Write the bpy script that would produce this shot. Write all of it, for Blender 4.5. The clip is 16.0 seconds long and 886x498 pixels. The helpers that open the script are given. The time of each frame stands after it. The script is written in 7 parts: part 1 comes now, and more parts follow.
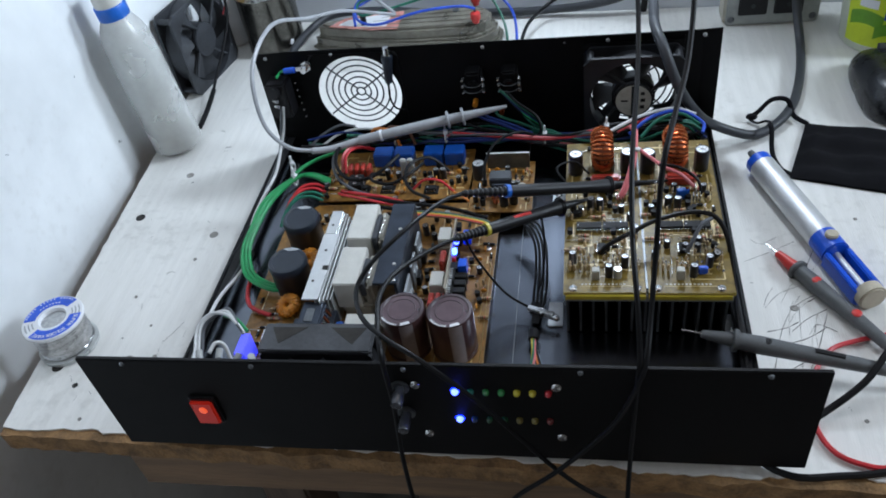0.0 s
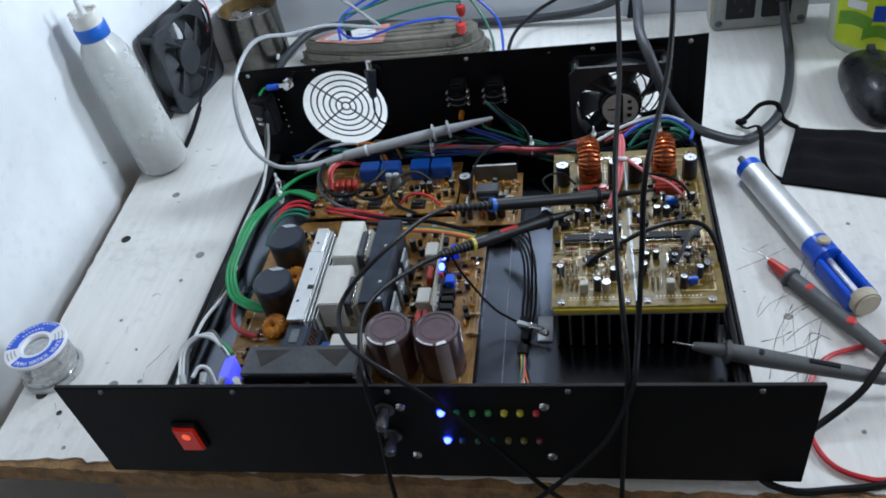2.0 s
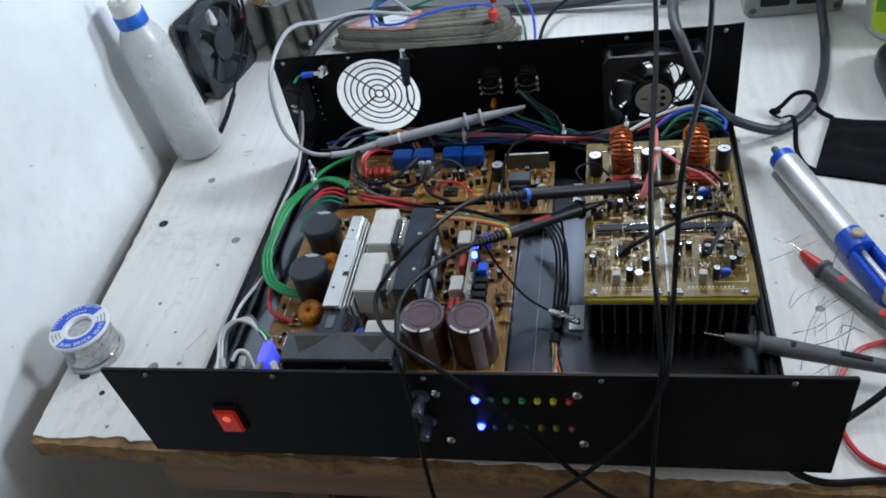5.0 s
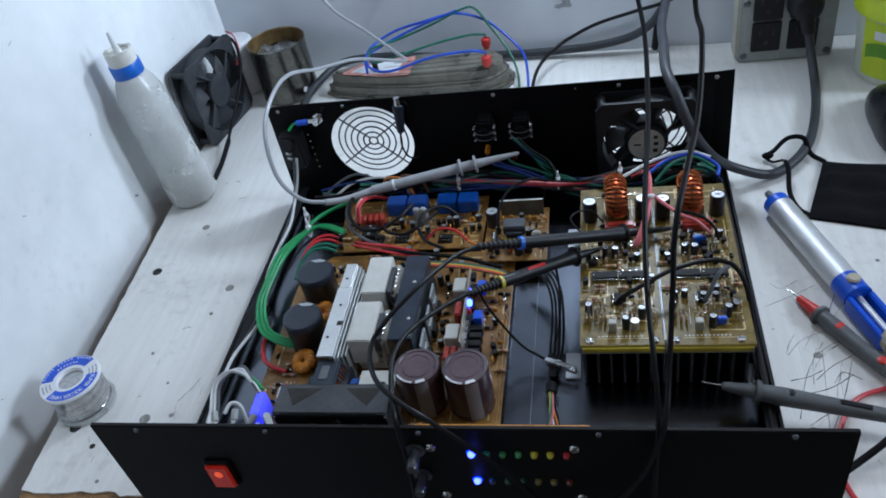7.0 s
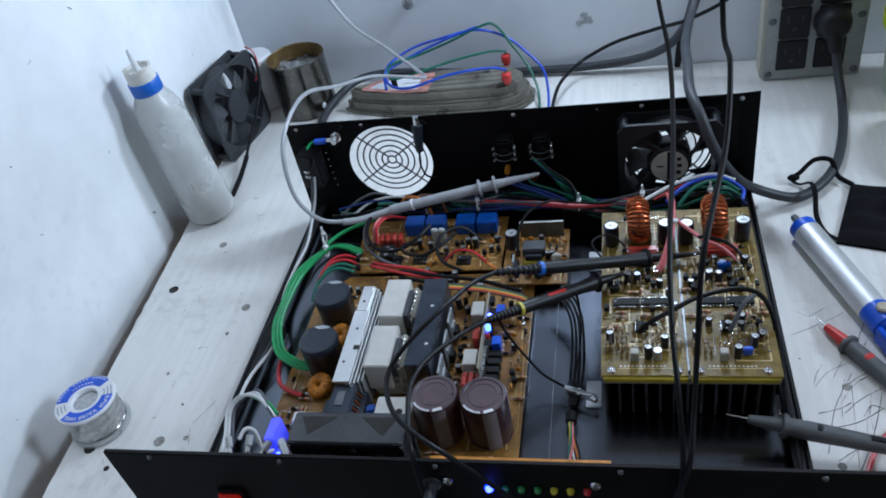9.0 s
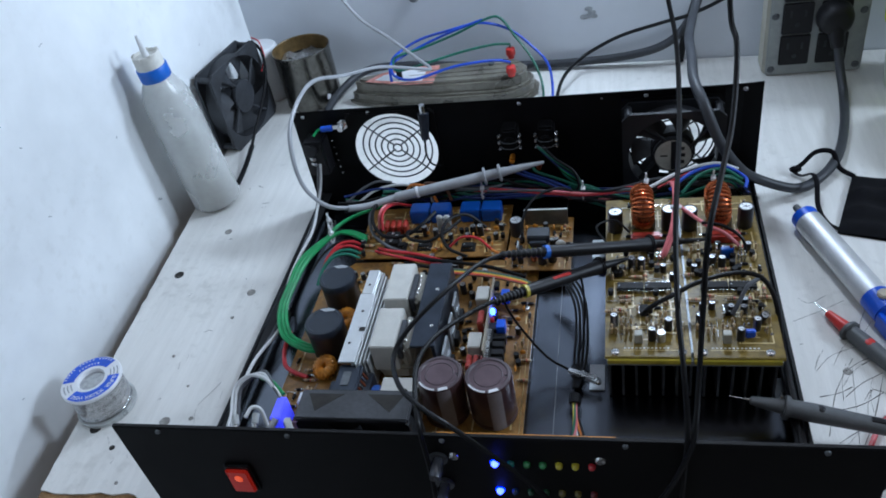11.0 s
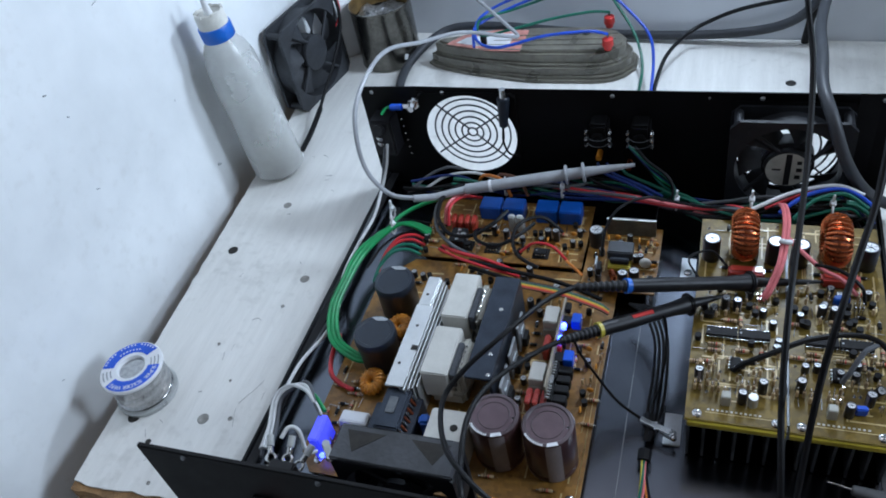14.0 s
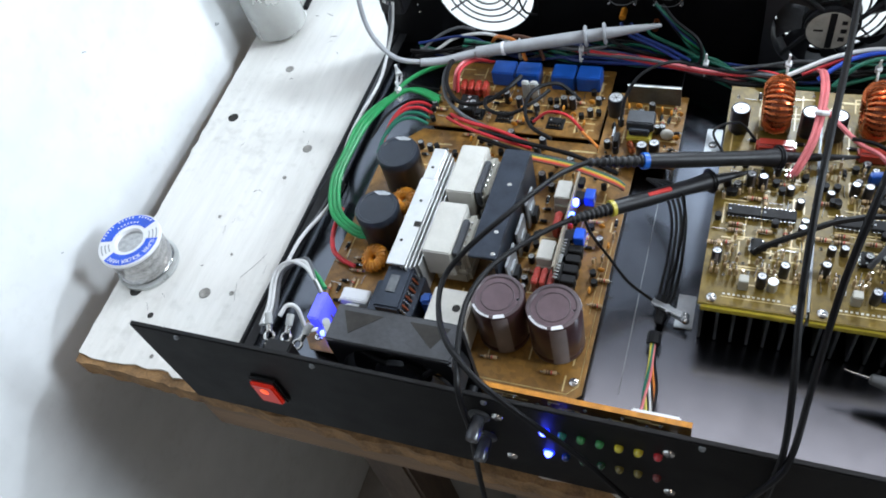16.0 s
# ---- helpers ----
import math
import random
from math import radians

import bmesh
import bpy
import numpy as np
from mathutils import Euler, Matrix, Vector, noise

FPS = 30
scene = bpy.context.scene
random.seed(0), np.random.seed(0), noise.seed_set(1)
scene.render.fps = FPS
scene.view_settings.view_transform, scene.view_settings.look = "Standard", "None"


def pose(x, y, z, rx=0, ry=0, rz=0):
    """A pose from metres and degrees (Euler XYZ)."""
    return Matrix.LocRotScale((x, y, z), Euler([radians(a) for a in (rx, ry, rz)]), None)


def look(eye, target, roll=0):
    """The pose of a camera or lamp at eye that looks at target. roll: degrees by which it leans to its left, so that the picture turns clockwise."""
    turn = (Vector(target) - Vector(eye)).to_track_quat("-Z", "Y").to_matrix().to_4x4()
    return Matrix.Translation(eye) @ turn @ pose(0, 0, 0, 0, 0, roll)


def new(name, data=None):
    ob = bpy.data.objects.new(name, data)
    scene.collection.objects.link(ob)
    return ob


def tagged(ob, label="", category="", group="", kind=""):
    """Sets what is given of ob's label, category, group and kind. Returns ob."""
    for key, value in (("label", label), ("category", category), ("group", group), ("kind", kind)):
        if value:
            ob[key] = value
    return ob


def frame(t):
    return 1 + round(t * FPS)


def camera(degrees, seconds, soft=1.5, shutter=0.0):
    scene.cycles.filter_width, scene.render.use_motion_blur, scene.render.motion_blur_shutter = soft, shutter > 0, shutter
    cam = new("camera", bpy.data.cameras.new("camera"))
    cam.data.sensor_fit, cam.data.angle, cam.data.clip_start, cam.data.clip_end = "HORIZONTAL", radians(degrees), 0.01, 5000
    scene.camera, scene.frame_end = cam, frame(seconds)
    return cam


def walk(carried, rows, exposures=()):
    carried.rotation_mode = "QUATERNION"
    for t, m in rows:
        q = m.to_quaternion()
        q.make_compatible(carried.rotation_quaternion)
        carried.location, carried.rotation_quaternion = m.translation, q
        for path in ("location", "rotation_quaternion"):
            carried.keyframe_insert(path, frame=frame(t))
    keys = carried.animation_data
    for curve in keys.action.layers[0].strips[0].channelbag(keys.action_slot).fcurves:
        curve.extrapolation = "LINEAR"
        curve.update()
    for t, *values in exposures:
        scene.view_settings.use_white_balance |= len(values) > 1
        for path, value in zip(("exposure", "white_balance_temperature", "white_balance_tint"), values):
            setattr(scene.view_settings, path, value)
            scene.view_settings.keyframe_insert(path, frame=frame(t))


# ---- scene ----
cam = camera(58.2, 16.0, soft=1.8)
PATH = [
    (0, (0.105, -0.308, 0.491), (-0.261, 1.128, -0.853), -10.2),
    (0.5, (0.107, -0.305, 0.491), (-0.265, 1.135, -0.846), -10.6),
    (1, (0.11, -0.305, 0.494), (-0.265, 1.138, -0.839), -11.2),
    (1.5, (0.114, -0.305, 0.495), (-0.262, 1.141, -0.835), -11.6),
    (2, (0.115, -0.295, 0.487), (-0.253, 1.154, -0.841), -11.6),
    (2.5, (0.107, -0.313, 0.482), (-0.253, 1.147, -0.837), -11.2),
    (3, (0.106, -0.326, 0.452), (-0.27, 1.094, -0.905), -11.6),
    (3.5, (0.111, -0.327, 0.464), (-0.279, 1.061, -0.921), -11.8),
    (4, (0.111, -0.317, 0.48), (-0.31, 1.074, -0.895), -12.5),
    (6.5, (0.104, -0.291, 0.504), (-0.313, 1.165, -0.802), -12.7),
    (7, (0.11, -0.29, 0.503), (-0.305, 1.184, -0.783), -12.5),
    (7.5, (0.106, -0.295, 0.506), (-0.311, 1.185, -0.773), -12.6),
    (8, (0.101, -0.296, 0.506), (-0.325, 1.187, -0.765), -12.6),
    (8.5, (0.1, -0.293, 0.505), (-0.342, 1.19, -0.762), -12.8),
    (9, (0.107, -0.274, 0.507), (-0.349, 1.207, -0.759), -12.9),
    (11.5, (0.101, -0.296, 0.498), (-0.346, 1.194, -0.759), -12.0),
    (12, (0.104, -0.299, 0.508), (-0.339, 1.186, -0.757), -12.1),
    (12.5, (0.108, -0.292, 0.514), (-0.333, 1.195, -0.748), -12.3),
    (13, (0.115, -0.268, 0.52), (-0.32, 1.23, -0.732), -12.3),
    (13.5, (0.104, -0.232, 0.509), (-0.36, 1.223, -0.781), -12.3),
    (14, (0.091, -0.194, 0.503), (-0.542, 1.127, -0.86), -13.4),
    (14.5, (0.101, -0.162, 0.497), (-0.642, 1.092, -0.873), -15.0),
    (15, (0.098, -0.144, 0.479), (-0.6, 0.919, -1.065), -16.9),
    (15.5, (0.1, -0.144, 0.473), (-0.578, 0.883, -1.105), -18.2),
    (16, (0.094, -0.163, 0.482), (-0.563, 0.879, -1.094), -18.0),
]
walk(cam, [(t, look(eye, target, roll)) for t, eye, target, roll in PATH],
     [(0.0, 0.03, 6000, 10), (2.0, 0.03, 6000, 10), (2.5, -0.10, 6050, 10), (3.0, 0.40, 6200, 10), (3.5, 0.50, 6350, 10), (4.2, 0.30, 6300, 10), (6.5, -0.24, 5800, 10), (9.0, -0.2, 5650, 10), (12.2, -0.24, 5600, 10), (13.0, -0.42, 5600, 10), (13.6, -0.26, 5650, 10), (14.5, 0.06, 5800, 10), (15.2, 0.55, 6150, 10), (16.0, 0.62, 6250, 10)])

# ---- light and air ----
world = bpy.data.worlds.new("room_air")
scene.world = world
world.use_nodes = True
world.node_tree.nodes["Background"].inputs[0].default_value = (0.7, 0.8, 1.0, 1)
world.node_tree.nodes["Background"].inputs[1].default_value = 0.012


def area_lamp(name, eye, target, sx, sy, watts, colour):
    data = bpy.data.lights.new(name, "AREA")
    data.shape, data.size, data.size_y, data.energy, data.color = "RECTANGLE", sx, sy, watts, colour
    ob = new(name, data)
    ob.matrix_world = look(eye, target)
    return ob


TUBE = area_lamp("bench_lamp", (0.165, 0.592, 0.46), (-0.38, 0.27, 0.16), 0.11, 0.07, 2.6, (0.84, 0.93, 1.0))
# unseen key light, placed by the shadow angles; no window is built for it
RIGHT_KEY = area_lamp("right_key_light", (2.35, 0.24, 1.34), (-0.40, 0.35, 0.0), 0.42, 0.60, 35.0, (0.84, 0.93, 1.0))
# added unseen panel, stands in for a warm-lit upper wall mirrored in the tray
UPPER_FILL = area_lamp("upper_wall_fill", (0.33, 0.56, 1.45), (0.33, -1.0, 1.45), 1.1, 0.80, 6.6, (1.0, 0.90, 0.86))
# added warm fill for the bench's front edge, no source known here
FRONT_FILL = area_lamp("warm_front_fill", (0.85, -1.10, 1.45), (0.40, 0.0, 0.0), 0.15, 0.15, 1.6, (1.0, 0.82, 0.64))


# ---- materials ----
def mat(name, col, rough=0.5, metal=0.0, var=0.1, scale=60.0, bump=0.0, bscale=600.0, emit=None, strength=0.0,
        trans=0.0, stretch=(1, 1, 1), dark=None, rvar=0.1, random_tint=0.0, coat=0.0, spec=0.5, cells=0.0, stain=None):
    m = bpy.data.materials.new(name)
    m.use_nodes = True
    nt = m.node_tree
    b = nt.nodes["Principled BSDF"]
    tc = nt.nodes.new("ShaderNodeTexCoord")
    mp = nt.nodes.new("ShaderNodeMapping")
    mp.inputs["Scale"].default_value = stretch
    nt.links.new(tc.outputs["Object"], mp.inputs[0])
    n1 = nt.nodes.new("ShaderNodeTexNoise")
    n1.inputs["Scale"].default_value, n1.inputs["Detail"].default_value = scale, 6
    nt.links.new(mp.outputs[0], n1.inputs[0])
    n2 = nt.nodes.new("ShaderNodeTexNoise")
    n2.inputs["Scale"].default_value, n2.inputs["Detail"].default_value = scale * 7, 3
    nt.links.new(mp.outputs[0], n2.inputs[0])
    add = nt.nodes.new("ShaderNodeMath")
    add.operation = "MULTIPLY_ADD"
    add.inputs[1].default_value = 0.4
    nt.links.new(n2.outputs[0], add.inputs[0])
    nt.links.new(n1.outputs[0], add.inputs[2])
    ramp = nt.nodes.new("ShaderNodeValToRGB")
    lo = dark or tuple(c * (1 - 2.2 * var) for c in col)
    hi = tuple(min(1, c * (1 + var)) for c in col)
    ramp.color_ramp.elements[0].position, ramp.color_ramp.elements[1].position = 0.38, 0.92
    ramp.color_ramp.elements[0].color = (*[max(0, c) for c in lo], 1)
    ramp.color_ramp.elements[1].color = (*hi, 1)
    nt.links.new(add.outputs[0], ramp.inputs[0])
    out = ramp.outputs[0]
    if random_tint:
        info = nt.nodes.new("ShaderNodeObjectInfo")
        hsv = nt.nodes.new("ShaderNodeHueSaturation")
        mr = nt.nodes.new("ShaderNodeMapRange")
        mr.inputs[3].default_value, mr.inputs[4].default_value = 1 - random_tint, 1 + random_tint
        nt.links.new(info.outputs["Random"], mr.inputs[0])
        nt.links.new(mr.outputs[0], hsv.inputs["Value"])
        nt.links.new(out, hsv.inputs["Color"])
        out = hsv.outputs[0]
    if cells:
        vo = nt.nodes.new("ShaderNodeTexVoronoi")
        vo.distance, vo.inputs["Scale"].default_value = "CHEBYCHEV", cells
        nt.links.new(tc.outputs["Object"], vo.inputs["Vector"])
        sep = nt.nodes.new("ShaderNodeSeparateColor")
        nt.links.new(vo.outputs["Color"], sep.inputs[0])
        cr = nt.nodes.new("ShaderNodeMapRange")
        cr.inputs[1].default_value, cr.inputs[2].default_value, cr.inputs[3].default_value, cr.inputs[4].default_value = 0.3, 0.7, 0.80, 1.07
        nt.links.new(sep.outputs[0], cr.inputs[0])
        hv = nt.nodes.new("ShaderNodeHueSaturation")
        nt.links.new(cr.outputs[0], hv.inputs["Value"])
        nt.links.new(out, hv.inputs["Color"])
        out = hv.outputs[0]
    if stain:
        # sparse worn patches broken up by fine speckle
        n4 = nt.nodes.new("ShaderNodeTexNoise")
        n4.inputs["Scale"].default_value, n4.inputs["Detail"].default_value = stain[1], 8
        n4.inputs["Roughness"].default_value = 0.7
        nt.links.new(tc.outputs["Object"], n4.inputs[0])
        n5 = nt.nodes.new("ShaderNodeTexNoise")
        n5.inputs["Scale"].default_value, n5.inputs["Detail"].default_value = stain[1] * 14, 5
        nt.links.new(tc.outputs["Object"], n5.inputs[0])
        mul = nt.nodes.new("ShaderNodeMath")
        mul.operation = "MULTIPLY"
        nt.links.new(n4.outputs[0], mul.inputs[0])
        nt.links.new(n5.outputs[0], mul.inputs[1])
        mr = nt.nodes.new("ShaderNodeMapRange")
        mr.inputs[1].default_value, mr.inputs[2].default_value, mr.inputs[4].default_value = 0.29, 0.42, stain[2]
        nt.links.new(mul.outputs[0], mr.inputs[0])
        mx = nt.nodes.new("ShaderNodeMix")
        mx.data_type = "RGBA"
        nt.links.new(mr.outputs[0], mx.inputs["Factor"])
        nt.links.new(out, mx.inputs[6])
        mx.inputs[7].default_value = (*stain[0], 1)
        out = mx.outputs[2]
    nt.links.new(out, b.inputs["Base Color"])
    rr = nt.nodes.new("ShaderNodeMapRange")
    rr.inputs[3].default_value, rr.inputs[4].default_value = max(0.02, rough - rvar), min(1, rough + rvar)
    nt.links.new(n1.outputs[0], rr.inputs[0])
    nt.links.new(rr.outputs[0], b.inputs["Roughness"])
    b.inputs["Metallic"].default_value = metal
    b.inputs["Transmission Weight"].default_value = trans
    b.inputs["Coat Weight"].default_value = coat
    b.inputs["Specular IOR Level"].default_value = spec
    if bump:
        n3 = nt.nodes.new("ShaderNodeTexNoise")
        n3.inputs["Scale"].default_value, n3.inputs["Detail"].default_value = bscale, 4
        nt.links.new(mp.outputs[0], n3.inputs[0])
        bp = nt.nodes.new("ShaderNodeBump")
        bp.inputs["Strength"].default_value, bp.inputs["Distance"].default_value = bump, 0.002
        nt.links.new(n3.outputs[0], bp.inputs["Height"])
        nt.links.new(bp.outputs[0], b.inputs["Normal"])
    if emit:
        b.inputs["Emission Color"].default_value = (*emit, 1)
        b.inputs["Emission Strength"].default_value = strength
    return m


M = {}


def defmat(name, *a, **k):
    M[name] = mat(name, *a, **k)


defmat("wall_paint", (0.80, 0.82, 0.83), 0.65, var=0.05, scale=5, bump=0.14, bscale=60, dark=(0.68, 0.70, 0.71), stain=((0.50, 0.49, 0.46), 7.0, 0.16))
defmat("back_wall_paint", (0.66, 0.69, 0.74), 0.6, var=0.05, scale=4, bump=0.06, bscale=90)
defmat("bench_paint", (0.74, 0.73, 0.70), 0.50, var=0.04, scale=16, bump=0.16, bscale=110, stretch=(9, 0.7, 1), dark=(0.66, 0.65, 0.62), stain=((0.44, 0.43, 0.40), 7.0, 0.35))
defmat("particle_board", (0.27, 0.155, 0.065), 0.85, var=0.35, scale=70, bump=0.9, bscale=320)
defmat("beam_wood", (0.20, 0.125, 0.07), 0.7, var=0.25, scale=12, bump=0.3, bscale=80, stretch=(0.6, 6, 6))
defmat("old_wood", (0.10, 0.07, 0.05), 0.75, var=0.25, scale=14, bump=0.3, bscale=80, stretch=(5, 5, 0.6))
defmat("drawer_paint", (0.42, 0.34, 0.24), 0.5, var=0.15, scale=14, stretch=(0.5, 3, 6), bump=0.1, bscale=60)
defmat("room_floor", (0.28, 0.26, 0.24), 0.5, var=0.15, scale=8, bump=0.1)
# unseen walls and ceiling, toned dark to hold back bounced light
defmat("unseen_grey", (0.16, 0.15, 0.135), 0.7, var=0.04, scale=6, bump=0.05)
defmat("scratch", (0.085, 0.08, 0.075), 0.8, var=0.2)
defmat("hole_dark", (0.03, 0.028, 0.025), 0.9, var=0.3)
defmat("filler_grey", (0.28, 0.27, 0.25), 0.8, var=0.3, scale=200)
defmat("panel_black", (0.004, 0.004, 0.0045), 0.5, spec=0.12, var=0.2, scale=50, bump=0.12, bscale=1500)
defmat("tray_black", (0.135, 0.145, 0.170), 0.20, var=0.12, scale=10, metal=1.0, rvar=0.05)
defmat("lip_black", (0.008, 0.008, 0.009), 0.5, var=0.2, scale=50, spec=0.25)
defmat("aluminium", (0.74, 0.75, 0.75), 0.38, metal=0.75, var=0.06, scale=40, bump=0.1, bscale=900)
defmat("aluminium_dull", (0.40, 0.42, 0.44), 0.5, metal=0.7, var=0.1, scale=60)
defmat("chrome", (0.72, 0.72, 0.72), 0.18, metal=1.0, var=0.05)
defmat("steel_dark", (0.16, 0.17, 0.18), 0.4, metal=0.8, var=0.2)
defmat("guard_wire", (0.10, 0.105, 0.11), 0.4, metal=0.6, var=0.15)
defmat("black_plastic", (0.010, 0.010, 0.012), 0.45, spec=0.35, var=0.2, scale=60, bump=0.06, bscale=900)
# lighter fan_plastic: the light on the top rail is put into the colour
defmat("fan_rail_lit", (0.05, 0.053, 0.06), 0.5, var=0.25, scale=40, bump=0.1, bscale=500)
defmat("fan_plastic", (0.013, 0.014, 0.017), 0.5, spec=0.35, var=0.25, scale=40, bump=0.1, bscale=500)
defmat("dusty_plastic", (0.030, 0.033, 0.039), 0.65, var=0.3, scale=50, bump=0.15, bscale=500)
defmat("grey_heatsink", (0.045, 0.055, 0.075), 0.4, metal=0.6, var=0.15, scale=60)
defmat("cable_black", (0.006, 0.006, 0.007), 0.42, spec=0.18, var=0.15, scale=80)
defmat("cable_grey", (0.085, 0.09, 0.10), 0.5, var=0.15, scale=80)
defmat("cord_grey", (0.034, 0.037, 0.044), 0.5, var=0.15, scale=60)
defmat("cable_white", (0.62, 0.63, 0.63), 0.45, var=0.08, scale=100)
defmat("probe_grey", (0.33, 0.34, 0.36), 0.4, var=0.08, scale=90)
defmat("meter_grey", (0.10, 0.105, 0.11), 0.5, var=0.12, scale=90, bump=0.1)
defmat("wire_green", (0.012, 0.25, 0.07), 0.4, var=0.15, scale=90)
defmat("wire_dark_green", (0.01, 0.12, 0.075), 0.4, var=0.15, scale=90)
defmat("wire_red", (0.50, 0.022, 0.03), 0.4, var=0.15, scale=90)
defmat("wire_pink", (0.62, 0.16, 0.17), 0.45, var=0.12, scale=90)
defmat("wire_blue", (0.018, 0.07, 0.50), 0.4, var=0.15, scale=90)
defmat("wire_orange", (0.62, 0.20, 0.03), 0.4, var=0.1)
defmat("wire_brown", (0.13, 0.055, 0.03), 0.45, var=0.1)
defmat("red_plastic", (0.55, 0.03, 0.025), 0.4, var=0.1, scale=100)
defmat("film_red", (0.42, 0.045, 0.03), 0.3, var=0.15, scale=120, coat=0.4)
defmat("blue_plastic", (0.012, 0.09, 0.62), 0.32, var=0.1, scale=60)
defmat("relay_blue", (0.009, 0.075, 0.36), 0.35, var=0.12, scale=100)
defmat("ring_blue", (0.02, 0.13, 0.55), 0.35, var=0.08)
defmat("label_blue", (0.015, 0.09, 0.62), 0.4, var=0.08)
defmat("label_white", (0.75, 0.76, 0.78), 0.45, var=0.04)
defmat("copper", (0.50, 0.135, 0.045), 0.28, metal=0.85, var=0.15, scale=150)
defmat("copper_dark", (0.22, 0.06, 0.025), 0.4, metal=0.4, var=0.2)
defmat("toroid_yellow", (0.60, 0.24, 0.02), 0.4, var=0.2, scale=150)
defmat("tape_yellow", (0.52, 0.44, 0.05), 0.4, var=0.12)
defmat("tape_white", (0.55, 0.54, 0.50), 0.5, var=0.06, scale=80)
# dimmer cream copy of tape_white, side shade put into the colour
defmat("tape_dim", (0.40, 0.39, 0.34), 0.5, var=0.12, scale=80)
defmat("ferrite", (0.05, 0.055, 0.065), 0.55, var=0.2)
defmat("cap_black", (0.010, 0.011, 0.015), 0.35, var=0.15, scale=80)
defmat("cap_top", (0.016, 0.022, 0.034), 0.4, var=0.15, scale=120)
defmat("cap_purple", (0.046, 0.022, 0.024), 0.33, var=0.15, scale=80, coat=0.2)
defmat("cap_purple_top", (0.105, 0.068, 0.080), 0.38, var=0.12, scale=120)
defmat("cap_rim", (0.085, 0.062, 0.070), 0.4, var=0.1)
defmat("cap_stripe", (0.20, 0.18, 0.19), 0.45, var=0.1)
defmat("can_top", (0.50, 0.51, 0.52), 0.42, metal=0.8, var=0.08, scale=300)
defmat("chip_black", (0.008, 0.008, 0.009), 0.6, var=0.15, spec=0.25)
defmat("resistor_tan", (0.50, 0.36, 0.20), 0.45, var=0.2, scale=300, random_tint=0.3)
defmat("solder_tin", (0.52, 0.52, 0.51), 0.25, metal=0.9, var=0.1, scale=200)
defmat("solder_wire", (0.50, 0.50, 0.50), 0.20, metal=1.0, var=0.15, scale=300)
defmat("print_white", (0.60, 0.58, 0.52), 0.6, var=0.1)
defmat("nylon_white", (0.72, 0.73, 0.74), 0.4, var=0.05)
# emission puts the blue light on the terminal block into its material
defmat("violet_glow_box", (0.22, 0.22, 0.62), 0.35, trans=0.3, var=0.15, scale=80, emit=(0.05, 0.06, 0.95), strength=0.55)
defmat("clear_grey", (0.55, 0.57, 0.56), 0.3, var=0.12, scale=60, trans=0.25)
defmat("led_blue_lit", (0.2, 0.3, 1.0), 0.3, emit=(0.004, 0.012, 1.0), strength=9)
defmat("led_core_lit", (0.8, 0.85, 1.0), 0.3, emit=(0.045, 0.065, 1.0), strength=11)
defmat("led_card", (0.1, 0.15, 0.9), 0.3, emit=(0.05, 0.10, 1.0), strength=14)
defmat("led_teal", (0.02, 0.20, 0.17), 0.2, var=0.1, coat=0.5)
defmat("led_green", (0.03, 0.22, 0.06), 0.2, var=0.1, coat=0.5)
defmat("led_yellow", (0.58, 0.50, 0.03), 0.2, var=0.1, coat=0.5)
defmat("led_red", (0.45, 0.02, 0.03), 0.2, var=0.1, coat=0.5)
defmat("led_dim_red", (0.14, 0.02, 0.02), 0.2, var=0.1, coat=0.5)
defmat("rocker_lit", (0.36, 0.018, 0.008), 0.3, emit=(1.0, 0.025, 0.006), strength=0.12)
defmat("rocker_glow", (0.9, 0.2, 0.08), 0.3, emit=(1.0, 0.09, 0.02), strength=0.7)
defmat("pcb", (0.255, 0.128, 0.026), 0.34, var=0.2, scale=45, cells=260, spec=0.45, bump=0.06, bscale=900)
defmat("pcb_amp", (0.185, 0.125, 0.024), 0.38, var=0.2, scale=60, cells=260, spec=0.25, bump=0.06, bscale=900)
defmat("pcb_edge", (0.40, 0.30, 0.06), 0.35, var=0.1, scale=80)
defmat("track_gold", (0.62, 0.48, 0.22), 0.35, var=0.1, scale=90)
defmat("mica_yellow", (0.56, 0.46, 0.05), 0.3, var=0.15, scale=50, coat=0.3)
defmat("card_grey", (0.30, 0.26, 0.20), 0.5, var=0.12, scale=80)
defmat("bottle_milk", (0.93, 0.94, 0.93), 0.26, var=0.05, scale=26, bump=0.05, bscale=120, trans=0.60, dark=(0.76, 0.77, 0.74))
defmat("residue", (0.50, 0.47, 0.36), 0.4, var=0.12, scale=40)
# near-black wire, the blue tint of the light is put into its colour
defmat("wire_blue_tinted", (0.008, 0.025, 0.14), 0.4, var=0.15, scale=90)
defmat("led_dim_green", (0.012, 0.07, 0.03), 0.25, var=0.1, coat=0.4)
defmat("led_dim_blue", (0.01, 0.04, 0.16), 0.25, var=0.1, coat=0.4)
defmat("led_dim_yellow", (0.16, 0.13, 0.03), 0.25, var=0.1, coat=0.4)
defmat("knob_clear", (0.07, 0.075, 0.09), 0.22, var=0.15, scale=90, trans=0.3)
defmat("bottle_cap", (0.66, 0.65, 0.60), 0.5, var=0.1, scale=60)
defmat("tin_metal", (0.15, 0.145, 0.13), 0.20, metal=0.95, var=0.35, scale=30, rvar=0.2)
defmat("tin_inside", (0.20, 0.13, 0.05), 0.5, metal=0.5, var=0.3, scale=60)
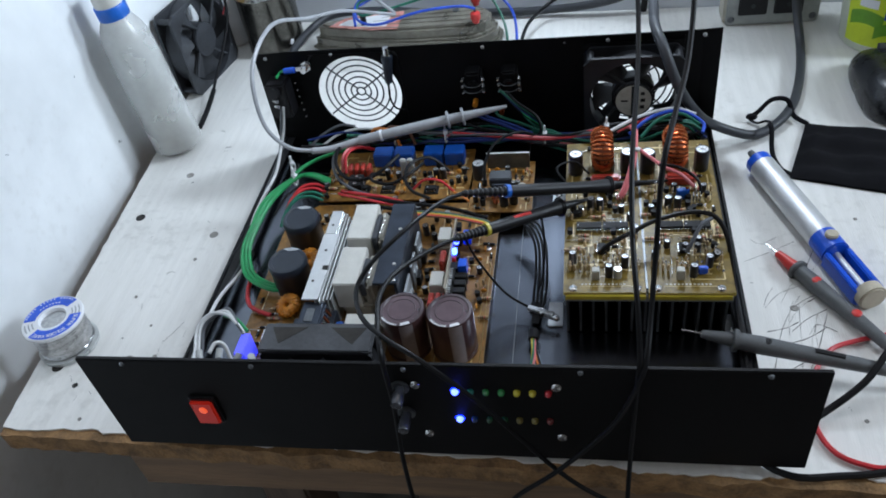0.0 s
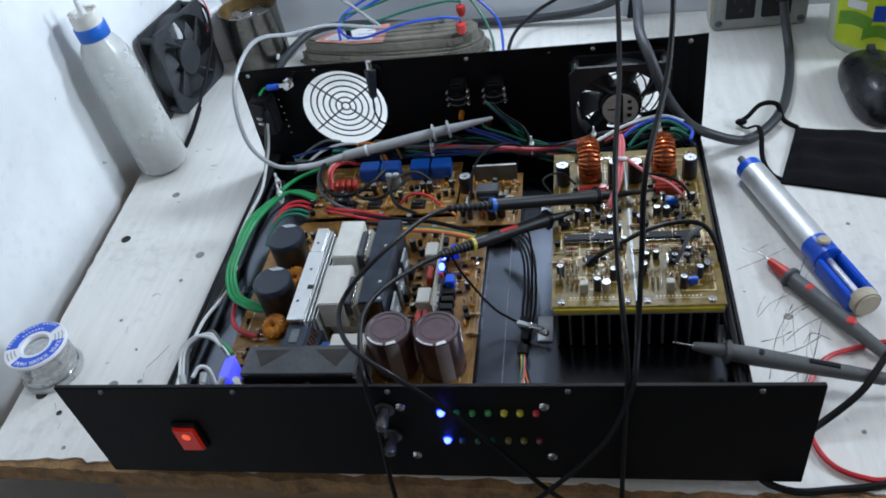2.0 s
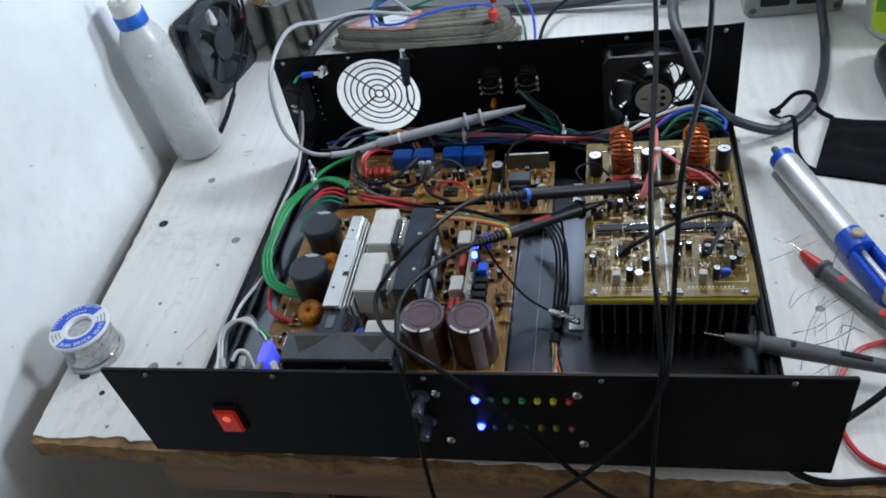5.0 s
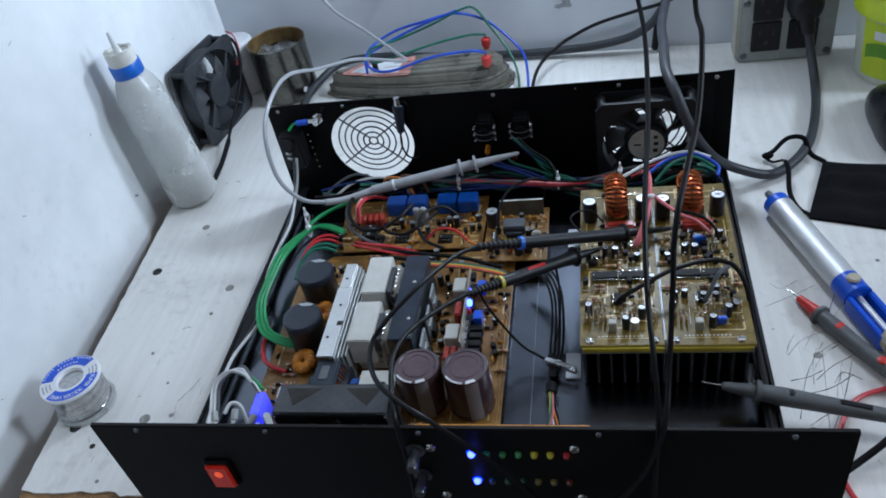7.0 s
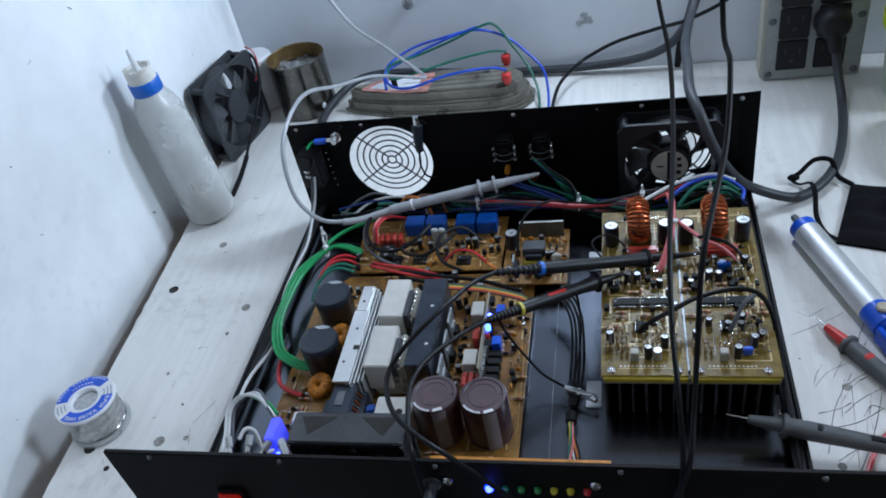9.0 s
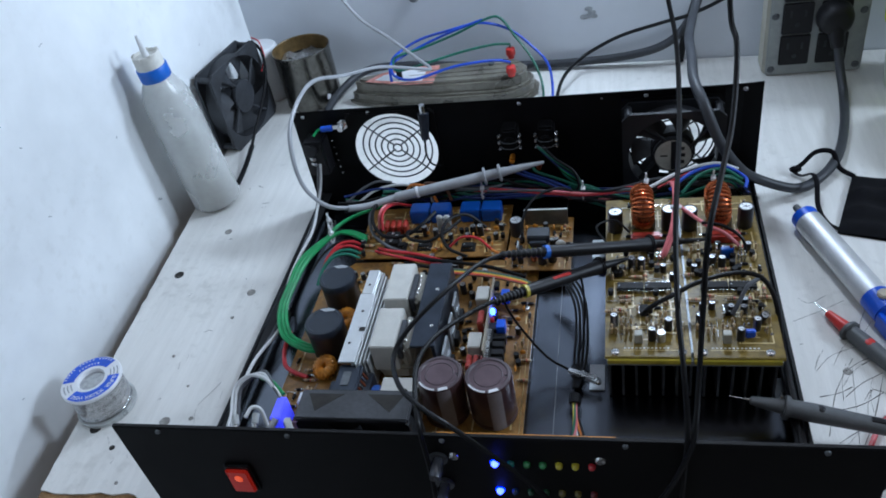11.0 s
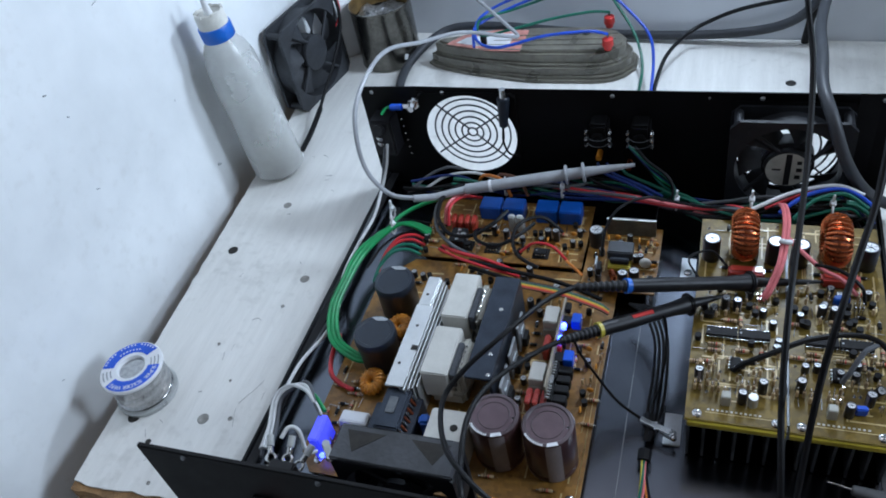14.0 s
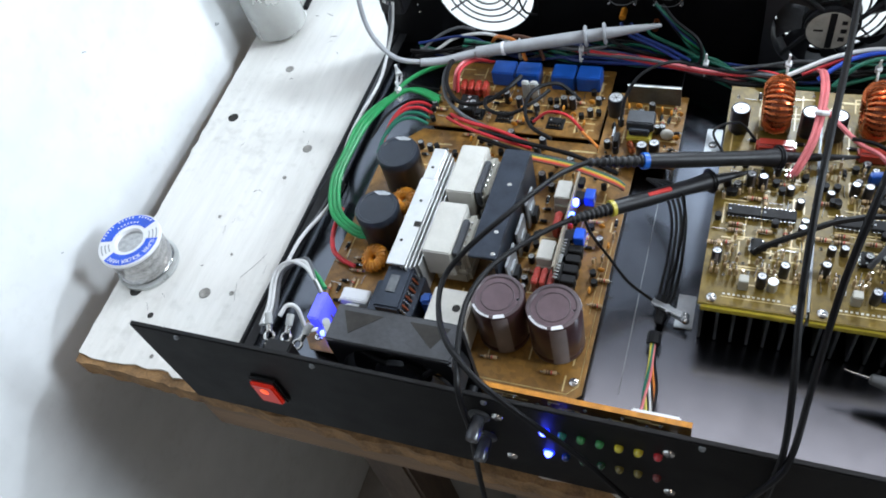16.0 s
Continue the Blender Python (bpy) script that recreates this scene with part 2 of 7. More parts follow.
defmat("dross", (0.30, 0.30, 0.30), 0.3, metal=0.85, var=0.4, scale=220, bump=1.0, bscale=500)
defmat("case_plastic", (0.23, 0.215, 0.175), 0.3, var=0.3, scale=25, trans=0.30, bump=0.05)
defmat("label_salmon", (0.58, 0.26, 0.22), 0.5, var=0.25, scale=60)
defmat("outlet_frame", (0.36, 0.38, 0.37), 0.42, metal=0.4, var=0.12, scale=30, bump=0.06)
defmat("outlet_side", (0.50, 0.48, 0.40), 0.6, var=0.12, scale=20)
defmat("tub_lime", (0.58, 0.70, 0.02), 0.4, var=0.06, scale=40)
defmat("tub_white", (0.62, 0.66, 0.55), 0.45, var=0.06, scale=40)
defmat("tub_green", (0.14, 0.34, 0.02), 0.45, var=0.1)
defmat("mouse_black", (0.014, 0.015, 0.018), 0.28, var=0.3, scale=60)
defmat("cloth_black", (0.007, 0.007, 0.009), 0.9, spec=0.15, var=0.25, scale=200, bump=0.4, bscale=1200)
defmat("sucker_silver", (0.70, 0.71, 0.73), 0.52, metal=0.8, var=0.05, scale=40)
defmat("beige_cap", (0.48, 0.43, 0.33), 0.55, var=0.1)
defmat("smudge", (0.36, 0.38, 0.40), 0.8, var=0.2, scale=200)


# ---- mesh tools ----
class Shape:
    """A bmesh with the materials of its faces."""

    def __init__(self):
        self.bm, self.mats = bmesh.new(), []
        self.done = self.bm.faces.layers.int.new("done")

    def _paint(self, name):
        if name not in self.mats:
            self.mats.append(name)
        k = self.mats.index(name)
        for f in self.bm.faces:
            if not f[self.done]:
                f.material_index, f[self.done] = k, 1

    def box(self, lo, hi, m, bevel=0.0, turn=None, seg=2):
        c, s = [(a + b) / 2 for a, b in zip(lo, hi)], [b - a for a, b in zip(lo, hi)]
        mx = Matrix.Translation(c) @ (turn or Matrix()) @ Matrix.Diagonal((*s, 1))
        v = bmesh.ops.create_cube(self.bm, size=1, matrix=mx)["verts"]
        if bevel:
            e = list({x for a in v for x in a.link_edges})
            bmesh.ops.bevel(self.bm, geom=e, offset=bevel, segments=seg, affect="EDGES", clamp_overlap=True)
        self._paint(m)
        return self

    def cyl(self, p, q, r, m, r2=None, n=20, bevel=0.0):
        p, q = Vector(p), Vector(q)
        d = q - p
        mx = Matrix.Translation((p + q) / 2) @ d.to_track_quat("Z", "Y").to_matrix().to_4x4()
        v = bmesh.ops.create_cone(self.bm, cap_ends=True, segments=n, radius1=r, radius2=r if r2 is None else r2, depth=d.length, matrix=mx)["verts"]
        if bevel:
            e = [x for x in {y for a in v for y in a.link_edges} if any(len(f.verts) > 4 for f in x.link_faces)]
            bmesh.ops.bevel(self.bm, geom=e, offset=bevel, segments=2, affect="EDGES", clamp_overlap=True)
        self._paint(m)
        return self

    def ball(self, c, r, m, scale=(1, 1, 1), n=14, turn=None):
        mx = Matrix.Translation(c) @ (turn or Matrix()) @ Matrix.Diagonal((*scale, 1))
        bmesh.ops.create_uvsphere(self.bm, u_segments=n, v_segments=max(6, n // 2), radius=r, matrix=mx)
        self._paint(m)
        return self

    def lathe(self, profile, m, mx=None, n=32, wobble=0.0):
        """Turn (radius, height) pairs round z."""
        mx = mx or Matrix()
        rings = []
        for r, h in profile:
            if r < 1e-6:
                rings.append([self.bm.verts.new(mx @ Vector((0, 0, h)))])
            else:
                rings.append([self.bm.verts.new(mx @ Vector((r * math.cos(2 * math.pi * k / n) * (1 + wobble * math.sin(5 * k)), r * math.sin(2 * math.pi * k / n), h))) for k in range(n)])
        for a, b in zip(rings, rings[1:]):
            for k in range(n):
                q = [a[k % len(a)], a[(k + 1) % n % len(a)], b[(k + 1) % n % len(b)], b[k % len(b)]]
                q = list(dict.fromkeys(q))
                if len(q) > 2:
                    self.bm.faces.new(q)
        self._paint(m)
        return self

    def sweep(self, pts, r, m, n=8, flat=1.0, closed=False, taper=None):
        """A round bar of radius r along a list of points."""
        pts = [Vector(p) for p in pts]
        rings, side = [], None
        last = len(pts) - 1
        for k, p in enumerate(pts):
            if closed:
                d = pts[(k + 1) % len(pts)] - pts[k - 1]
            else:
                d = pts[min(k + 1, last)] - pts[max(k - 1, 0)]
            d.normalize()
            side = d.orthogonal() if side is None else side - d * side.dot(d)
            side.normalize()
            up = d.cross(side)
            rad = r * (taper[k] if taper else 1)
            rings.append([self.bm.verts.new(p + side * rad * math.cos(2 * math.pi * j / n) + up * rad * flat * math.sin(2 * math.pi * j / n)) for j in range(n)])
        pairs = list(zip(rings, rings[1:])) + ([(rings[-1], rings[0])] if closed else [])
        for a, b in pairs:
            for j in range(n):
                self.bm.faces.new((a[j], a[(j + 1) % n], b[(j + 1) % n], b[j]))
        if not closed:
            self.bm.faces.new(rings[0][::-1])
            self.bm.faces.new(rings[-1])
        self._paint(m)
        return self

    def cable(self, pts, r, m, n=8, step=6, **k):
        return self.sweep(smooth(pts, step), r, m, n, **k)

    def ring(self, c, R, r, m, axis="z", n=28, k=8):
        pts = []
        for a in range(n):
            u, v = R * math.cos(2 * math.pi * a / n), R * math.sin(2 * math.pi * a / n)
            pts.append(Vector(c) + Vector({"z": (u, v, 0), "y": (u, 0, v), "x": (0, u, v)}[axis]))
        return self.sweep(pts, r, m, k, closed=True)

    def plate(self, outline, z0, z1, m, bevel=0.0):
        """A flat plate with the given outline in x and y."""
        f = self.bm.faces.new([self.bm.verts.new((x, y, z0)) for x, y in outline])
        e = bmesh.ops.extrude_face_region(self.bm, geom=[f])["geom"]
        vs = [v for v in e if isinstance(v, bmesh.types.BMVert)]
        bmesh.ops.translate(self.bm, verts=vs, vec=(0, 0, z1 - z0))
        if bevel:
            tops = [x for x in e if isinstance(x, bmesh.types.BMEdge)]
            bmesh.ops.bevel(self.bm, geom=tops, offset=bevel, segments=2, affect="EDGES", clamp_overlap=True)
        self._paint(m)
        return self

    def mesh(self, name, sharp=38):
        bmesh.ops.recalc_face_normals(self.bm, faces=self.bm.faces[:])
        me = bpy.data.meshes.new(name)
        for f in self.bm.faces:
            f.smooth = True
        self.bm.faces.layers.int.remove(self.done)
        self.bm.to_mesh(me)
        self.bm.free()
        for k in self.mats:
            me.materials.append(M[k])
        me.set_sharp_from_angle(angle=radians(sharp))
        return me


def smooth(pts, step=6):
    """Catmull-Rom through the points."""
    p = [Vector(a) for a in pts]
    p = [2 * p[0] - p[1]] + p + [2 * p[-1] - p[-2]]
    out = []
    for a, b, c, d in zip(p, p[1:], p[2:], p[3:]):
        for k in range(step):
            t = k / step
            out.append(0.5 * (2 * b + (c - a) * t + (2 * a - 5 * b + 4 * c - d) * t * t + (3 * b - a - 3 * c + d) * t ** 3))
    out.append(p[-2])
    return out


PLACES = {}


def thing(name, base, label, category, group="", kind=""):
    ob = new(name)
    ob.empty_display_size = 0.01
    ob.location = base
    PLACES[ob.name] = Matrix.Translation(base)
    return tagged(ob, label, category, group, kind)


def put(name, mesh, parent=None, mx=None, label=""):
    ob = new(name, mesh)
    mx = mx or Matrix()
    if parent:
        ob.parent = parent
        ob.matrix_parent_inverse = PLACES[parent.name].inverted()
    ob.matrix_basis = mx
    PLACES[ob.name] = mx.copy()
    return tagged(ob, label)


def part(name, shape, parent=None, label="", mx=None):
    return put(name, shape.mesh(name), parent, mx, label)


def solid(name, shape, label, category, group="", kind=""):
    return tagged(put(name, shape.mesh(name)), label, category, group, kind)


def at(x, y, z, rz=0, rx=0, ry=0):
    return pose(x, y, z, rx, ry, rz)


MESHES = {}


def shared(key, make):
    if key not in MESHES:
        MESHES[key] = make().mesh(key)
    return MESHES[key]


# ---- room ----
def wall_box(name, lo, hi, m, label, category="wall"):
    return solid(name, Shape().box(lo, hi, m), label, category, kind="structure")


ROOM_Z0, ROOM_Z1 = -0.75, 1.95
# left wall, slightly out of square, leaving a tapering gap beside the bench
s = Shape()
s.plate([(-0.4055, 0.690), (-0.52, 0.69), (-0.52, -1.60), (-0.4055, -1.60)], ROOM_Z0, ROOM_Z1, "wall_paint")
solid("wall_left", s, "white painted plaster wall with scuffs beside the bench", "wall", kind="structure")
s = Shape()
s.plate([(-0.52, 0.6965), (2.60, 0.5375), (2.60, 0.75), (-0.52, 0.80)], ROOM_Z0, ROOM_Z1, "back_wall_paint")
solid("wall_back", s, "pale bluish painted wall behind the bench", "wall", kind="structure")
# right wall, front wall and ceiling are added out of view to close the room
wall_box("wall_right", (2.50, -1.60, ROOM_Z0), (2.60, 0.535, ROOM_Z1), "unseen_grey", "unseen dark grey wall closing the room")
wall_box("wall_front", (-0.4045, -1.75, ROOM_Z0), (2.60, -1.605, ROOM_Z1), "unseen_grey", "unseen dark grey wall behind the bench user")
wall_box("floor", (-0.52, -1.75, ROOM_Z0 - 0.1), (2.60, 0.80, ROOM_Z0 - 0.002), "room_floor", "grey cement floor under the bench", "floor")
wall_box("ceiling", (-0.52, -1.75, ROOM_Z1 + 0.002), (2.60, 0.80, ROOM_Z1 + 0.1), "unseen_grey", "unseen dark grey ceiling", "ceiling")
# scuffs on the walls
s = Shape()
rnd = random.Random(5)
for k in range(20):
    y, z = rnd.uniform(0.0, 0.62), rnd.uniform(0.03, 0.34)
    x = -0.4051
    a, ln = rnd.uniform(0, 3.1), rnd.uniform(0.0015, 0.006)
    dy, dz = ln * math.cos(a), ln * math.sin(a)
    s.sweep([(x, y, z), (x, y + dy * 0.5, z + dz * 0.6), (x, y + dy, z + dz)], rnd.uniform(0.0003, 0.0007), "smudge", 5)
part("scuff_mark", s, bpy.data.objects["wall_left"], "small grey scuffs")
s = Shape()
s.cyl((-0.158, 0.677, 0.109), (-0.158, 0.667, 0.108), 0.004, "steel_dark", n=16)
s.cyl((-0.158, 0.676, 0.109), (-0.158, 0.673, 0.109), 0.0075, "smudge", n=18)
s.cable([(-0.158, 0.667, 0.11), (-0.157, 0.668, 0.13), (-0.158, 0.672, 0.15)], 0.0012, "steel_dark")
solid("wall_hook", s, "small dark wall hook screwed into the back wall", "hook")
s = Shape()
for k, (dx, dz) in enumerate([(0, 0), (0.004, 0.004), (-0.006, -0.001), (0.007, -0.001), (0.0, 0.009)]):
    s.ball((0.062 + dx, 0.6665, 0.066 + dz), 0.0055, "smudge", (1.0, 0.06, 0.55), 10)
part("stain", s, bpy.data.objects["wall_back"], "grey smudge")

# ---- bench ----
bench = thing("workbench", (0.4, 0.33, ROOM_Z0), "white painted wooden workbench with a broken brown front edge", "workbench")
N = 260
xs = [-0.364 + 1.564 * k / N for k in range(N + 1)]


def front(x, amp, seed):
    return -0.006 - 0.028 * x + amp * (noise.noise((x * 40, seed, 0)) + 0.6 * noise.noise((x * 130, seed, 3)))


def slab(z0, z1, m, amp, seed, inset=0.0):
    s = Shape()
    out = [(x, front(x, amp, seed) + inset * (1 + 0.9 * noise.noise((x * 9, seed, 5)))) for x in xs]
    out += [(1.2, 0.6075), (-0.4035, 0.689)]
    out += [(-0.4035 + 0.0395 * k / 120 + 0.35 * amp * noise.noise((k * 0.55, seed, 9)), 0.689 - 0.689 * k / 120) for k in range(1, 119)]
    return s.plate(out, z0, z1, m)


part("core_board", slab(-0.020, -0.0018, "particle_board", 0.0032, 7), bench, "broken brown particle board")
part("top_skin", slab(-0.0016, 0.0, "bench_paint", 0.0048, 2, 0.006), bench, "white painted wood-grain skin with a chipped edge")
s = Shape().box((-0.262, 0.004, -0.067), (1.15, 0.038, -0.0205), "beam_wood", 0.003)
part("front_beam", s, bench, "raw brown wooden beam")
s = Shape().box((-0.20, 0.05, -0.75), (-0.155, 0.10, -0.0675), "old_wood", 0.003)
part("leg", s, bench)
s = Shape().box((-0.05, 0.05, -0.75), (-0.012, 0.09, -0.0675), "old_wood", 0.003)
part("leg", s, bench)
s = Shape().box((1.05, 0.05, -0.75), (1.10, 0.10, -0.0675), "old_wood", 0.003)
part("leg", s, bench)
s = Shape().box((-0.30, 0.60, -0.75), (-0.25, 0.65, -0.0205), "old_wood", 0.003)
part("leg", s, bench)
s = Shape().box((1.05, 0.56, -0.75), (1.10, 0.60, -0.0205), "old_wood", 0.003)
part("leg", s, bench)
s = Shape().sweep([(-0.19, 0.10, -0.05), (0.0, 0.28, -0.62)], 0.02, "old_wood", 4)
part("brace", s, bench)
s = Shape().ball((0.27, 0.006, -0.033), 0.011, "mica_yellow", (1.6, 0.5, 0.6))
part("wax_drip", s, bench, "yellow glue drip")
holes = [(-0.355, 0.268, 0.0048, 1), (-0.326, 0.338, 0.0040, 0), (-0.285, 0.081, 0.0046, 0), (-0.347, 0.072, 0.0050, 1), (-0.321, 0.053, 0.0024, 1),
         (-0.263, 0.240, 0.0042, 0), (-0.27, 0.205, 0.0018, 0), (-0.262, 0.085, 0.002, 0), (0.262, 0.145, 0.003, 0), (0.245, 0.075, 0.0028, 0),
         (-0.31, 0.155, 0.0015, 0), (-0.28, 0.12, 0.0012, 0), (0.33, 0.25, 0.0016, 0), (-0.30, 0.02, 0.0016, 0), (-0.319, 0.594, 0.0042, 1), (0.158, 0.574, 0.0050, 1), (0.29, 0.04, 0.0015, 0)]
for x, y, r, dark in holes:
    s = Shape()
    s.lathe([(0, 0.0002), (r * 0.8, 0.0002), (r, 0.0005), (r * 1.08, 0.00015)], "hole_dark" if dark else "filler_grey", at(x, y, 0), 18, 0.05)
    part("screw_hole", s, bench, "dark open screw hole" if dark else "filled grey screw hole")
rnd = random.Random(11)
marks = [[(0.240, 0.145), (0.255, 0.162), (0.285, 0.175)], [(0.232, 0.198), (0.255, 0.210), (0.275, 0.222)], [(0.238, 0.085), (0.250, 0.125), (0.268, 0.158)],
         [(0.255, 0.07), (0.262, 0.12), (0.266, 0.15)], [(0.25, 0.06), (0.27, 0.10), (0.285, 0.14)], [(0.235, 0.105), (0.262, 0.112), (0.282, 0.125)],
         [(0.238, 0.12), (0.252, 0.124), (0.262, 0.13)], [(0.24, 0.225), (0.248, 0.219), (0.262, 0.228)], [(0.268, 0.118), (0.276, 0.128), (0.288, 0.121)],
         [(-0.250, 0.125), (-0.254, 0.115), (-0.262, 0.10)], [(-0.262, 0.095), (-0.259, 0.085), (-0.256, 0.078)],
         [(-0.292, 0.185), (-0.288, 0.188), (-0.284, 0.187)], [(0.10, -0.004), (0.105, 0.002), (0.108, 0.006)], [(0.30, 0.02), (0.303, 0.03), (0.31, 0.035)]]
for k in range(14):
    x, y, a, ln = rnd.uniform(0.236, 0.275), rnd.uniform(0.05, 0.17), rnd.uniform(0.5, 1.4), rnd.uniform(0.02, 0.055)
    marks.append([(x, y), (x + ln * 0.5 * math.cos(a + 0.1), y + ln * 0.5 * math.sin(a + 0.1)), (x + ln * math.cos(a), y + ln * math.sin(a))])
for k in range(26):
    x, y = rnd.choice([(rnd.uniform(-0.35, -0.235), rnd.uniform(0.0, 0.42)), (rnd.uniform(0.235, 0.33), rnd.uniform(0.0, 0.2))])
    a, ln = rnd.uniform(0, 3.1), rnd.uniform(0.002, 0.009)
    marks.append([(x, y), (x + ln * 0.5 * math.cos(a), y + ln * 0.6 * math.sin(a)), (x + ln * math.cos(a), y + ln * math.sin(a))])
for mk in marks:
    s = Shape().cable([(x, y, 0.0002) for x, y in mk], rnd.uniform(0.00016, 0.00042), "scratch", 5, 4, flat=0.5, taper=[0.3 + 0.7 * rnd.random() for _ in range(4 * (len(mk) - 1) + 1)])
    part("scratch", s, bench, "dark scratch")

# ---- below the bench ----
cab = thing("drawer_cabinet", (0.06, 0.3, ROOM_Z0), "old brown drawer cabinet with a dark bar handle under the bench", "cabinet")
part("body", Shape().box((-0.03, 0.115, -0.74), (0.155, 0.50, -0.13), "drawer_paint", 0.003), cab)
part("plinth", Shape().box((-0.02, 0.13, -0.75), (0.145, 0.49, -0.7402), "old_wood"), cab)
for z0, z1 in ((-0.39, -0.15), (-0.71, -0.40)):
    d = part("drawer", Shape().box((-0.022, 0.1, z0), (0.147, 0.1148, z1), "drawer_paint", 0.003), cab)
    s = Shape().box((-0.03 + 0.0, 0.085, z0 + 0.085), (0.07, 0.0998, z0 + 0.108), "black_plastic", 0.004)
    s.cyl((-0.015, 0.09, z0 + 0.118), (0.055, 0.09, z0 + 0.118), 0.003, "black_plastic")
    part("handle", s, d, "dark bar handle")
bag_thing = thing("storage_bin", (0.25, 0.205, -0.75), "black plastic storage bin on the floor under the bench", "bin")
bag = Shape()
bag.box((0.17, 0.11, -0.75), (0.33, 0.30, -0.216), "cloth_black", 0.03, seg=3)
part("body", bag, bag_thing)
part("rim", Shape().box((0.165, 0.105, -0.215), (0.335, 0.305, -0.2), "black_plastic", 0.006, seg=3), bag_thing)


# ---- amplifier case ----
amp = thing("amplifier", (0.0, 0.19, 0.0), "open black rack amplifier with circuit boards, standing on the bench", "amplifier")
s = Shape()
s.box((-0.2202, 0.001, 0.0065), (0.2202, 0.3775, 0.0085), "tray_black")
part("tray", s, amp, "dark satin steel tray")
for side in (-1, 1):
    s = Shape()
    s.box((0.2202 * side - 0.0012, 0.002, 0.0087), (0.2202 * side + 0.0012, 0.377, 0.0205), "lip_black", 0.0004)
    s.box((min(0.2173 * side, 0.2095 * side), 0.004, 0.0192), (max(0.2173 * side, 0.2095 * side), 0.375, 0.0204), "lip_black", 0.0003)
    part("side_lip", s, amp)
s = Shape().box((-0.214, 0.0005, 0.0087), (0.214, 0.002, 0.03), "tray_black")
part("front_lip", s, amp)
for x in (-0.18, 0.18):
    for y in (0.03, 0.345):
        part("rubber_foot", Shape().cyl((x, y, 0.0003), (x, y, 0.0064), 0.009, "black_plastic", 0.0075, bevel=0.001), amp)
s = Shape()
s.box((0.0445, 0.06, 0.0086), (0.0450, 0.37, 0.0087), "steel_dark")
part("floor_seam", s, amp, "pale scratched seam")

front_panel = part("front_panel", Shape().box((-0.241, -0.0032, 0.007), (0.241, 0.0, 0.106), "panel_black", 0.0005), amp, "black anodised front panel")
part("top_edge", Shape().box((-0.2405, -0.0026, 0.1061), (0.2405, -0.0004, 0.1063), "lip_black"), front_panel, "worn metal edge")


def screw(r, m="chrome"):
    s = Shape()
    s.lathe([(0, 0.0016), (r * 0.5, 0.0015), (r * 0.85, 0.0010), (r, 0.0)], m, n=16)
    s.box((-r * 0.6, -r * 0.12, 0.0015), (r * 0.6, r * 0.12, 0.0018), "steel_dark")
    s.box((-r * 0.12, -r * 0.6, 0.0015), (r * 0.12, r * 0.6, 0.00182), "steel_dark")
    return s


FRONT = pose(0, 0, 0, 90, 0, 0)
small_screw, big_screw, black_screw = screw(0.0021, "aluminium").mesh("screw"), screw(0.0034).mesh("screw"), screw(0.0019, "steel_dark").mesh("screw")
for x, z in ((-0.007, 0.0865), (0.083, 0.087), (-0.005, 0.033), (0.085, 0.033)):
    put("screw", big_screw, front_panel, at(x, -0.0033, z) @ FRONT @ pose(0, 0, 0, 0, 0, x * 900), "chrome cross-head screw")
for x in (-0.207, -0.114, -0.012, 0.098, 0.207):
    put("screw", black_screw, front_panel, at(x, -0.0033, 0.1025) @ FRONT @ pose(0, 0, 0, 0, 0, x * 700))
# lit rocker switch
s = Shape().box((-0.1715, -0.0062, 0.040), (-0.1515, -0.0033, 0.0695), "black_plastic", 0.0012)
sw = part("rocker_switch", s, front_panel, "black bezel with a lit red rocker")
s = Shape().box((-0.1698, -0.0088, 0.0425), (-0.1532, -0.0055, 0.0670), "rocker_lit", 0.0012)
s.ball((-0.1612, -0.0088, 0.0590), 0.0034, "rocker_glow", (0.9, 0.25, 1.0))
part("rocker", s, front_panel, "glowing red rocker")
# two rows of level lamps
row_a = ["led_core_lit", "led_teal", "led_green", "led_green", "led_yellow", "led_yellow", "led_red"]
row_b = ["led_core_lit", "led_dim_blue", "led_dim_green", "led_dim_green", "led_dim_yellow", "led_dim_yellow", "led_dim_red"]
for z, row in ((0.0815, row_a), (0.0520, row_b)):
    for k, m in enumerate(row):
        x = 0.0185 + 0.0099 * k
        s = Shape()
        s.lathe([(0, 0.0034), (0.0012, 0.0031), (0.0021, 0.0022), (0.0024, 0.001), (0.0024, -0.004)], m, at(x, -0.0033, z) @ FRONT, 16)
        if m == "led_core_lit":
            s.ring((x, -0.0034, z), 0.0026, 0.0005, "led_blue_lit", "y", 20, 6)
        part("indicator_led", s, front_panel, {"led_core_lit": "lit blue indicator", "led_teal": "unlit teal indicator", "led_green": "unlit green indicator",
             "led_yellow": "yellow indicator", "led_red": "red indicator"}.get(m, "dark indicator"))
for z in (0.085, 0.0575):
    s = Shape()
    s.cyl((-0.017, -0.0034, z), (-0.017, -0.0055, z), 0.0062, "steel_dark", bevel=0.0004)
    s.lathe([(0.0036, 0.0), (0.0039, 0.002), (0.0040, 0.011), (0.0034, 0.0135), (0, 0.0137)], "knob_clear", at(-0.017, -0.0056, z) @ FRONT, 36, 0.04)
    part("volume_knob", s, front_panel, "ribbed smoky grey knob")
# lamp board behind the front panel
LEAN = Matrix.Translation((0, 0.0125, 0.0415)) @ pose(0, 0, 0, -3, 0, 0)
s = Shape().box((-0.022, -0.0008, -0.022), (0.092, 0.0022, 0.0420), "pcb", 0.0001)
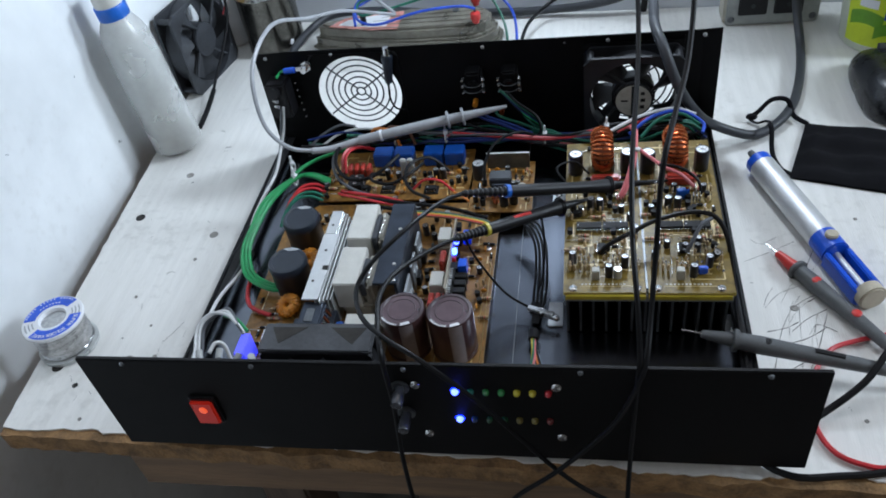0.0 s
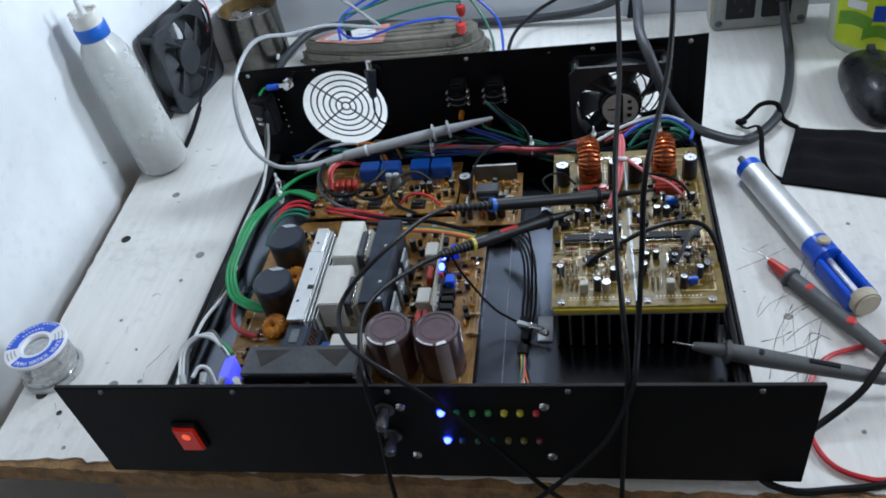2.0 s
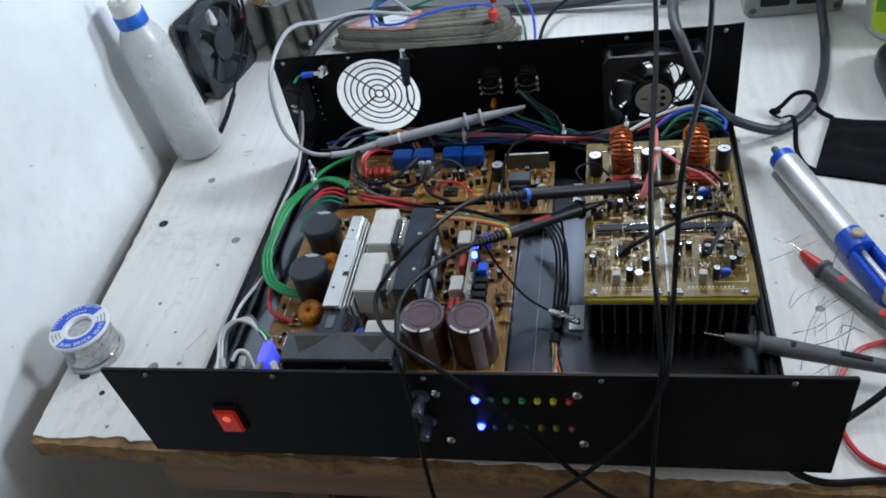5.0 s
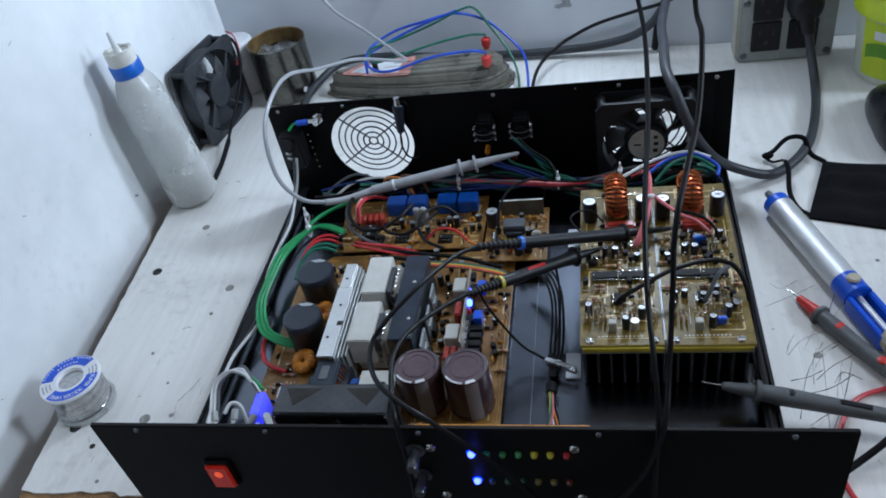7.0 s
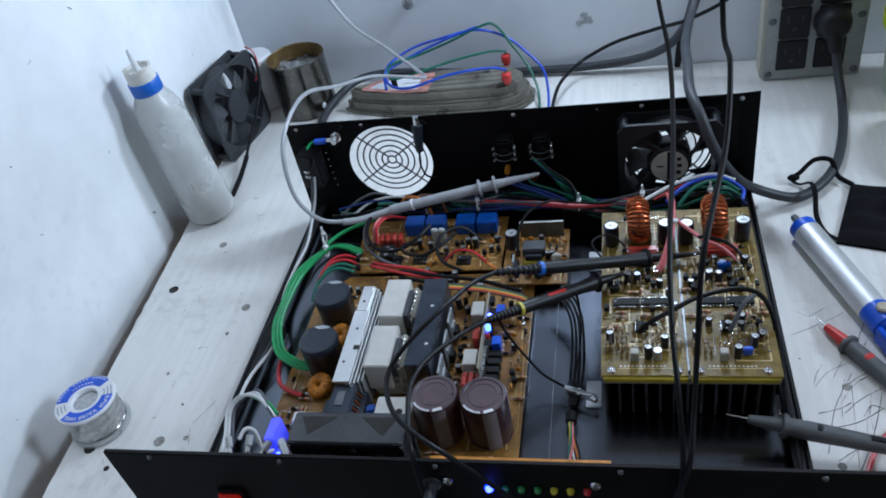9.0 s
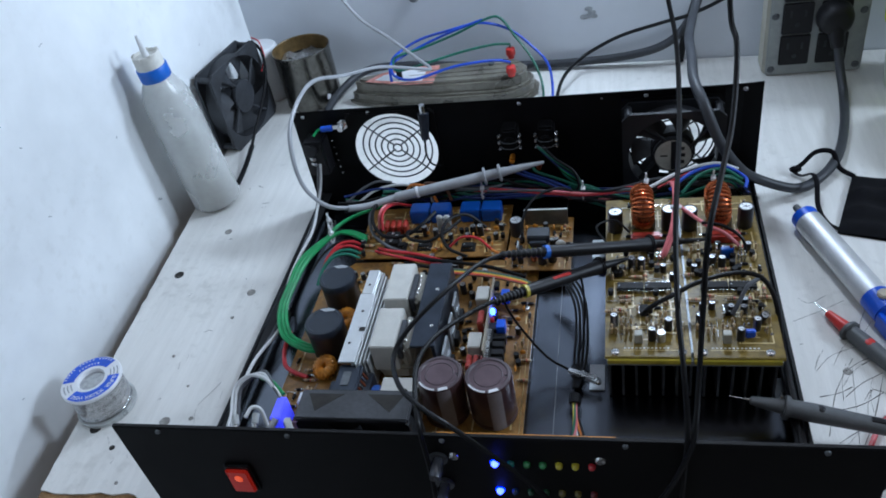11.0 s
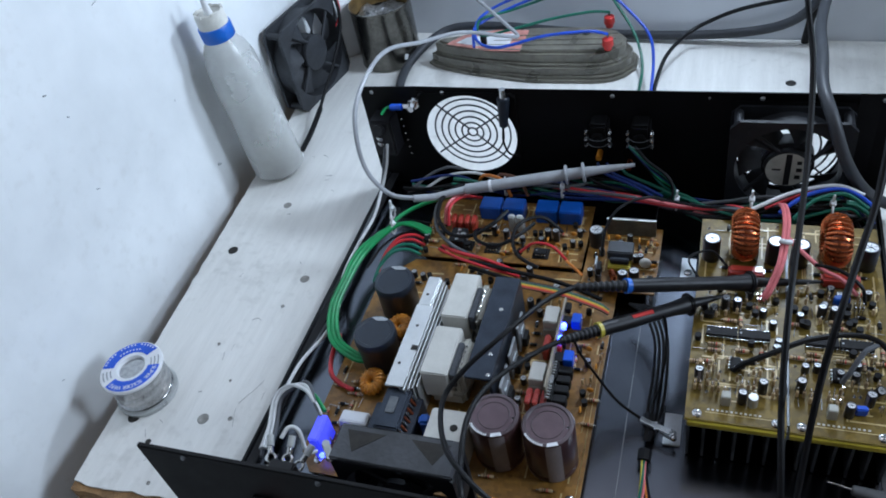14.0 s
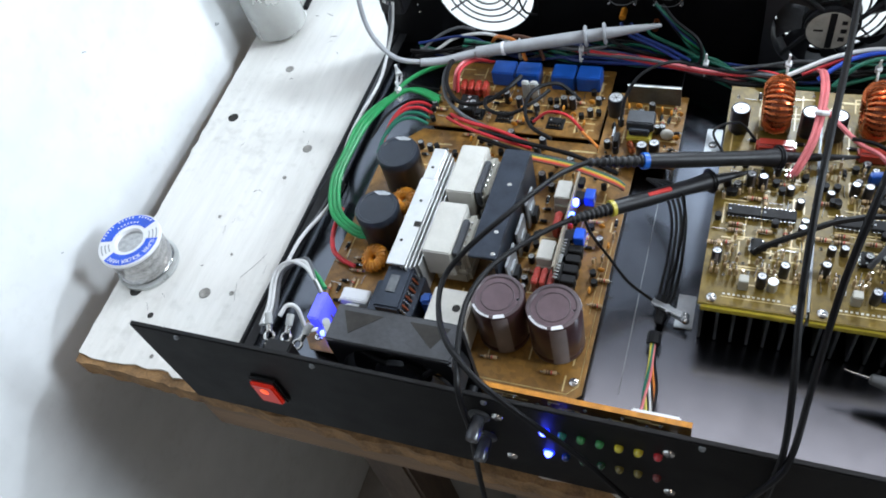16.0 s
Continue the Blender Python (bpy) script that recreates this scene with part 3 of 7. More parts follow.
# brighter orange strip, paints the light along the board's top edge
s.box((-0.022, -0.0009, 0.0421), (0.092, 0.0023, 0.0424), "toroid_yellow")
lampboard = part("lamp_board", s, amp, "glossy orange-brown circuit board behind the front panel", LEAN)
rnd = random.Random(77)
s = Shape()
for k in range(26):
    x, z = rnd.uniform(-0.018, 0.072), rnd.uniform(0.012, 0.040)
    s.box((x, -0.00105 - 0.00001 * k, z), (x + rnd.uniform(0.006, 0.016), -0.00085, z + 0.0009), "track_gold")
tagged(part("printed_track", s, lampboard, "pale copper tracks", LEAN), kind="stuff")
for k in range(16):
    x, z = -0.016 + 0.0066 * k, 0.030 + 0.004 * (k % 3)
    part("solder_joint", Shape().cyl((x, -0.0009, z), (x, -0.0021, z), 0.0013, "solder_tin", 0.0005, n=10), lampboard, mx=LEAN)
for x, z in ((-0.012, 0.0345), (0.083, 0.0345)):
    part("spacer", Shape().cyl((x, -0.0135, z), (x, -0.0009, z), 0.0030, "chrome", n=12), lampboard, mx=LEAN)
    put("screw", big_screw, lampboard, LEAN @ at(x, 0.0023, z) @ pose(0, 0, 0, -90, 0, 0))
part("pin_header", Shape().box((0.060, 0.0024, 0.0210), (0.086, 0.0080, 0.0355), "nylon_white", 0.0008), lampboard, "white plug header", LEAN)

# back panel with two round openings
def square_with_hole(s, cx, cz, half, r, y, m, n=48):
    inner, outer = [], []
    for k in range(n):
        a = 2 * math.pi * (k + 0.5) / n
        c, d = math.cos(a), math.sin(a)
        q = half / max(abs(c), abs(d))
        inner.append(s.bm.verts.new((cx + r * c, y, cz + r * d)))
        outer.append(s.bm.verts.new((cx + q * c, y, cz + q * d)))
    corner = {}
    for sx in (-1, 1):
        for sz in (-1, 1):
            corner[sx, sz] = s.bm.verts.new((cx + half * sx, y, cz + half * sz))
    for k in range(n):
        j = (k + 1) % n
        s.bm.faces.new((inner[k], inner[j], outer[j], outer[k]))
        a, b = outer[k].co, outer[j].co
        if abs(a.x - b.x) > 1e-7 and abs(a.z - b.z) > 1e-7:
            mid = (a + b) / 2
            s.bm.faces.new((outer[k], outer[j], corner[1 if mid.x > cx else -1, 1 if mid.z > cz else -1]))
    s._paint(m)


def quad(s, x0, x1, z0, z1, y, m):
    s.bm.faces.new([s.bm.verts.new(p) for p in ((x0, y, z0), (x1, y, z0), (x1, y, z1), (x0, y, z1))])
    s._paint(m)


HOLE_L, HOLE_R = (-0.1265, 0.0695), (0.1455, 0.066)
s = Shape()
quad(s, -0.228, HOLE_L[0] - 0.046, 0.008, 0.120, 0.378, "panel_black")
quad(s, HOLE_L[0] + 0.046, HOLE_R[0] - 0.046, 0.008, 0.120, 0.378, "panel_black")
quad(s, HOLE_R[0] + 0.046, 0.2245, 0.008, 0.120, 0.378, "panel_black")
for (cx, cz), r in ((HOLE_L, 0.0435), (HOLE_R, 0.0405)):
    square_with_hole(s, cx, cz, 0.046, r, 0.378, "panel_black")
    quad(s, cx - 0.046, cx + 0.046, 0.008, cz - 0.046, 0.378, "panel_black")
    quad(s, cx - 0.046, cx + 0.046, cz + 0.046, 0.120, 0.378, "panel_black")
bmesh.ops.remove_doubles(s.bm, verts=s.bm.verts[:], dist=1e-5)
bmesh.ops.recalc_face_normals(s.bm, faces=s.bm.faces[:])
bmesh.ops.solidify(s.bm, geom=s.bm.faces[:], thickness=0.0018)
s._paint("panel_black")
back_panel = part("back_panel", s, amp, "black back panel with two fan openings")
for x in (-0.217, -0.148, -0.092, 0.004, 0.082, 0.122, 0.209):
    put("screw", small_screw, back_panel, at(x, 0.3778, 0.1145) @ FRONT)


def guard(cx, cz, y, radii, rout):
    s = Shape()
    for r in radii:
        s.ring((cx, y, cz), r, 0.0009, "guard_wire", "y", 36, 6)
    for a in (0.62, 2.4, 3.76, 5.5):
        s.cyl((cx + 0.004 * math.cos(a), y + 0.001, cz + 0.004 * math.sin(a)), (cx + rout * math.cos(a), y + 0.001, cz + rout * math.sin(a)), 0.0009, "guard_wire", n=8)
    return s


part("finger_guard", guard(*HOLE_L, 0.3815, (0.0045, 0.0105, 0.0170, 0.0235, 0.0300, 0.0365), 0.0450), back_panel, "dark wire finger guard over a round opening")
part("finger_guard", guard(*HOLE_R, 0.3815, (0.0105, 0.0180, 0.0255, 0.0330, 0.0395), 0.0440), back_panel, "dark wire finger guard behind the fan")


def fan_frame(size, depth, r, m):
    """A square fan housing: the air flows along z, centred on the origin."""
    s = Shape()
    h, n = size / 2, 40
    for z0, z1 in ((-depth / 2, -depth / 2 + 0.0035), (depth / 2 - 0.0035, depth / 2)):
        inner, outer = [], []
        for zz in (z0, z1):
            ri, ro = [], []
            for k in range(n):
                a = 2 * math.pi * (k + 0.5) / n
                c, d = math.cos(a), math.sin(a)
                q = min(h / max(abs(c), abs(d)), h * 1.34)
                ri.append(s.bm.verts.new((r * c, r * d, zz)))
                ro.append(s.bm.verts.new((q * c, q * d, zz)))
            inner.append(ri)
            outer.append(ro)
        for k in range(n):
            j = (k + 1) % n
            for q in ((inner[0][k], inner[0][j], outer[0][j], outer[0][k]), (inner[1][k], outer[1][k], outer[1][j], inner[1][j]),
                      (outer[0][k], outer[0][j], outer[1][j], outer[1][k]), (inner[0][k], inner[1][k], inner[1][j], inner[0][j])):
                s.bm.faces.new(q)
    # the round duct
    a0, a1, b0, b1 = [], [], [], []
    for k in range(n):
        c, d = math.cos(2 * math.pi * k / n), math.sin(2 * math.pi * k / n)
        for lst, rr, zz in ((a0, r, -depth / 2 + 0.001), (a1, r, depth / 2 - 0.001), (b0, r + 0.0016, -depth / 2 + 0.001), (b1, r + 0.0016, depth / 2 - 0.001)):
            lst.append(s.bm.verts.new((rr * c, rr * d, zz)))
    for k in range(n):
        j = (k + 1) % n
        s.bm.faces.new((a0[k], a0[j], a1[j], a1[k]))
        s.bm.faces.new((b0[k], b1[k], b1[j], b0[j]))
    s._paint(m)
    for sx in (-1, 1):
        for sy in (-1, 1):
            s.cyl((sx * h * 0.87, sy * h * 0.87, -depth / 2 + 0.003), (sx * h * 0.87, sy * h * 0.87, depth / 2 - 0.003), 0.0038, m, n=10)
    return s


def fan_struts(r, depth, m, hub):
    s = Shape()
    for k in range(4):
        a = 0.35 + k * math.pi / 2
        s.cyl((hub * 0.8 * math.cos(a), hub * 0.8 * math.sin(a), depth / 2 - 0.003), (r * math.cos(a + 0.35), r * math.sin(a + 0.35), depth / 2 - 0.003), 0.0018, m, n=8)
    s.cyl((0, 0, depth / 2 - 0.006), (0, 0, depth / 2 - 0.001), hub, m, n=28, bevel=0.0008)
    return s


def fan_hub(depth, m, hub):
    return Shape().cyl((0, 0, -depth / 2 + 0.002), (0, 0, depth / 2 - 0.0075), hub, m, n=28, bevel=0.001)


def fan_blade(r, depth, m, hub, hand=1, chord=0.72):
    s = Shape()
    grid = []
    for i in range(6):
        rr = hub * 0.96 + (r - 0.0015 - hub * 0.96) * i / 5
        row = []
        for j in range(6):
            t = j / 5
            a = hand * ((chord + 0.1 * i / 5) * (t - 0.5) + 0.25 * i / 5)
            z = (t - 0.5) * (depth * 0.62) * (1 - 0.25 * i / 5) + 0.0015 * math.sin(t * math.pi)
            row.append((rr * math.cos(a), rr * math.sin(a), z))
        grid.append(row)
    lower = [[s.bm.verts.new(p) for p in row] for row in grid]
    upper = [[s.bm.verts.new((x, y, z + 0.0013)) for x, y, z in row] for row in grid]
    for i in range(5):
        for j in range(5):
            s.bm.faces.new((upper[i][j], upper[i + 1][j], upper[i + 1][j + 1], upper[i][j + 1]))
            s.bm.faces.new((lower[i][j], lower[i][j + 1], lower[i + 1][j + 1], lower[i + 1][j]))
    rim = [(i, 0) for i in range(5)] + [(5, j) for j in range(5)] + [(i, 5) for i in range(5, 0, -1)] + [(0, j) for j in range(5, 0, -1)]
    for (a, b), (c, d) in zip(rim, rim[1:] + rim[:1]):
        s.bm.faces.new((lower[a][b], lower[c][d], upper[c][d], upper[a][b]))
    s._paint(m)
    return s


def add_rotor(fan, r, depth, m, hub, mx, blades=7, start=0.0, hand=1, chord=0.72):
    part("hub", fan_hub(depth, m, hub), fan, mx=mx)
    mesh = fan_blade(r, depth, m, hub, hand, chord).mesh("blade")
    for k in range(blades):
        put("blade", mesh, fan, mx @ Matrix.Rotation(start + 2 * math.pi * k / blades, 4, "Z"))


def fan_sticker(r, z, face, bars):
    s = Shape().cyl((0, 0, z), (0, 0, z + 0.0003), r, face, n=28)
    for x0, x1, y0, y1 in bars:
        s.box((x0 * r, y0 * r, z + 0.0003), (x1 * r, y1 * r, z + 0.0005), "chip_black")
    return s


rear_fan = part("cooling_fan", fan_frame(0.092, 0.025, 0.0405, "fan_plastic"), amp, "black case fan with a cream sticker", at(0.1455, 0.3648, 0.063) @ FRONT)
fx = at(0.1455, 0.3648, 0.063) @ FRONT
add_rotor(rear_fan, 0.0395, 0.025, "fan_plastic", 0.0205, fx, 7, 0.25, 1, 0.50)
part("strut", fan_struts(0.0405, 0.025, "fan_plastic", 0.0185), rear_fan, mx=fx)
part("sticker", fan_sticker(0.0165, 0.0118, "tape_dim", [(-0.12, 0.16, -0.95, 0.95), (0.4, 0.62, 0.35, 0.55), (0.4, 0.66, -0.1, 0.12), (0.36, 0.62, -0.55, -0.32), (-0.7, -0.3, -0.05, 0.05)]), rear_fan, "cream sticker with illegible print", fx)


# ---- small electronic parts, built once at the origin ----
def cap_shape(r, h, body, top, stripe=None, vent=True):
    def make():
        s = Shape()
        s.lathe([(0, 0.0), (r * 0.96, 0.0), (r, 0.0008), (r, h * 0.12), (r * 0.965, h * 0.16), (r, h * 0.20), (r, h - r * 0.12), (r * 0.93, h), (r * 0.80, h + 0.0001)], body, n=24)
        s.lathe([(r * 0.80, h + 0.0001), (r * 0.77, h - 0.0004), (0, h - 0.0004)], top, n=24)
        if vent:
            for a in (0, 1.05, 2.1):
                s.box((-r * 0.6, -r * 0.03, h - 0.0004), (r * 0.6, r * 0.03, h - 0.0002), body, turn=Matrix.Rotation(a, 4, "Z"))
        if stripe:
            n = 6
            for k in range(n):
                a0 = -0.35 + 0.7 * k / n
                a1 = -0.35 + 0.7 * (k + 1) / n
                rr = r * 1.006
                s.bm.faces.new([s.bm.verts.new((rr * math.cos(a), rr * math.sin(a), z)) for a, z in ((a0, h * 0.03), (a1, h * 0.03), (a1, h * 0.97), (a0, h * 0.97))])
            s._paint(stripe)
        return s
    return make


def resistor(length=0.009, r=0.0014):
    s = Shape()
    s.lathe([(0, 0), (r * 0.8, 0.0001), (r, 0.0008), (r * 0.85, length * 0.3), (r * 0.85, length * 0.7), (r, length - 0.0008), (r * 0.8, length - 0.0001), (0, length)], "resistor_tan",
            pose(-length / 2, 0, r + 0.0006, 0, 90, 0), 10)
    for k, m in ((0.25, "wire_brown"), (0.42, "chip_black"), (0.58, "wire_red")):
        s.cyl((-length / 2 + k * length, 0, r + 0.0006), (-length / 2 + k * length + 0.0007, 0, r + 0.0006), r * 0.98, m, n=10)
    for sx in (-1, 1):
        s.sweep([(sx * length * 0.5, 0, r + 0.0006), (sx * (length * 0.5 + 0.0016), 0, r + 0.0006), (sx * (length * 0.5 + 0.002), 0, 0.0)], 0.0003, "solder_tin", 5)
    return s


def standing_resistor():
    s = Shape()
    s.lathe([(0, 0.0012), (0.0009, 0.0013), (0.0011, 0.002), (0.00095, 0.004), (0.0011, 0.006), (0.0008, 0.0068), (0, 0.0069)], "resistor_tan", n=9)
    s.sweep([(0, 0, 0.0068), (0.0004, 0, 0.0084), (0.0018, 0, 0.0086), (0.0024, 0, 0.007), (0.0025, 0, 0)], 0.0003, "solder_tin", 5)
    return s


def dip(n=8, w=0.0064, pitch=0.00254):
    s = Shape()
    ln = n * pitch
    s.box((-ln / 2, -w / 2, 0.0012), (ln / 2, w / 2, 0.0046), "chip_black", 0.0004)
    s.cyl((-ln / 2 + 0.0016, 0, 0.0046), (-ln / 2 + 0.0016, 0, 0.00465), 0.0007, "smudge", n=10)
    for k in range(n):
        x = -ln / 2 + (k + 0.5) * pitch
        for sy in (-1, 1):
            s.box((x - 0.0005, sy * (w / 2 + 0.0006) - 0.0006, 0.0), (x + 0.0005, sy * (w / 2 + 0.0006) + 0.0006, 0.0033), "solder_tin")
    return s


def transistor():
    s = Shape()
    s.lathe([(0, 0.002), (0.0022, 0.002), (0.0022, 0.0066), (0, 0.0066)], "chip_black", n=14)
    for x in (-0.0012, 0, 0.0012):
        s.cyl((x, 0, 0), (x, 0, 0.002), 0.00025, "solder_tin", n=6)
    return s


def power_transistor():
    s = Shape().box((-0.005, -0.002, 0.003), (0.005, 0.002, 0.013), "chip_black", 0.0004)
    s.box((-0.005, 0.0012, 0.006), (0.005, 0.0024, 0.0185), "aluminium_dull", 0.0003)
    for x in (-0.0025, 0, 0.0025):
        s.cyl((x, 0, 0), (x, 0, 0.003), 0.0005, "solder_tin", n=6)
    return s


def trimmer(m):
    s = Shape().box((-0.0048, -0.0024, 0.0008), (0.0048, 0.0024, 0.0100), m, 0.0005)
    s.cyl((0.0032, 0, 0.0100), (0.0032, 0, 0.0110), 0.0012, "copper", n=10)
    return s


def film_cap(lx, ly, h, m):
    return Shape().box((-lx / 2, -ly / 2, 0.0008), (lx / 2, ly / 2, h), m, min(lx, ly) * 0.22, seg=3)


def ceramic():
    s = Shape().ball((0, 0, 0.0042), 0.0026, "toroid_yellow", (1, 0.42, 1), 12)
    for x in (-0.0012, 0.0012):
        s.cyl((x, 0, 0), (x, 0, 0.003), 0.00025, "solder_tin", n=6)
    return s


def diode():
    s = Shape().cyl((-0.0025, 0, 0.0016), (0.0017, 0, 0.0016), 0.0013, "chip_black", n=10)
    s.cyl((0.0017, 0, 0.0016), (0.0025, 0, 0.0016), 0.0013, "solder_tin", n=10)
    s.sweep([(-0.0045, 0, 0), (-0.0044, 0, 0.0016), (0.0044, 0, 0.0016), (0.0045, 0, 0)], 0.0003, "solder_tin", 5)
    return s


def joint():
    s = Shape()
    s.lathe([(0.0012, 0), (0.0007, 0.0006), (0.0004, 0.0016), (0, 0.0019)], "solder_tin", n=8)
    return s


def link_wire(ln=0.008):
    s = Shape().sweep([(-ln / 2, 0, 0), (-ln / 2, 0, 0.0012), (ln / 2, 0, 0.0012), (ln / 2, 0, 0)], 0.0003, "solder_tin", 5)
    return s


def toroid(R, r, m, turns=30, core="copper_dark", flat=1.0):
    """A wound ring core standing on its rim, its axis along x."""
    s = Shape().ring((0, 0, 0), R, r * 0.92, core, "x", 36, 10)
    pts = []
    for k in range(turns * 10):
        a, b = 2 * math.pi * k / (turns * 10), 2 * math.pi * k / 10
        c = Vector((0, math.cos(a), math.sin(a)))
        pts.append(c * (R + (r * 1.02) * math.cos(b)) + Vector((r * 1.02 * flat * math.sin(b), 0, 0)))
    return s.sweep(pts, r * 0.17, m, 5, closed=True)


NAMES = {"res": "resistor", "stand": "resistor", "dip8": "chip", "dip4": "chip", "tr": "transistor", "cer": "disc_capacitor", "dio": "diode", "sol": "solder_joint", "link": "wire_link",
         "capS": "capacitor", "capM": "capacitor", "capT": "capacitor", "pow": "power_transistor", "trimB": "trimmer"}
MAKERS = {"res": resistor, "stand": standing_resistor, "dip8": lambda: dip(8), "dip4": lambda: dip(4), "tr": transistor, "cer": ceramic, "dio": diode, "sol": joint, "link": link_wire,
          "capS": cap_shape(0.0029, 0.0115, "cap_black", "can_top", "cap_stripe"), "capT": cap_shape(0.0025, 0.007, "cap_black", "can_top"),
          "capM": cap_shape(0.0062, 0.0205, "cap_black", "can_top", "cap_stripe"), "pow": power_transistor, "trimB": lambda: trimmer("blue_plastic")}


def fit_on(board, kind, x, y, z, rz=0, rx=0, label=""):
    return put(NAMES[kind], shared(kind, MAKERS[kind]), board, at(x, y, z, rz, rx), label)


def scatter(board, zone, z, count, kinds, seed, taken, gap=0.006):
    rnd = random.Random(seed)
    x0, x1, y0, y1 = zone
    made = tries = 0
    while made < count and tries < count * 40:
        tries += 1
        x, y = rnd.uniform(x0, x1), rnd.uniform(y0, y1)
        if any(a - 0.002 < x < b + 0.002 and c - 0.002 < y < d + 0.002 for a, b, c, d in taken):
            continue
        g = gap * 0.5
        taken.append((x - g, x + g, y - g, y + g))
        fit_on(board, rnd.choice(kinds), x, y, z, rnd.choice((0, 90, 0, 90, 180)) + rnd.uniform(-6, 6))
        made += 1


def tracks(board, zone, z, count, seed):
    s = Shape()
    rnd = random.Random(seed)
    x0, x1, y0, y1 = zone
    for k in range(count):
        x, y = rnd.uniform(x0, x1), rnd.uniform(y0, y1)
        for j in range(rnd.randint(1, 3)):
            ln = rnd.uniform(0.004, 0.018)
            if rnd.random() < 0.5:
                xe = min(x1, x + ln)
                s.box((x, y - 0.0005, z), (xe, y + 0.0005, z + 0.00012 + 0.00001 * (k % 7)), "track_gold")
                x = xe
            else:
                ye = min(y1, y + ln)
                s.box((x - 0.0005, y, z), (x + 0.0005, ye, z + 0.00012 + 0.00001 * (k % 5)), "track_gold")
                y = ye
    return tagged(part("printed_track", s, board, "thin pale printed tracks"), kind="stuff")


# ---- power supply board ----
PZ = 0.0170
s = Shape().plate([(-0.168, 0.045), (0.018, 0.045), (0.0235, 0.051), (0.0235, 0.262), (-0.155, 0.262), (-0.180, 0.235), (-0.180, 0.060)], PZ - 0.0016, PZ, "pcb")
psu = part("power_supply_board", s, amp, "brown power supply circuit board crowded with parts")
s = Shape()
for p, q in (((-0.15, 0.0490), (0.014, 0.0490)), ((0.014, 0.0490), (0.0205, 0.0560)), ((0.0205, 0.0560), (0.0205, 0.175)), ((0.0165, 0.11), (0.0165, 0.165))):
    s.sweep([(*p, PZ + 0.0001), (*q, PZ + 0.0001)], 0.0005, "track_gold", 4, flat=0.3)
part("printed_track", s, psu, "pale border track")
for x, y in ((0.017, 0.058), (0.016, 0.198), (-0.165, 0.055), (-0.168, 0.232), (-0.09, 0.256)):
    part("standoff", Shape().cyl((x, y, 0.0087), (x, y, PZ - 0.0017), 0.0032, "chrome", n=8), psu)
    put("screw", big_screw, psu, at(x, y, PZ))
# two large brown reservoir capacitors
for x, y, turn in ((-0.0355, 0.0865, -1.25), (0.0010, 0.0855, -1.2)):
    r, h = 0.0176, 0.0435
    s = Shape()
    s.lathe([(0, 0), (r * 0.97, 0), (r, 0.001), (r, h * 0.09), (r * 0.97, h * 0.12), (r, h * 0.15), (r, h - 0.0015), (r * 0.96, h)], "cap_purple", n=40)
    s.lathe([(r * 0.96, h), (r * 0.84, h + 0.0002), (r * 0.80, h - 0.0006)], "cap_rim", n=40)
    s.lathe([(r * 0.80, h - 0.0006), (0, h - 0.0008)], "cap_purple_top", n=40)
    s.ring((0, 0, h - 0.0006), r * 0.60, 0.0004, "cap_rim", "z", 36, 6)
    for k in range(22):
        if k not in (3, 4, 11, 12, 18):
            s.box((r * 0.71, -0.0005, h - 0.0007), (r * (0.75 + 0.04 * (k % 3 == 1)), 0.0006, h - 0.00055), "smudge", turn=Matrix.Rotation(math.tau * k / 44 + turn - 0.2, 4, "Z"))
    n = 8
    for z0, z1 in ((h * 0.02, h * 0.985),):
        for k in range(n):
            a0, a1 = turn - 0.30 + 0.6 * k / n, turn - 0.30 + 0.6 * (k + 1) / n
            rr = r * 1.004
            s.bm.faces.new([s.bm.verts.new((rr * math.cos(a), rr * math.sin(a), z)) for a, z in ((a0, z0), (a1, z0), (a1, z1), (a0, z1))])
    s._paint("cap_stripe")
    s.plate([(r * q * math.cos(turn + a), r * q * math.sin(turn + a)) for q, a in ((0.99, -0.22), (0.99, 0.22), (0.84, 0.22), (0.84, -0.22))], h + 0.0002, h + 0.0006, "label_white")
    for k in range(11):
        a = turn - 0.42 - 0.085 * k
        s.plate([(r * q * math.cos(a + b), r * q * math.sin(a + b)) for q, b in ((0.965, -0.028), (0.965, 0.028), (0.875, 0.024), (0.875, -0.024))], h + 0.0002, h + 0.0006, "label_white")
    part("reservoir_capacitor", s, psu, "large dark brown capacitor with pale print on its rim", at(x, y, PZ))
# two black mains capacitors
for x, y in ((-0.1500, 0.2050), (-0.1470, 0.1500)):
    s = Shape()
    r, h = 0.0162, 0.0340
    s.lathe([(0, 0), (r, 0.0005), (r, h * 0.80), (r * 1.015, h * 0.82), (r * 1.015, h - 0.002), (r * 0.95, h)], "cap_black", n=36)
    s.lathe([(r * 1.02, h * 0.80), (r * 1.03, h * 0.84), (r * 1.03, h - 0.0018), (r * 0.97, h + 0.0002), (r * 0.82, h + 0.0004), (r * 0.80, h), (0, h)], "cap_top", n=36)
    s.plate([(r * 0.45 * math.cos(a), r * 0.8 + r * 0.14 * math.sin(a)) for a in (0.2, 1.5, 2.9, 4.5, 5.6)], h + 0.0003, h + 0.0005, "smudge")
    part("mains_capacitor", s, psu, "black sleeved mains capacitor", at(x, y, PZ))
# bright aluminium heatsink with a comb of fins
s = Shape()
s.box((-0.1205, 0.102, 0.0525), (-0.1068, 0.1790, 0.0545), "aluminium", 0.0003)
s.box((-0.1195, 0.1792, 0.0525), (-0.1100, 0.2090, 0.0545), "aluminium", 0.0003)
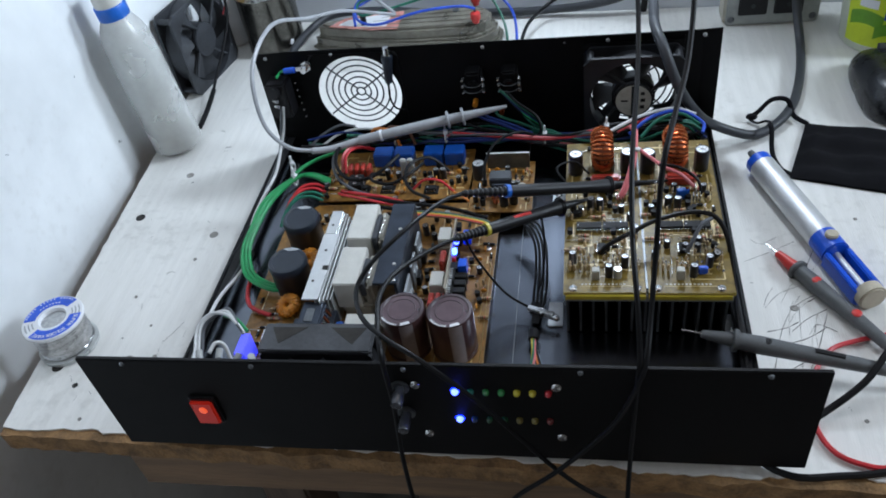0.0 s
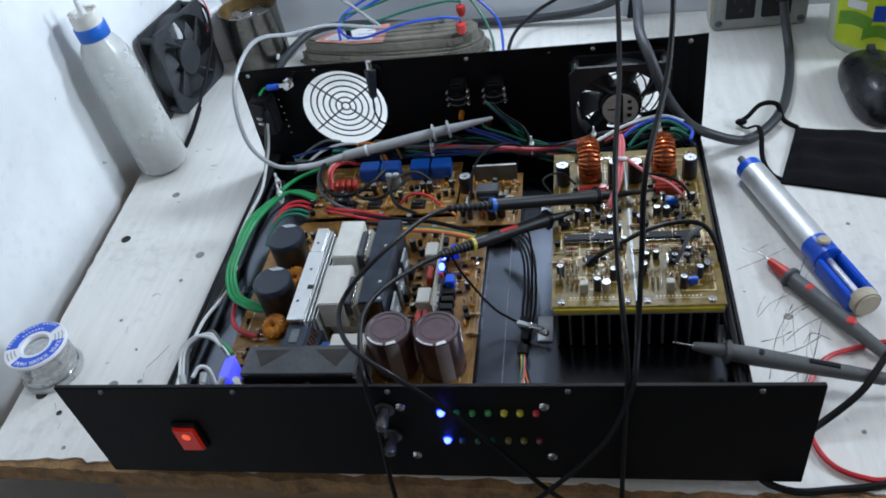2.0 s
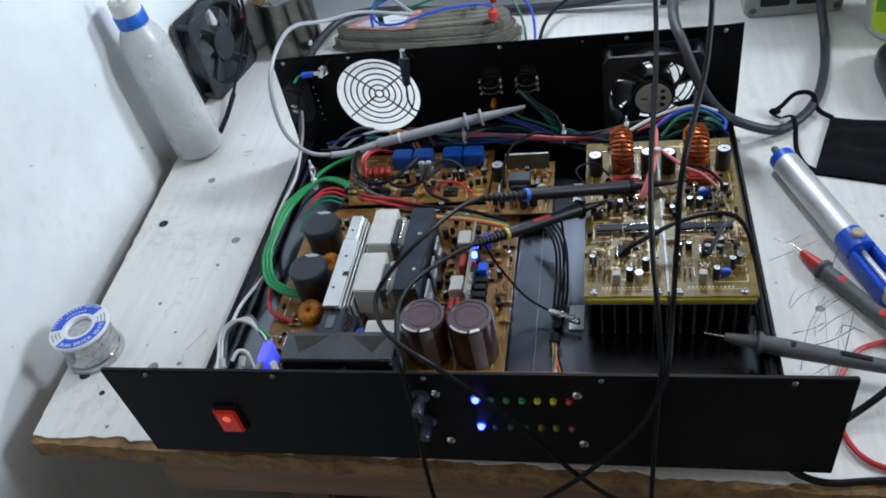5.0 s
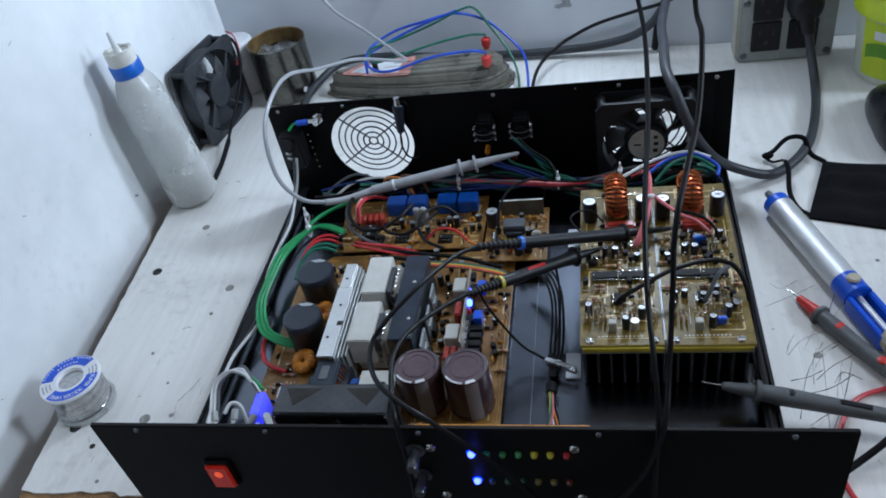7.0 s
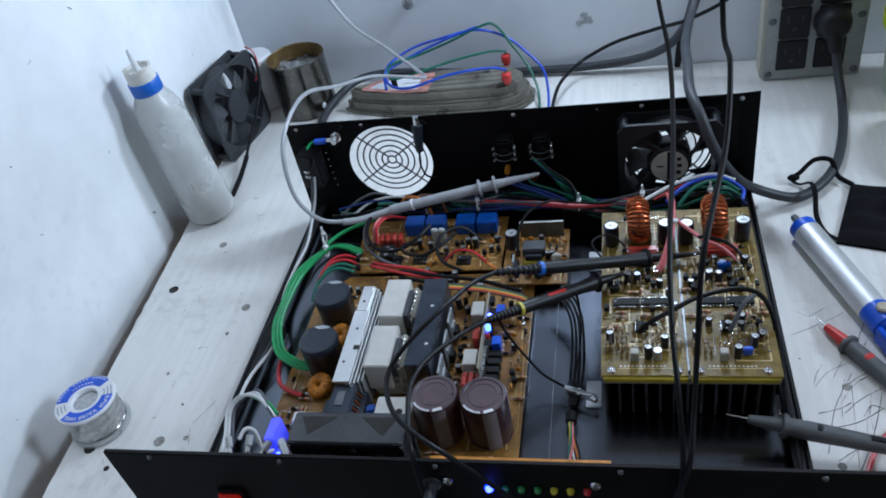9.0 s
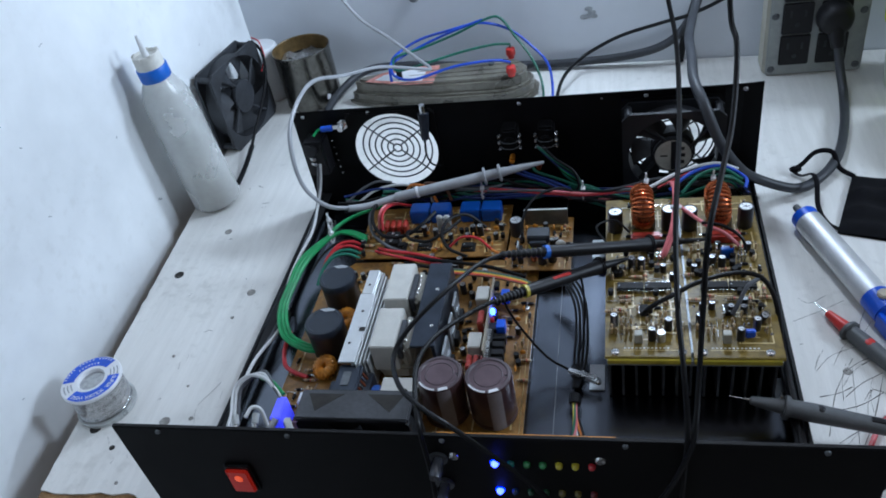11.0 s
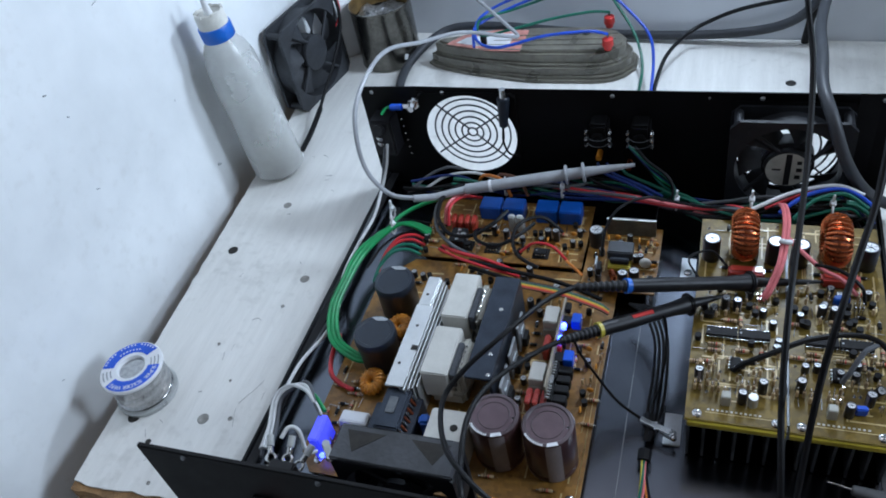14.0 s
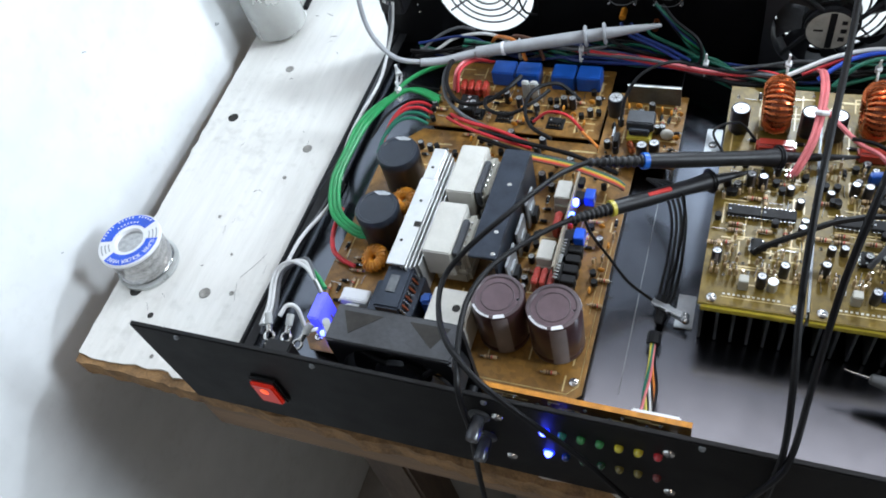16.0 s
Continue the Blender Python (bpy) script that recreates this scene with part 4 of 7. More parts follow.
s.box((-0.1105, 0.102, PZ + 0.001), (-0.1085, 0.2090, 0.0524), "aluminium", 0.0003)
hs = part("heatsink", s, psu, "bright aluminium heatsink with thin fins")
for k in range(4):
    x = -0.1062 + 0.0024 * k
    s = Shape().box((x, 0.100 + 0.002 * k, PZ + 0.001), (x + 0.0010, 0.206 - 0.003 * k, 0.0540 - 0.0012 * k), "aluminium", 0.0002)
    part("fin", s, psu)
for x, y in ((-0.1135, 0.158), (-0.1160, 0.122), (-0.1150, 0.19)):
    part("slot", Shape().cyl((x, y, 0.0546), (x, y, 0.0548), 0.0012, "hole_dark", n=10), psu)
part("slot", Shape().box((-0.1115, 0.1350, 0.0546), (-0.1066, 0.1395, 0.0549), "hole_dark"), psu, "dark notch in the heatsink")
# dark blue-grey choke block at the front of the heatsink
s = Shape().box((-0.1200, 0.0700, 0.024), (-0.1010, 0.1045, 0.0500), "grey_heatsink", 0.0015)
s.box((-0.1300, 0.066, PZ + 0.0003), (-0.1205, 0.099, 0.036), "grey_heatsink", 0.001)
s.box((-0.1150, 0.082, 0.0500), (-0.1080, 0.096, 0.0506), "steel_dark", 0.0004)
part("choke", s, psu, "blue-grey choke with wire turns")
for k in range(9):
    s = Shape().sweep([(-0.1008, 0.072 + 0.0036 * k, 0.047), (-0.0985, 0.0725 + 0.0036 * k, 0.040), (-0.0985, 0.0735 + 0.0036 * k, 0.028), (-0.1005, 0.074 + 0.0036 * k, 0.0235)], 0.0009, "copper_dark" if k % 2 else "solder_tin", 6)
    part("wire_turn", s, psu)
# two white-taped transformers
for y0, y1 in ((0.1660, 0.2110), (0.1125, 0.1565)):
    s = Shape()
    s.box((-0.0968, y0, 0.0330), (-0.0762, y1, 0.0600), "tape_white", 0.0009)
    t = part("transformer", s, psu, "ferrite transformer wrapped in white tape")
    s = Shape().box((-0.0960, y0 + 0.004, PZ + 0.002), (-0.0680, y1 - 0.002, 0.0329), "tape_dim", 0.003, seg=3)
    s.box((-0.0758, y0 + 0.004, 0.033), (-0.0670, y1 - 0.003, 0.0545), "tape_dim", 0.003, seg=3)
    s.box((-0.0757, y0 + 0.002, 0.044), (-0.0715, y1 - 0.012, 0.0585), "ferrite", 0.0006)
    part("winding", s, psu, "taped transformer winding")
    s = Shape()
    for k in range(5):
        s.cyl((-0.0700, y0 + 0.010 + 0.005 * k, 0.0555), (-0.0690, y0 + 0.010 + 0.005 * k, 0.058), 0.0006, "solder_tin", n=6)
    part("pin_row", s, psu)
# dark plate heatsink
s = Shape().box((-0.0640, 0.1140, 0.0575), (-0.0445, 0.2110, 0.0597), "grey_heatsink", 0.0004)
s.box((-0.0470, 0.1140, PZ + 0.001), (-0.0445, 0.2110, 0.0574), "grey_heatsink", 0.0003)
part("plate_heatsink", s, psu, "dark grey folded plate heatsink")
for x, y in ((-0.0520, 0.178), (-0.0500, 0.136), (-0.0475, 0.118)):
    part("hole", Shape().lathe([(0, 0.0002), (0.0007, 0.0002), (0.0013, 0.0004), (0.0016, 0.0001)], "solder_tin", at(x, y, 0.0597), 12), psu)
for y0, y1 in ((0.118, 0.139), (0.146, 0.165), (0.172, 0.19)):
    part("fin", Shape().box((-0.0415, y0, PZ + 0.001), (-0.0398, y1, 0.046), "aluminium_dull", 0.0004), psu)
for y in (0.128, 0.155, 0.181):
    fit_on(psu, "pow", -0.0375, y, PZ, 90)
# white relays, the upright control card and its parts
for y in (0.2010, 0.1460):
    s = Shape().box((-0.0260, y - 0.0085, PZ + 0.0005), (-0.0150, y + 0.0085, 0.0335), "tape_white", 0.0007)
    s.box((-0.0260, y - 0.0105, PZ + 0.0005), (-0.0150, y - 0.0087, 0.026), "tape_dim", 0.0004)
    part("relay", s, psu, "white box relay")
for k in range(3):
    part("film_capacitor", film_cap(0.0042, 0.014, 0.013, "film_red"), psu, "red film capacitor", at(-0.0235 + 0.0055 * k, 0.1265, PZ))
part("film_capacitor", film_cap(0.005, 0.016, 0.014, "film_red"), psu, "red film capacitor", at(-0.0195, 0.175, PZ))
s = Shape().box((-0.0122, 0.128, PZ + 0.0005), (-0.0106, 0.214, 0.040), "card_grey", 0.0003)
card = part("control_card", s, amp, "upright circuit card on the power supply board")
for y, m in ((0.188, "led_core_lit"), (0.1755, "led_card")):
    s = Shape().box((-0.0105, y - 0.0025, 0.0330), (-0.0066, y + 0.0025, 0.0385), m, 0.0009)
    part("indicator_led", s, card, "lit blue lamp")
for y, z in ((0.160, 0.0285), (0.196, 0.0285)):
    part("header", Shape().box((-0.0105, y - 0.0042, z + 0.001), (-0.0036, y + 0.0042, z + 0.006), "chip_black", 0.0004), card)
    part("trimmer", Shape().box((-0.0035, y - 0.0048, z), (0.0035, y + 0.0048, z + 0.0095), "blue_plastic", 0.0005), card, "blue trimmer block")
part("button", Shape().cyl((-0.0104, 0.1705, 0.031), (-0.0075, 0.1705, 0.031), 0.0026, "red_plastic"), card, "red cap")
for y in (0.1460, 0.1320):
    put("chip", shared("dip8", MAKERS["dip8"]), card, at(-0.0104, y, 0.0310) @ pose(0, 0, 0, 0, 90, 0) @ pose(0, 0, 0, 0, 0, 90))
for y, z, m in ((0.207, 0.035, "chip_black"), (0.2, 0.024, "chip_black"), (0.181, 0.024, "chip_black"), (0.168, 0.0235, "chip_black"), (0.155, 0.0235, "label_white")):
    part("chip", Shape().box((-0.0104, y - 0.004, z - 0.002), (-0.0062, y + 0.004, z + 0.003), m, 0.0005), card)
for k in range(4):
    y = 0.151 - 0.0085 * k
    s = Shape().box((-0.0060, y - 0.0032, PZ + 0.006), (0.0040, y + 0.0032, PZ + 0.0155), "chip_black", 0.0006)
    chip = part("driver_chip", s, psu, "black chip standing on bright legs")
    for j in range(4):
        part("leg", Shape().cyl((-0.0046 + 0.0025 * j, y - 0.0034, PZ), (-0.0046 + 0.0025 * j, y - 0.0036, PZ + 0.011), 0.0005, "solder_tin", n=6), chip)
taken = [(-0.008, 0.006, 0.118, 0.158), (-0.055, 0.022, 0.063, 0.108), (-0.168, -0.128, 0.13, 0.225), (-0.132, -0.097, 0.064, 0.212), (-0.098, -0.066, 0.11, 0.213), (-0.066, -0.036, 0.112, 0.213),
         (-0.028, -0.003, 0.118, 0.216), (-0.135, -0.035, 0.045, 0.062)]
for x, y, rz in ((-0.0400, 0.0640, 4), (0.0010, 0.0610, 4)):
    fit_on(psu, "res", x, y, PZ, rz)
scatter(psu, (0.000, 0.0205, 0.112, 0.205), PZ, 22, ["res", "stand", "dio", "capT", "tr", "cer"], 3, taken, 0.0055)
scatter(psu, (-0.155, 0.015, 0.216, 0.258), PZ, 44, ["res", "stand", "dio", "capT", "capS", "tr", "cer"], 4, taken, 0.0065)
scatter(psu, (-0.175, -0.150, 0.07, 0.135), PZ, 24, ["stand", "link", "res", "sol", "dio"], 5, taken, 0.0045)
scatter(psu, (-0.066, -0.003, 0.108, 0.215), PZ, 20, ["res", "dio", "capT", "tr"], 6, taken, 0.006)
tracks(psu, (-0.176, 0.018, 0.05, 0.255), PZ, 70, 8)
for x, y, rz in ((-0.1455, 0.1230, 60), (-0.1415, 0.1790, 80)):
    s = toroid(0.0065, 0.0042, "toroid_yellow", 18, "toroid_yellow")
    part("toroid", s, psu, "small orange wound toroid", at(x, y, PZ + 0.0072, rz, 0, 70))
part("film_capacitor", film_cap(0.0085, 0.009, 0.024, "relay_blue"), psu, "small blue capacitor", at(-0.0890, 0.0880, PZ, 10))
part("bracket", Shape().box((-0.1000, 0.070, PZ + 0.0004), (-0.0945, 0.104, 0.040), "grey_heatsink", 0.0005), psu)
s = Shape().box((-0.0835, 0.063, PZ + 0.0004), (-0.0545, 0.0950, 0.0460), "tape_white", 0.001)
s.cyl((-0.0640, 0.0805, 0.0460), (-0.0640, 0.0805, 0.0463), 0.0028, "hole_dark", n=12)
part("filter_box", s, psu, "pale grey metal filter box")
s = Shape().box((-0.1560, 0.0810, PZ + 0.0003), (-0.1345, 0.0920, 0.0300), "nylon_white", 0.0008)
s.box((-0.1545, 0.0830, 0.0300), (-0.1360, 0.0900, 0.0303), "label_white")
part("connector", s, psu, "white plug connector")
s = Shape().box((-0.1515, 0.062, PZ + 0.0003), (-0.136, 0.079, 0.0330), "clear_grey", 0.003, seg=3)
part("connector", s, psu, "clear grey moulded connector")
s = Shape().box((-0.1680, 0.0570, PZ + 0.0003), (-0.1600, 0.0790, 0.0400), "violet_glow_box", 0.001)
s.box((-0.1688, 0.0600, 0.0200), (-0.1682, 0.0760, 0.0370), "blue_plastic", 0.0003)
fuse = part("fuse_block", s, amp, "violet-blue plastic terminal block with an added glow")
# small blue lamp added beside the block for more glow
part("indicator_led", Shape().ball((-0.1600, 0.0555, 0.0235), 0.0022, "led_core_lit"), fuse, "lit blue lamp")
s = Shape()
for k in range(5):
    s.cyl((-0.157 + 0.001 * k, 0.0595 - 0.0016 * k, 0.030 - 0.001 * k), (-0.1545 + 0.001 * k, 0.0585 - 0.0016 * k, 0.036 - 0.001 * k), 0.0028, "clear_grey", n=12)
part("terminal", s, fuse, "clear crimp terminals")
# mains switch terminals behind the front panel
for x, y, rz in ((-0.1800, 0.030, 24), (-0.1685, 0.031, 8), (-0.1600, 0.028, -20)):
    mx = at(x, y, 0.050, rz, 14, 8)
    s = Shape()
    s.box((-0.0034, -0.010, -0.0005), (0.0034, -0.001, 0.0005), "solder_tin", 0.0003)
    s.ring((0, 0.0032, 0), 0.0031, 0.0010, "solder_tin", "z", 20, 8)
    s.cyl((0, 0.0060, 0), (0, 0.0125, 0.0004), 0.0021, "solder_tin", n=12, bevel=0.0004)
    lug = part("spade_terminal", s, amp, "tinned ring and spade terminal", mx)
    part("sleeve", Shape().cyl((0, 0.0115, 0.0004), (0, 0.0190, 0.0012), 0.0026, "clear_grey", n=12), lug, "clear sleeve", mx)
part("wire", Shape().cable([(-0.180, 0.048, 0.052), (-0.177, 0.056, 0.054), (-0.171, 0.057, 0.050), (-0.166, 0.050, 0.036), (-0.161, 0.054, 0.031)], 0.0015, "cable_white", 8), amp, "short white wire")
part("switch_body", Shape().box((-0.1705, 0.0003, 0.041), (-0.1525, 0.024, 0.0685), "black_plastic", 0.001), amp)
# blower at the front of the power supply
fx = at(-0.0815, 0.0335, 0.0490) @ FRONT
psu_fan = part("cooling_fan", fan_frame(0.080, 0.025, 0.0375, "fan_plastic"), amp, "black cooling fan standing behind the front panel", fx)
add_rotor(psu_fan, 0.0365, 0.025, "fan_plastic", 0.018, fx)
part("strut", fan_struts(0.0375, 0.025, "fan_plastic", 0.018), psu_fan, mx=fx)
s = Shape()
s.box((-0.1217, 0.0208, 0.0850), (-0.0413, 0.0462, 0.0894), "fan_rail_lit", 0.0010)
# flat dark triangles stand in for the shade of recesses in the rail
for x0, x1, x2 in ((-0.116, -0.090, -0.108), (-0.073, -0.047, -0.055)):
    s.plate([(x0, 0.0420), (x2, 0.0270), (x1, 0.0420)], 0.0894, 0.0896, "hole_dark")
part("top_rail", s, psu_fan)

# ---- rear signal board ----
RZ = 0.0205
s = Shape().box((-0.1545, 0.2640, RZ - 0.0016), (-0.0085, 0.3420, RZ), "pcb", 0.0002)
rear = part("protection_board", s, amp, "brown relay circuit board with blue relays")
for x, y in ((-0.148, 0.335), (-0.015, 0.335), (-0.148, 0.27), (-0.015, 0.27)):
    part("standoff", Shape().cyl((x, y, 0.0087), (x, y, RZ - 0.0017), 0.003, "chrome", n=8), rear)
for x in (-0.0985, -0.0775, -0.0475, -0.0265):
    s = Shape().box((x - 0.0096, 0.3150, RZ + 0.0003), (x + 0.0096, 0.3310, RZ + 0.0150), "relay_blue", 0.0009)
    part("relay", s, rear, "blue box relay")
for k in range(4):
    part("film_capacitor", film_cap(0.0045, 0.012, 0.012, "film_red"), rear, "red film capacitor", at(-0.1290 + 0.0062 * k, 0.303, RZ, 4))
for x, y in ((-0.0900, 0.297), (-0.0680, 0.308), (-0.0420, 0.2960), (-0.0350, 0.296), (-0.0780, 0.292), (-0.1150, 0.283)):
    fit_on(rear, "capS", x, y, RZ)
for x, y in ((-0.0680, 0.303), (-0.0750, 0.303)):
    part("film_capacitor", film_cap(0.006, 0.005, 0.019, "clear_grey"), rear, "clear capacitor", at(x, y, RZ))
for x, y in ((-0.0880, 0.2790), (-0.0450, 0.2770), (-0.1130, 0.2800)):
    fit_on(rear, "dip4", x, y, RZ)
    part("socket", Shape().box((x - 0.007, y - 0.006, RZ + 0.0001), (x + 0.007, y + 0.006, RZ + 0.001), "chip_black"), rear)
s = Shape().box((-0.1270, 0.2745, RZ), (-0.1130, 0.2925, RZ + 0.010), "chip_black", 0.0006)
for k in range(3):
    s.cyl((-0.120, 0.2780 + 0.0055 * k, RZ + 0.010), (-0.120, 0.2780 + 0.0055 * k, RZ + 0.0104), 0.0018, "solder_tin", n=10)
part("terminal_block", s, rear, "black screw terminal block")
s = Shape()
for k in range(6):
    s.cyl((-0.150, 0.266 + 0.006 * k, RZ), (-0.150, 0.266 + 0.006 * k, RZ + 0.004), 0.0012, "solder_tin", 0.0007, n=8)
part("pin_row", s, rear)
taken = [(-0.11, -0.016, 0.313, 0.333), (-0.135, -0.105, 0.272, 0.312), (-0.096, -0.08, 0.27, 0.288), (-0.054, -0.036, 0.268, 0.286), (-0.078, -0.064, 0.298, 0.312)]
scatter(rear, (-0.15, -0.012, 0.267, 0.314), RZ, 60, ["res", "stand", "dio", "capT", "tr", "sol", "link", "cer"], 14, taken, 0.0058)
tracks(rear, (-0.15, -0.014, 0.268, 0.336), RZ, 46, 15)

# ---- standby supply board ----
SZ = 0.0250
s = Shape().box((-0.0055, 0.2385, SZ - 0.0016), (0.0530, 0.3130, SZ), "pcb", 0.0002)
aux = part("standby_board", s, amp, "small brown standby supply board")
for x, y in ((-0.001, 0.243), (0.049, 0.243), (-0.001, 0.309), (0.049, 0.309)):
    part("standoff", Shape().cyl((x, y, 0.0087), (x, y, SZ - 0.0017), 0.003, "chrome", n=8), aux)
fit_on(aux, "capM", 0.0010, 0.2900, SZ - 0.0035)
s = Shape().box((0.0075, 0.3030, SZ), (0.0480, 0.3065, SZ + 0.0170), "steel_dark", 0.0003)
s.box((0.0075, 0.3030, SZ + 0.0171), (0.0480, 0.3045, SZ + 0.0176), "aluminium")
part("heatsink", s, aux, "upright dark heatsink plate")
s = Shape().box((0.0130, 0.2660, SZ + 0.006), (0.0330, 0.2800, SZ + 0.0160), "ferrite", 0.001)
s.box((0.0140, 0.2590, SZ + 0.0005), (0.0320, 0.2830, SZ + 0.0058), "tape_yellow", 0.001)
s.box((0.0155, 0.2615, SZ + 0.006), (0.0305, 0.2655, SZ + 0.012), "cap_top", 0.0008)
part("transformer", s, aux, "small dark transformer on a yellow bobbin")
for x, y in ((0.0275, 0.2480), (0.0360, 0.2510)):
    put("capacitor", shared("capA", cap_shape(0.0040, 0.0125, "cap_black", "can_top", "cap_stripe")), aux, at(x, y, SZ))
fit_on(aux, "capT", 0.0350, 0.2730, SZ)
part("toroid", toroid(0.0032, 0.0018, "copper", 14), aux, "small copper coil", at(0.0190, 0.2520, SZ + 0.004, 30))
part("snubber", Shape().ball((0.0430, 0.2670, SZ + 0.005), 0.0050, "tape_white", (1, 0.6, 1)), aux, "white coated part")
fit_on(aux, "pow", 0.0080, 0.2530, SZ, 90)
taken = [(0.006, 0.05, 0.3, 0.309), (0.011, 0.035, 0.26, 0.285), (-0.006, 0.008, 0.282, 0.298), (0.023, 0.041, 0.243, 0.256), (0.014, 0.024, 0.247, 0.257)]
scatter(aux, (-0.003, 0.050, 0.241, 0.310), SZ, 30, ["res", "dio", "capT", "cer", "stand", "sol"], 24, taken, 0.0058)
tracks(aux, (-0.003, 0.049, 0.24, 0.30), SZ, 20, 25)


# ---- power amplifier module on its heatsink ----
s = Shape().box((0.0850, 0.1100, 0.0440), (0.2070, 0.3000, 0.0490), "aluminium_dull", 0.0004)
sink = part("amplifier_module", s, amp, "pair of amplifier boards on a large finned heatsink")
for k in range(13):
    x = 0.0860 + 0.0097 * k
    part("fin", Shape().box((x, 0.1105, 0.0095), (x + 0.0018, 0.2990, 0.0439), "steel_dark", 0.0003), sink, "dark heatsink fin")
part("insulator", Shape().box((0.0860, 0.1068, 0.0492), (0.1445, 0.2960, 0.0536), "mica_yellow", 0.0004), sink, "yellow insulating strip")
part("insulator", Shape().box((0.1465, 0.1066, 0.0492), (0.2055, 0.2960, 0.0536), "mica_yellow", 0.0004), sink, "yellow insulating strip")
for x, y in ((0.0765, 0.128), (0.0760, 0.283), (0.2125, 0.268), (0.2110, 0.116)):
    s = Shape().box((x - 0.0058, y - 0.0130, 0.0087), (x + 0.0058, y + 0.0130, 0.0105), "aluminium_dull", 0.0004)
    b = part("bracket", s, amp, "bare aluminium mounting bracket")
    put("screw", big_screw, b, at(x, y - 0.004, 0.0106))
AZ = 0.0560
boards = []
for x0, x1, y0 in ((0.0842, 0.1445, 0.1085), (0.1462, 0.2075, 0.1080)):
    s = Shape().box((x0, y0, AZ - 0.0016), (x1, 0.2960, AZ), "pcb_amp", 0.0002)
    s.box((x0, y0 - 0.0003, AZ - 0.0028), (x1, y0 - 0.0001, AZ - 0.0002), "pcb_edge")
    boards.append(part("amplifier_board", s, amp, "glossy olive-brown amplifier circuit board"))
s = Shape().box((0.1447, 0.112, AZ - 0.001), (0.1460, 0.295, AZ + 0.0004), "steel_dark")
part("divider_strip", s, amp, "dull metal strip between the boards")
for b, dx in zip(boards, (0.0, 0.0615)):
    for x in (0.0915 + dx, 0.1385 + dx * 0.965):
        put("screw", big_screw, b, at(x, 0.1125, AZ, x * 4000))
    for x, y in ((0.0925 + dx * 0.985, 0.2535), (0.1365 + dx * 0.99, 0.2550)):
        fit_on(b, "capM", x, y, AZ, 200, label="black capacitor with a bright top")
    s = toroid(0.0118, 0.0072, "copper", 30, "copper_dark", 1.15)
    part("output_coil", s, b, "large copper-wound toroid coil", at(0.1150 + dx * 0.985, 0.2600, AZ + 0.0195, 3))
    s = Shape().box((0.1065 + dx, 0.2535, AZ), (0.1085 + dx, 0.2665, AZ + 0.010), "tape_dim", 0.0005)
    s.box((0.1235 + dx, 0.2535, AZ), (0.1255 + dx, 0.2665, AZ + 0.010), "tape_dim", 0.0005)
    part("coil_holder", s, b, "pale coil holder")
    part("film_capacitor", film_cap(0.0250, 0.0085, 0.0105, "film_red"), b, "large red film capacitor", at(0.1175 + dx, 0.2345, AZ))
    for x in (0.1035 + dx, 0.1330 + dx):
        fit_on(b, "dio", x, 0.2425, AZ)
    for x in (0.1035 + dx * 1.02, 0.1243 + dx * 1.02):
        put("chip", shared("dip8w", lambda: dip(8, 0.0076, 0.00252)), b, at(x, 0.1790, AZ), "black chip with silver legs")
    for x, y, ln in ((0.0995 + dx, 0.1690, 0), (0.0995 + dx, 0.1640, 0), (0.1170 + dx, 0.1655, 0), (0.129 + dx, 0.164, 90)):
        fit_on(b, "res", x, y, AZ, ln)
    fit_on(b, "dip4", 0.1130 + dx, 0.1530, AZ, 90)
    for x, y in ((0.0910 + dx, 0.1400), (0.1300 + dx, 0.1355), (0.1180 + dx, 0.1255), (0.1050 + dx, 0.2040), (0.1125 + dx, 0.2030)):
        fit_on(b, "capS", x, y, AZ, x * 3000, label="small black capacitor")
    s = Shape().box((0.1055 + dx, 0.1205, AZ), (0.1110 + dx, 0.1262, AZ + 0.0095), "tape_dim", 0.0005)
    part("connector", s, b, "pale plug connector")
    for x, y in ((0.1205 + dx, 0.204), (0.1245 + dx, 0.198), (0.0930 + dx, 0.193), (0.0955 + dx, 0.193), (0.1225 + dx, 0.171)):
        fit_on(b, "tr", x, y, AZ, 30)
    for k in range(6):
        part("pin", Shape().cyl((0.1255 + dx + 0.0025 * (k % 3), 0.208 + 0.004 * (k // 3), AZ), (0.1255 + dx + 0.0025 * (k % 3), 0.208 + 0.004 * (k // 3), AZ + 0.009), 0.0006, "solder_tin", n=6), b)
    rnd = random.Random(40 + int(dx * 100))
    for row, y in ((0, 0.1305), (1, 0.1345), (2, 0.1405), (3, 0.1475)):
        for k in range(15):
            x = 0.0890 + dx + 0.0036 * k + rnd.uniform(-0.0006, 0.0006)
            near = any(abs(x - a - dx) < 0.0042 and abs(y - c) < 0.0055 for a, c in ((0.0910, 0.1400), (0.1300, 0.1355), (0.1180, 0.1255), (0.108, 0.1235)))
            if near or abs(x - 0.113 - dx) < 0.007 and y > 0.143 or rnd.random() < 0.25:
                continue
            fit_on(b, rnd.choice(["stand", "stand", "stand", "sol", "link"]), x, y, AZ, rnd.choice((80, 95, 270, 0)))
    taken = [(0.085 + dx, 0.142 + dx, 0.243, 0.275), (0.102 + dx, 0.134 + dx, 0.228, 0.241), (0.091 + dx, 0.137 + dx, 0.171, 0.187), (0.085 + dx, 0.142 + dx, 0.105, 0.150), (0.093 + dx, 0.12 + dx, 0.16, 0.171)]
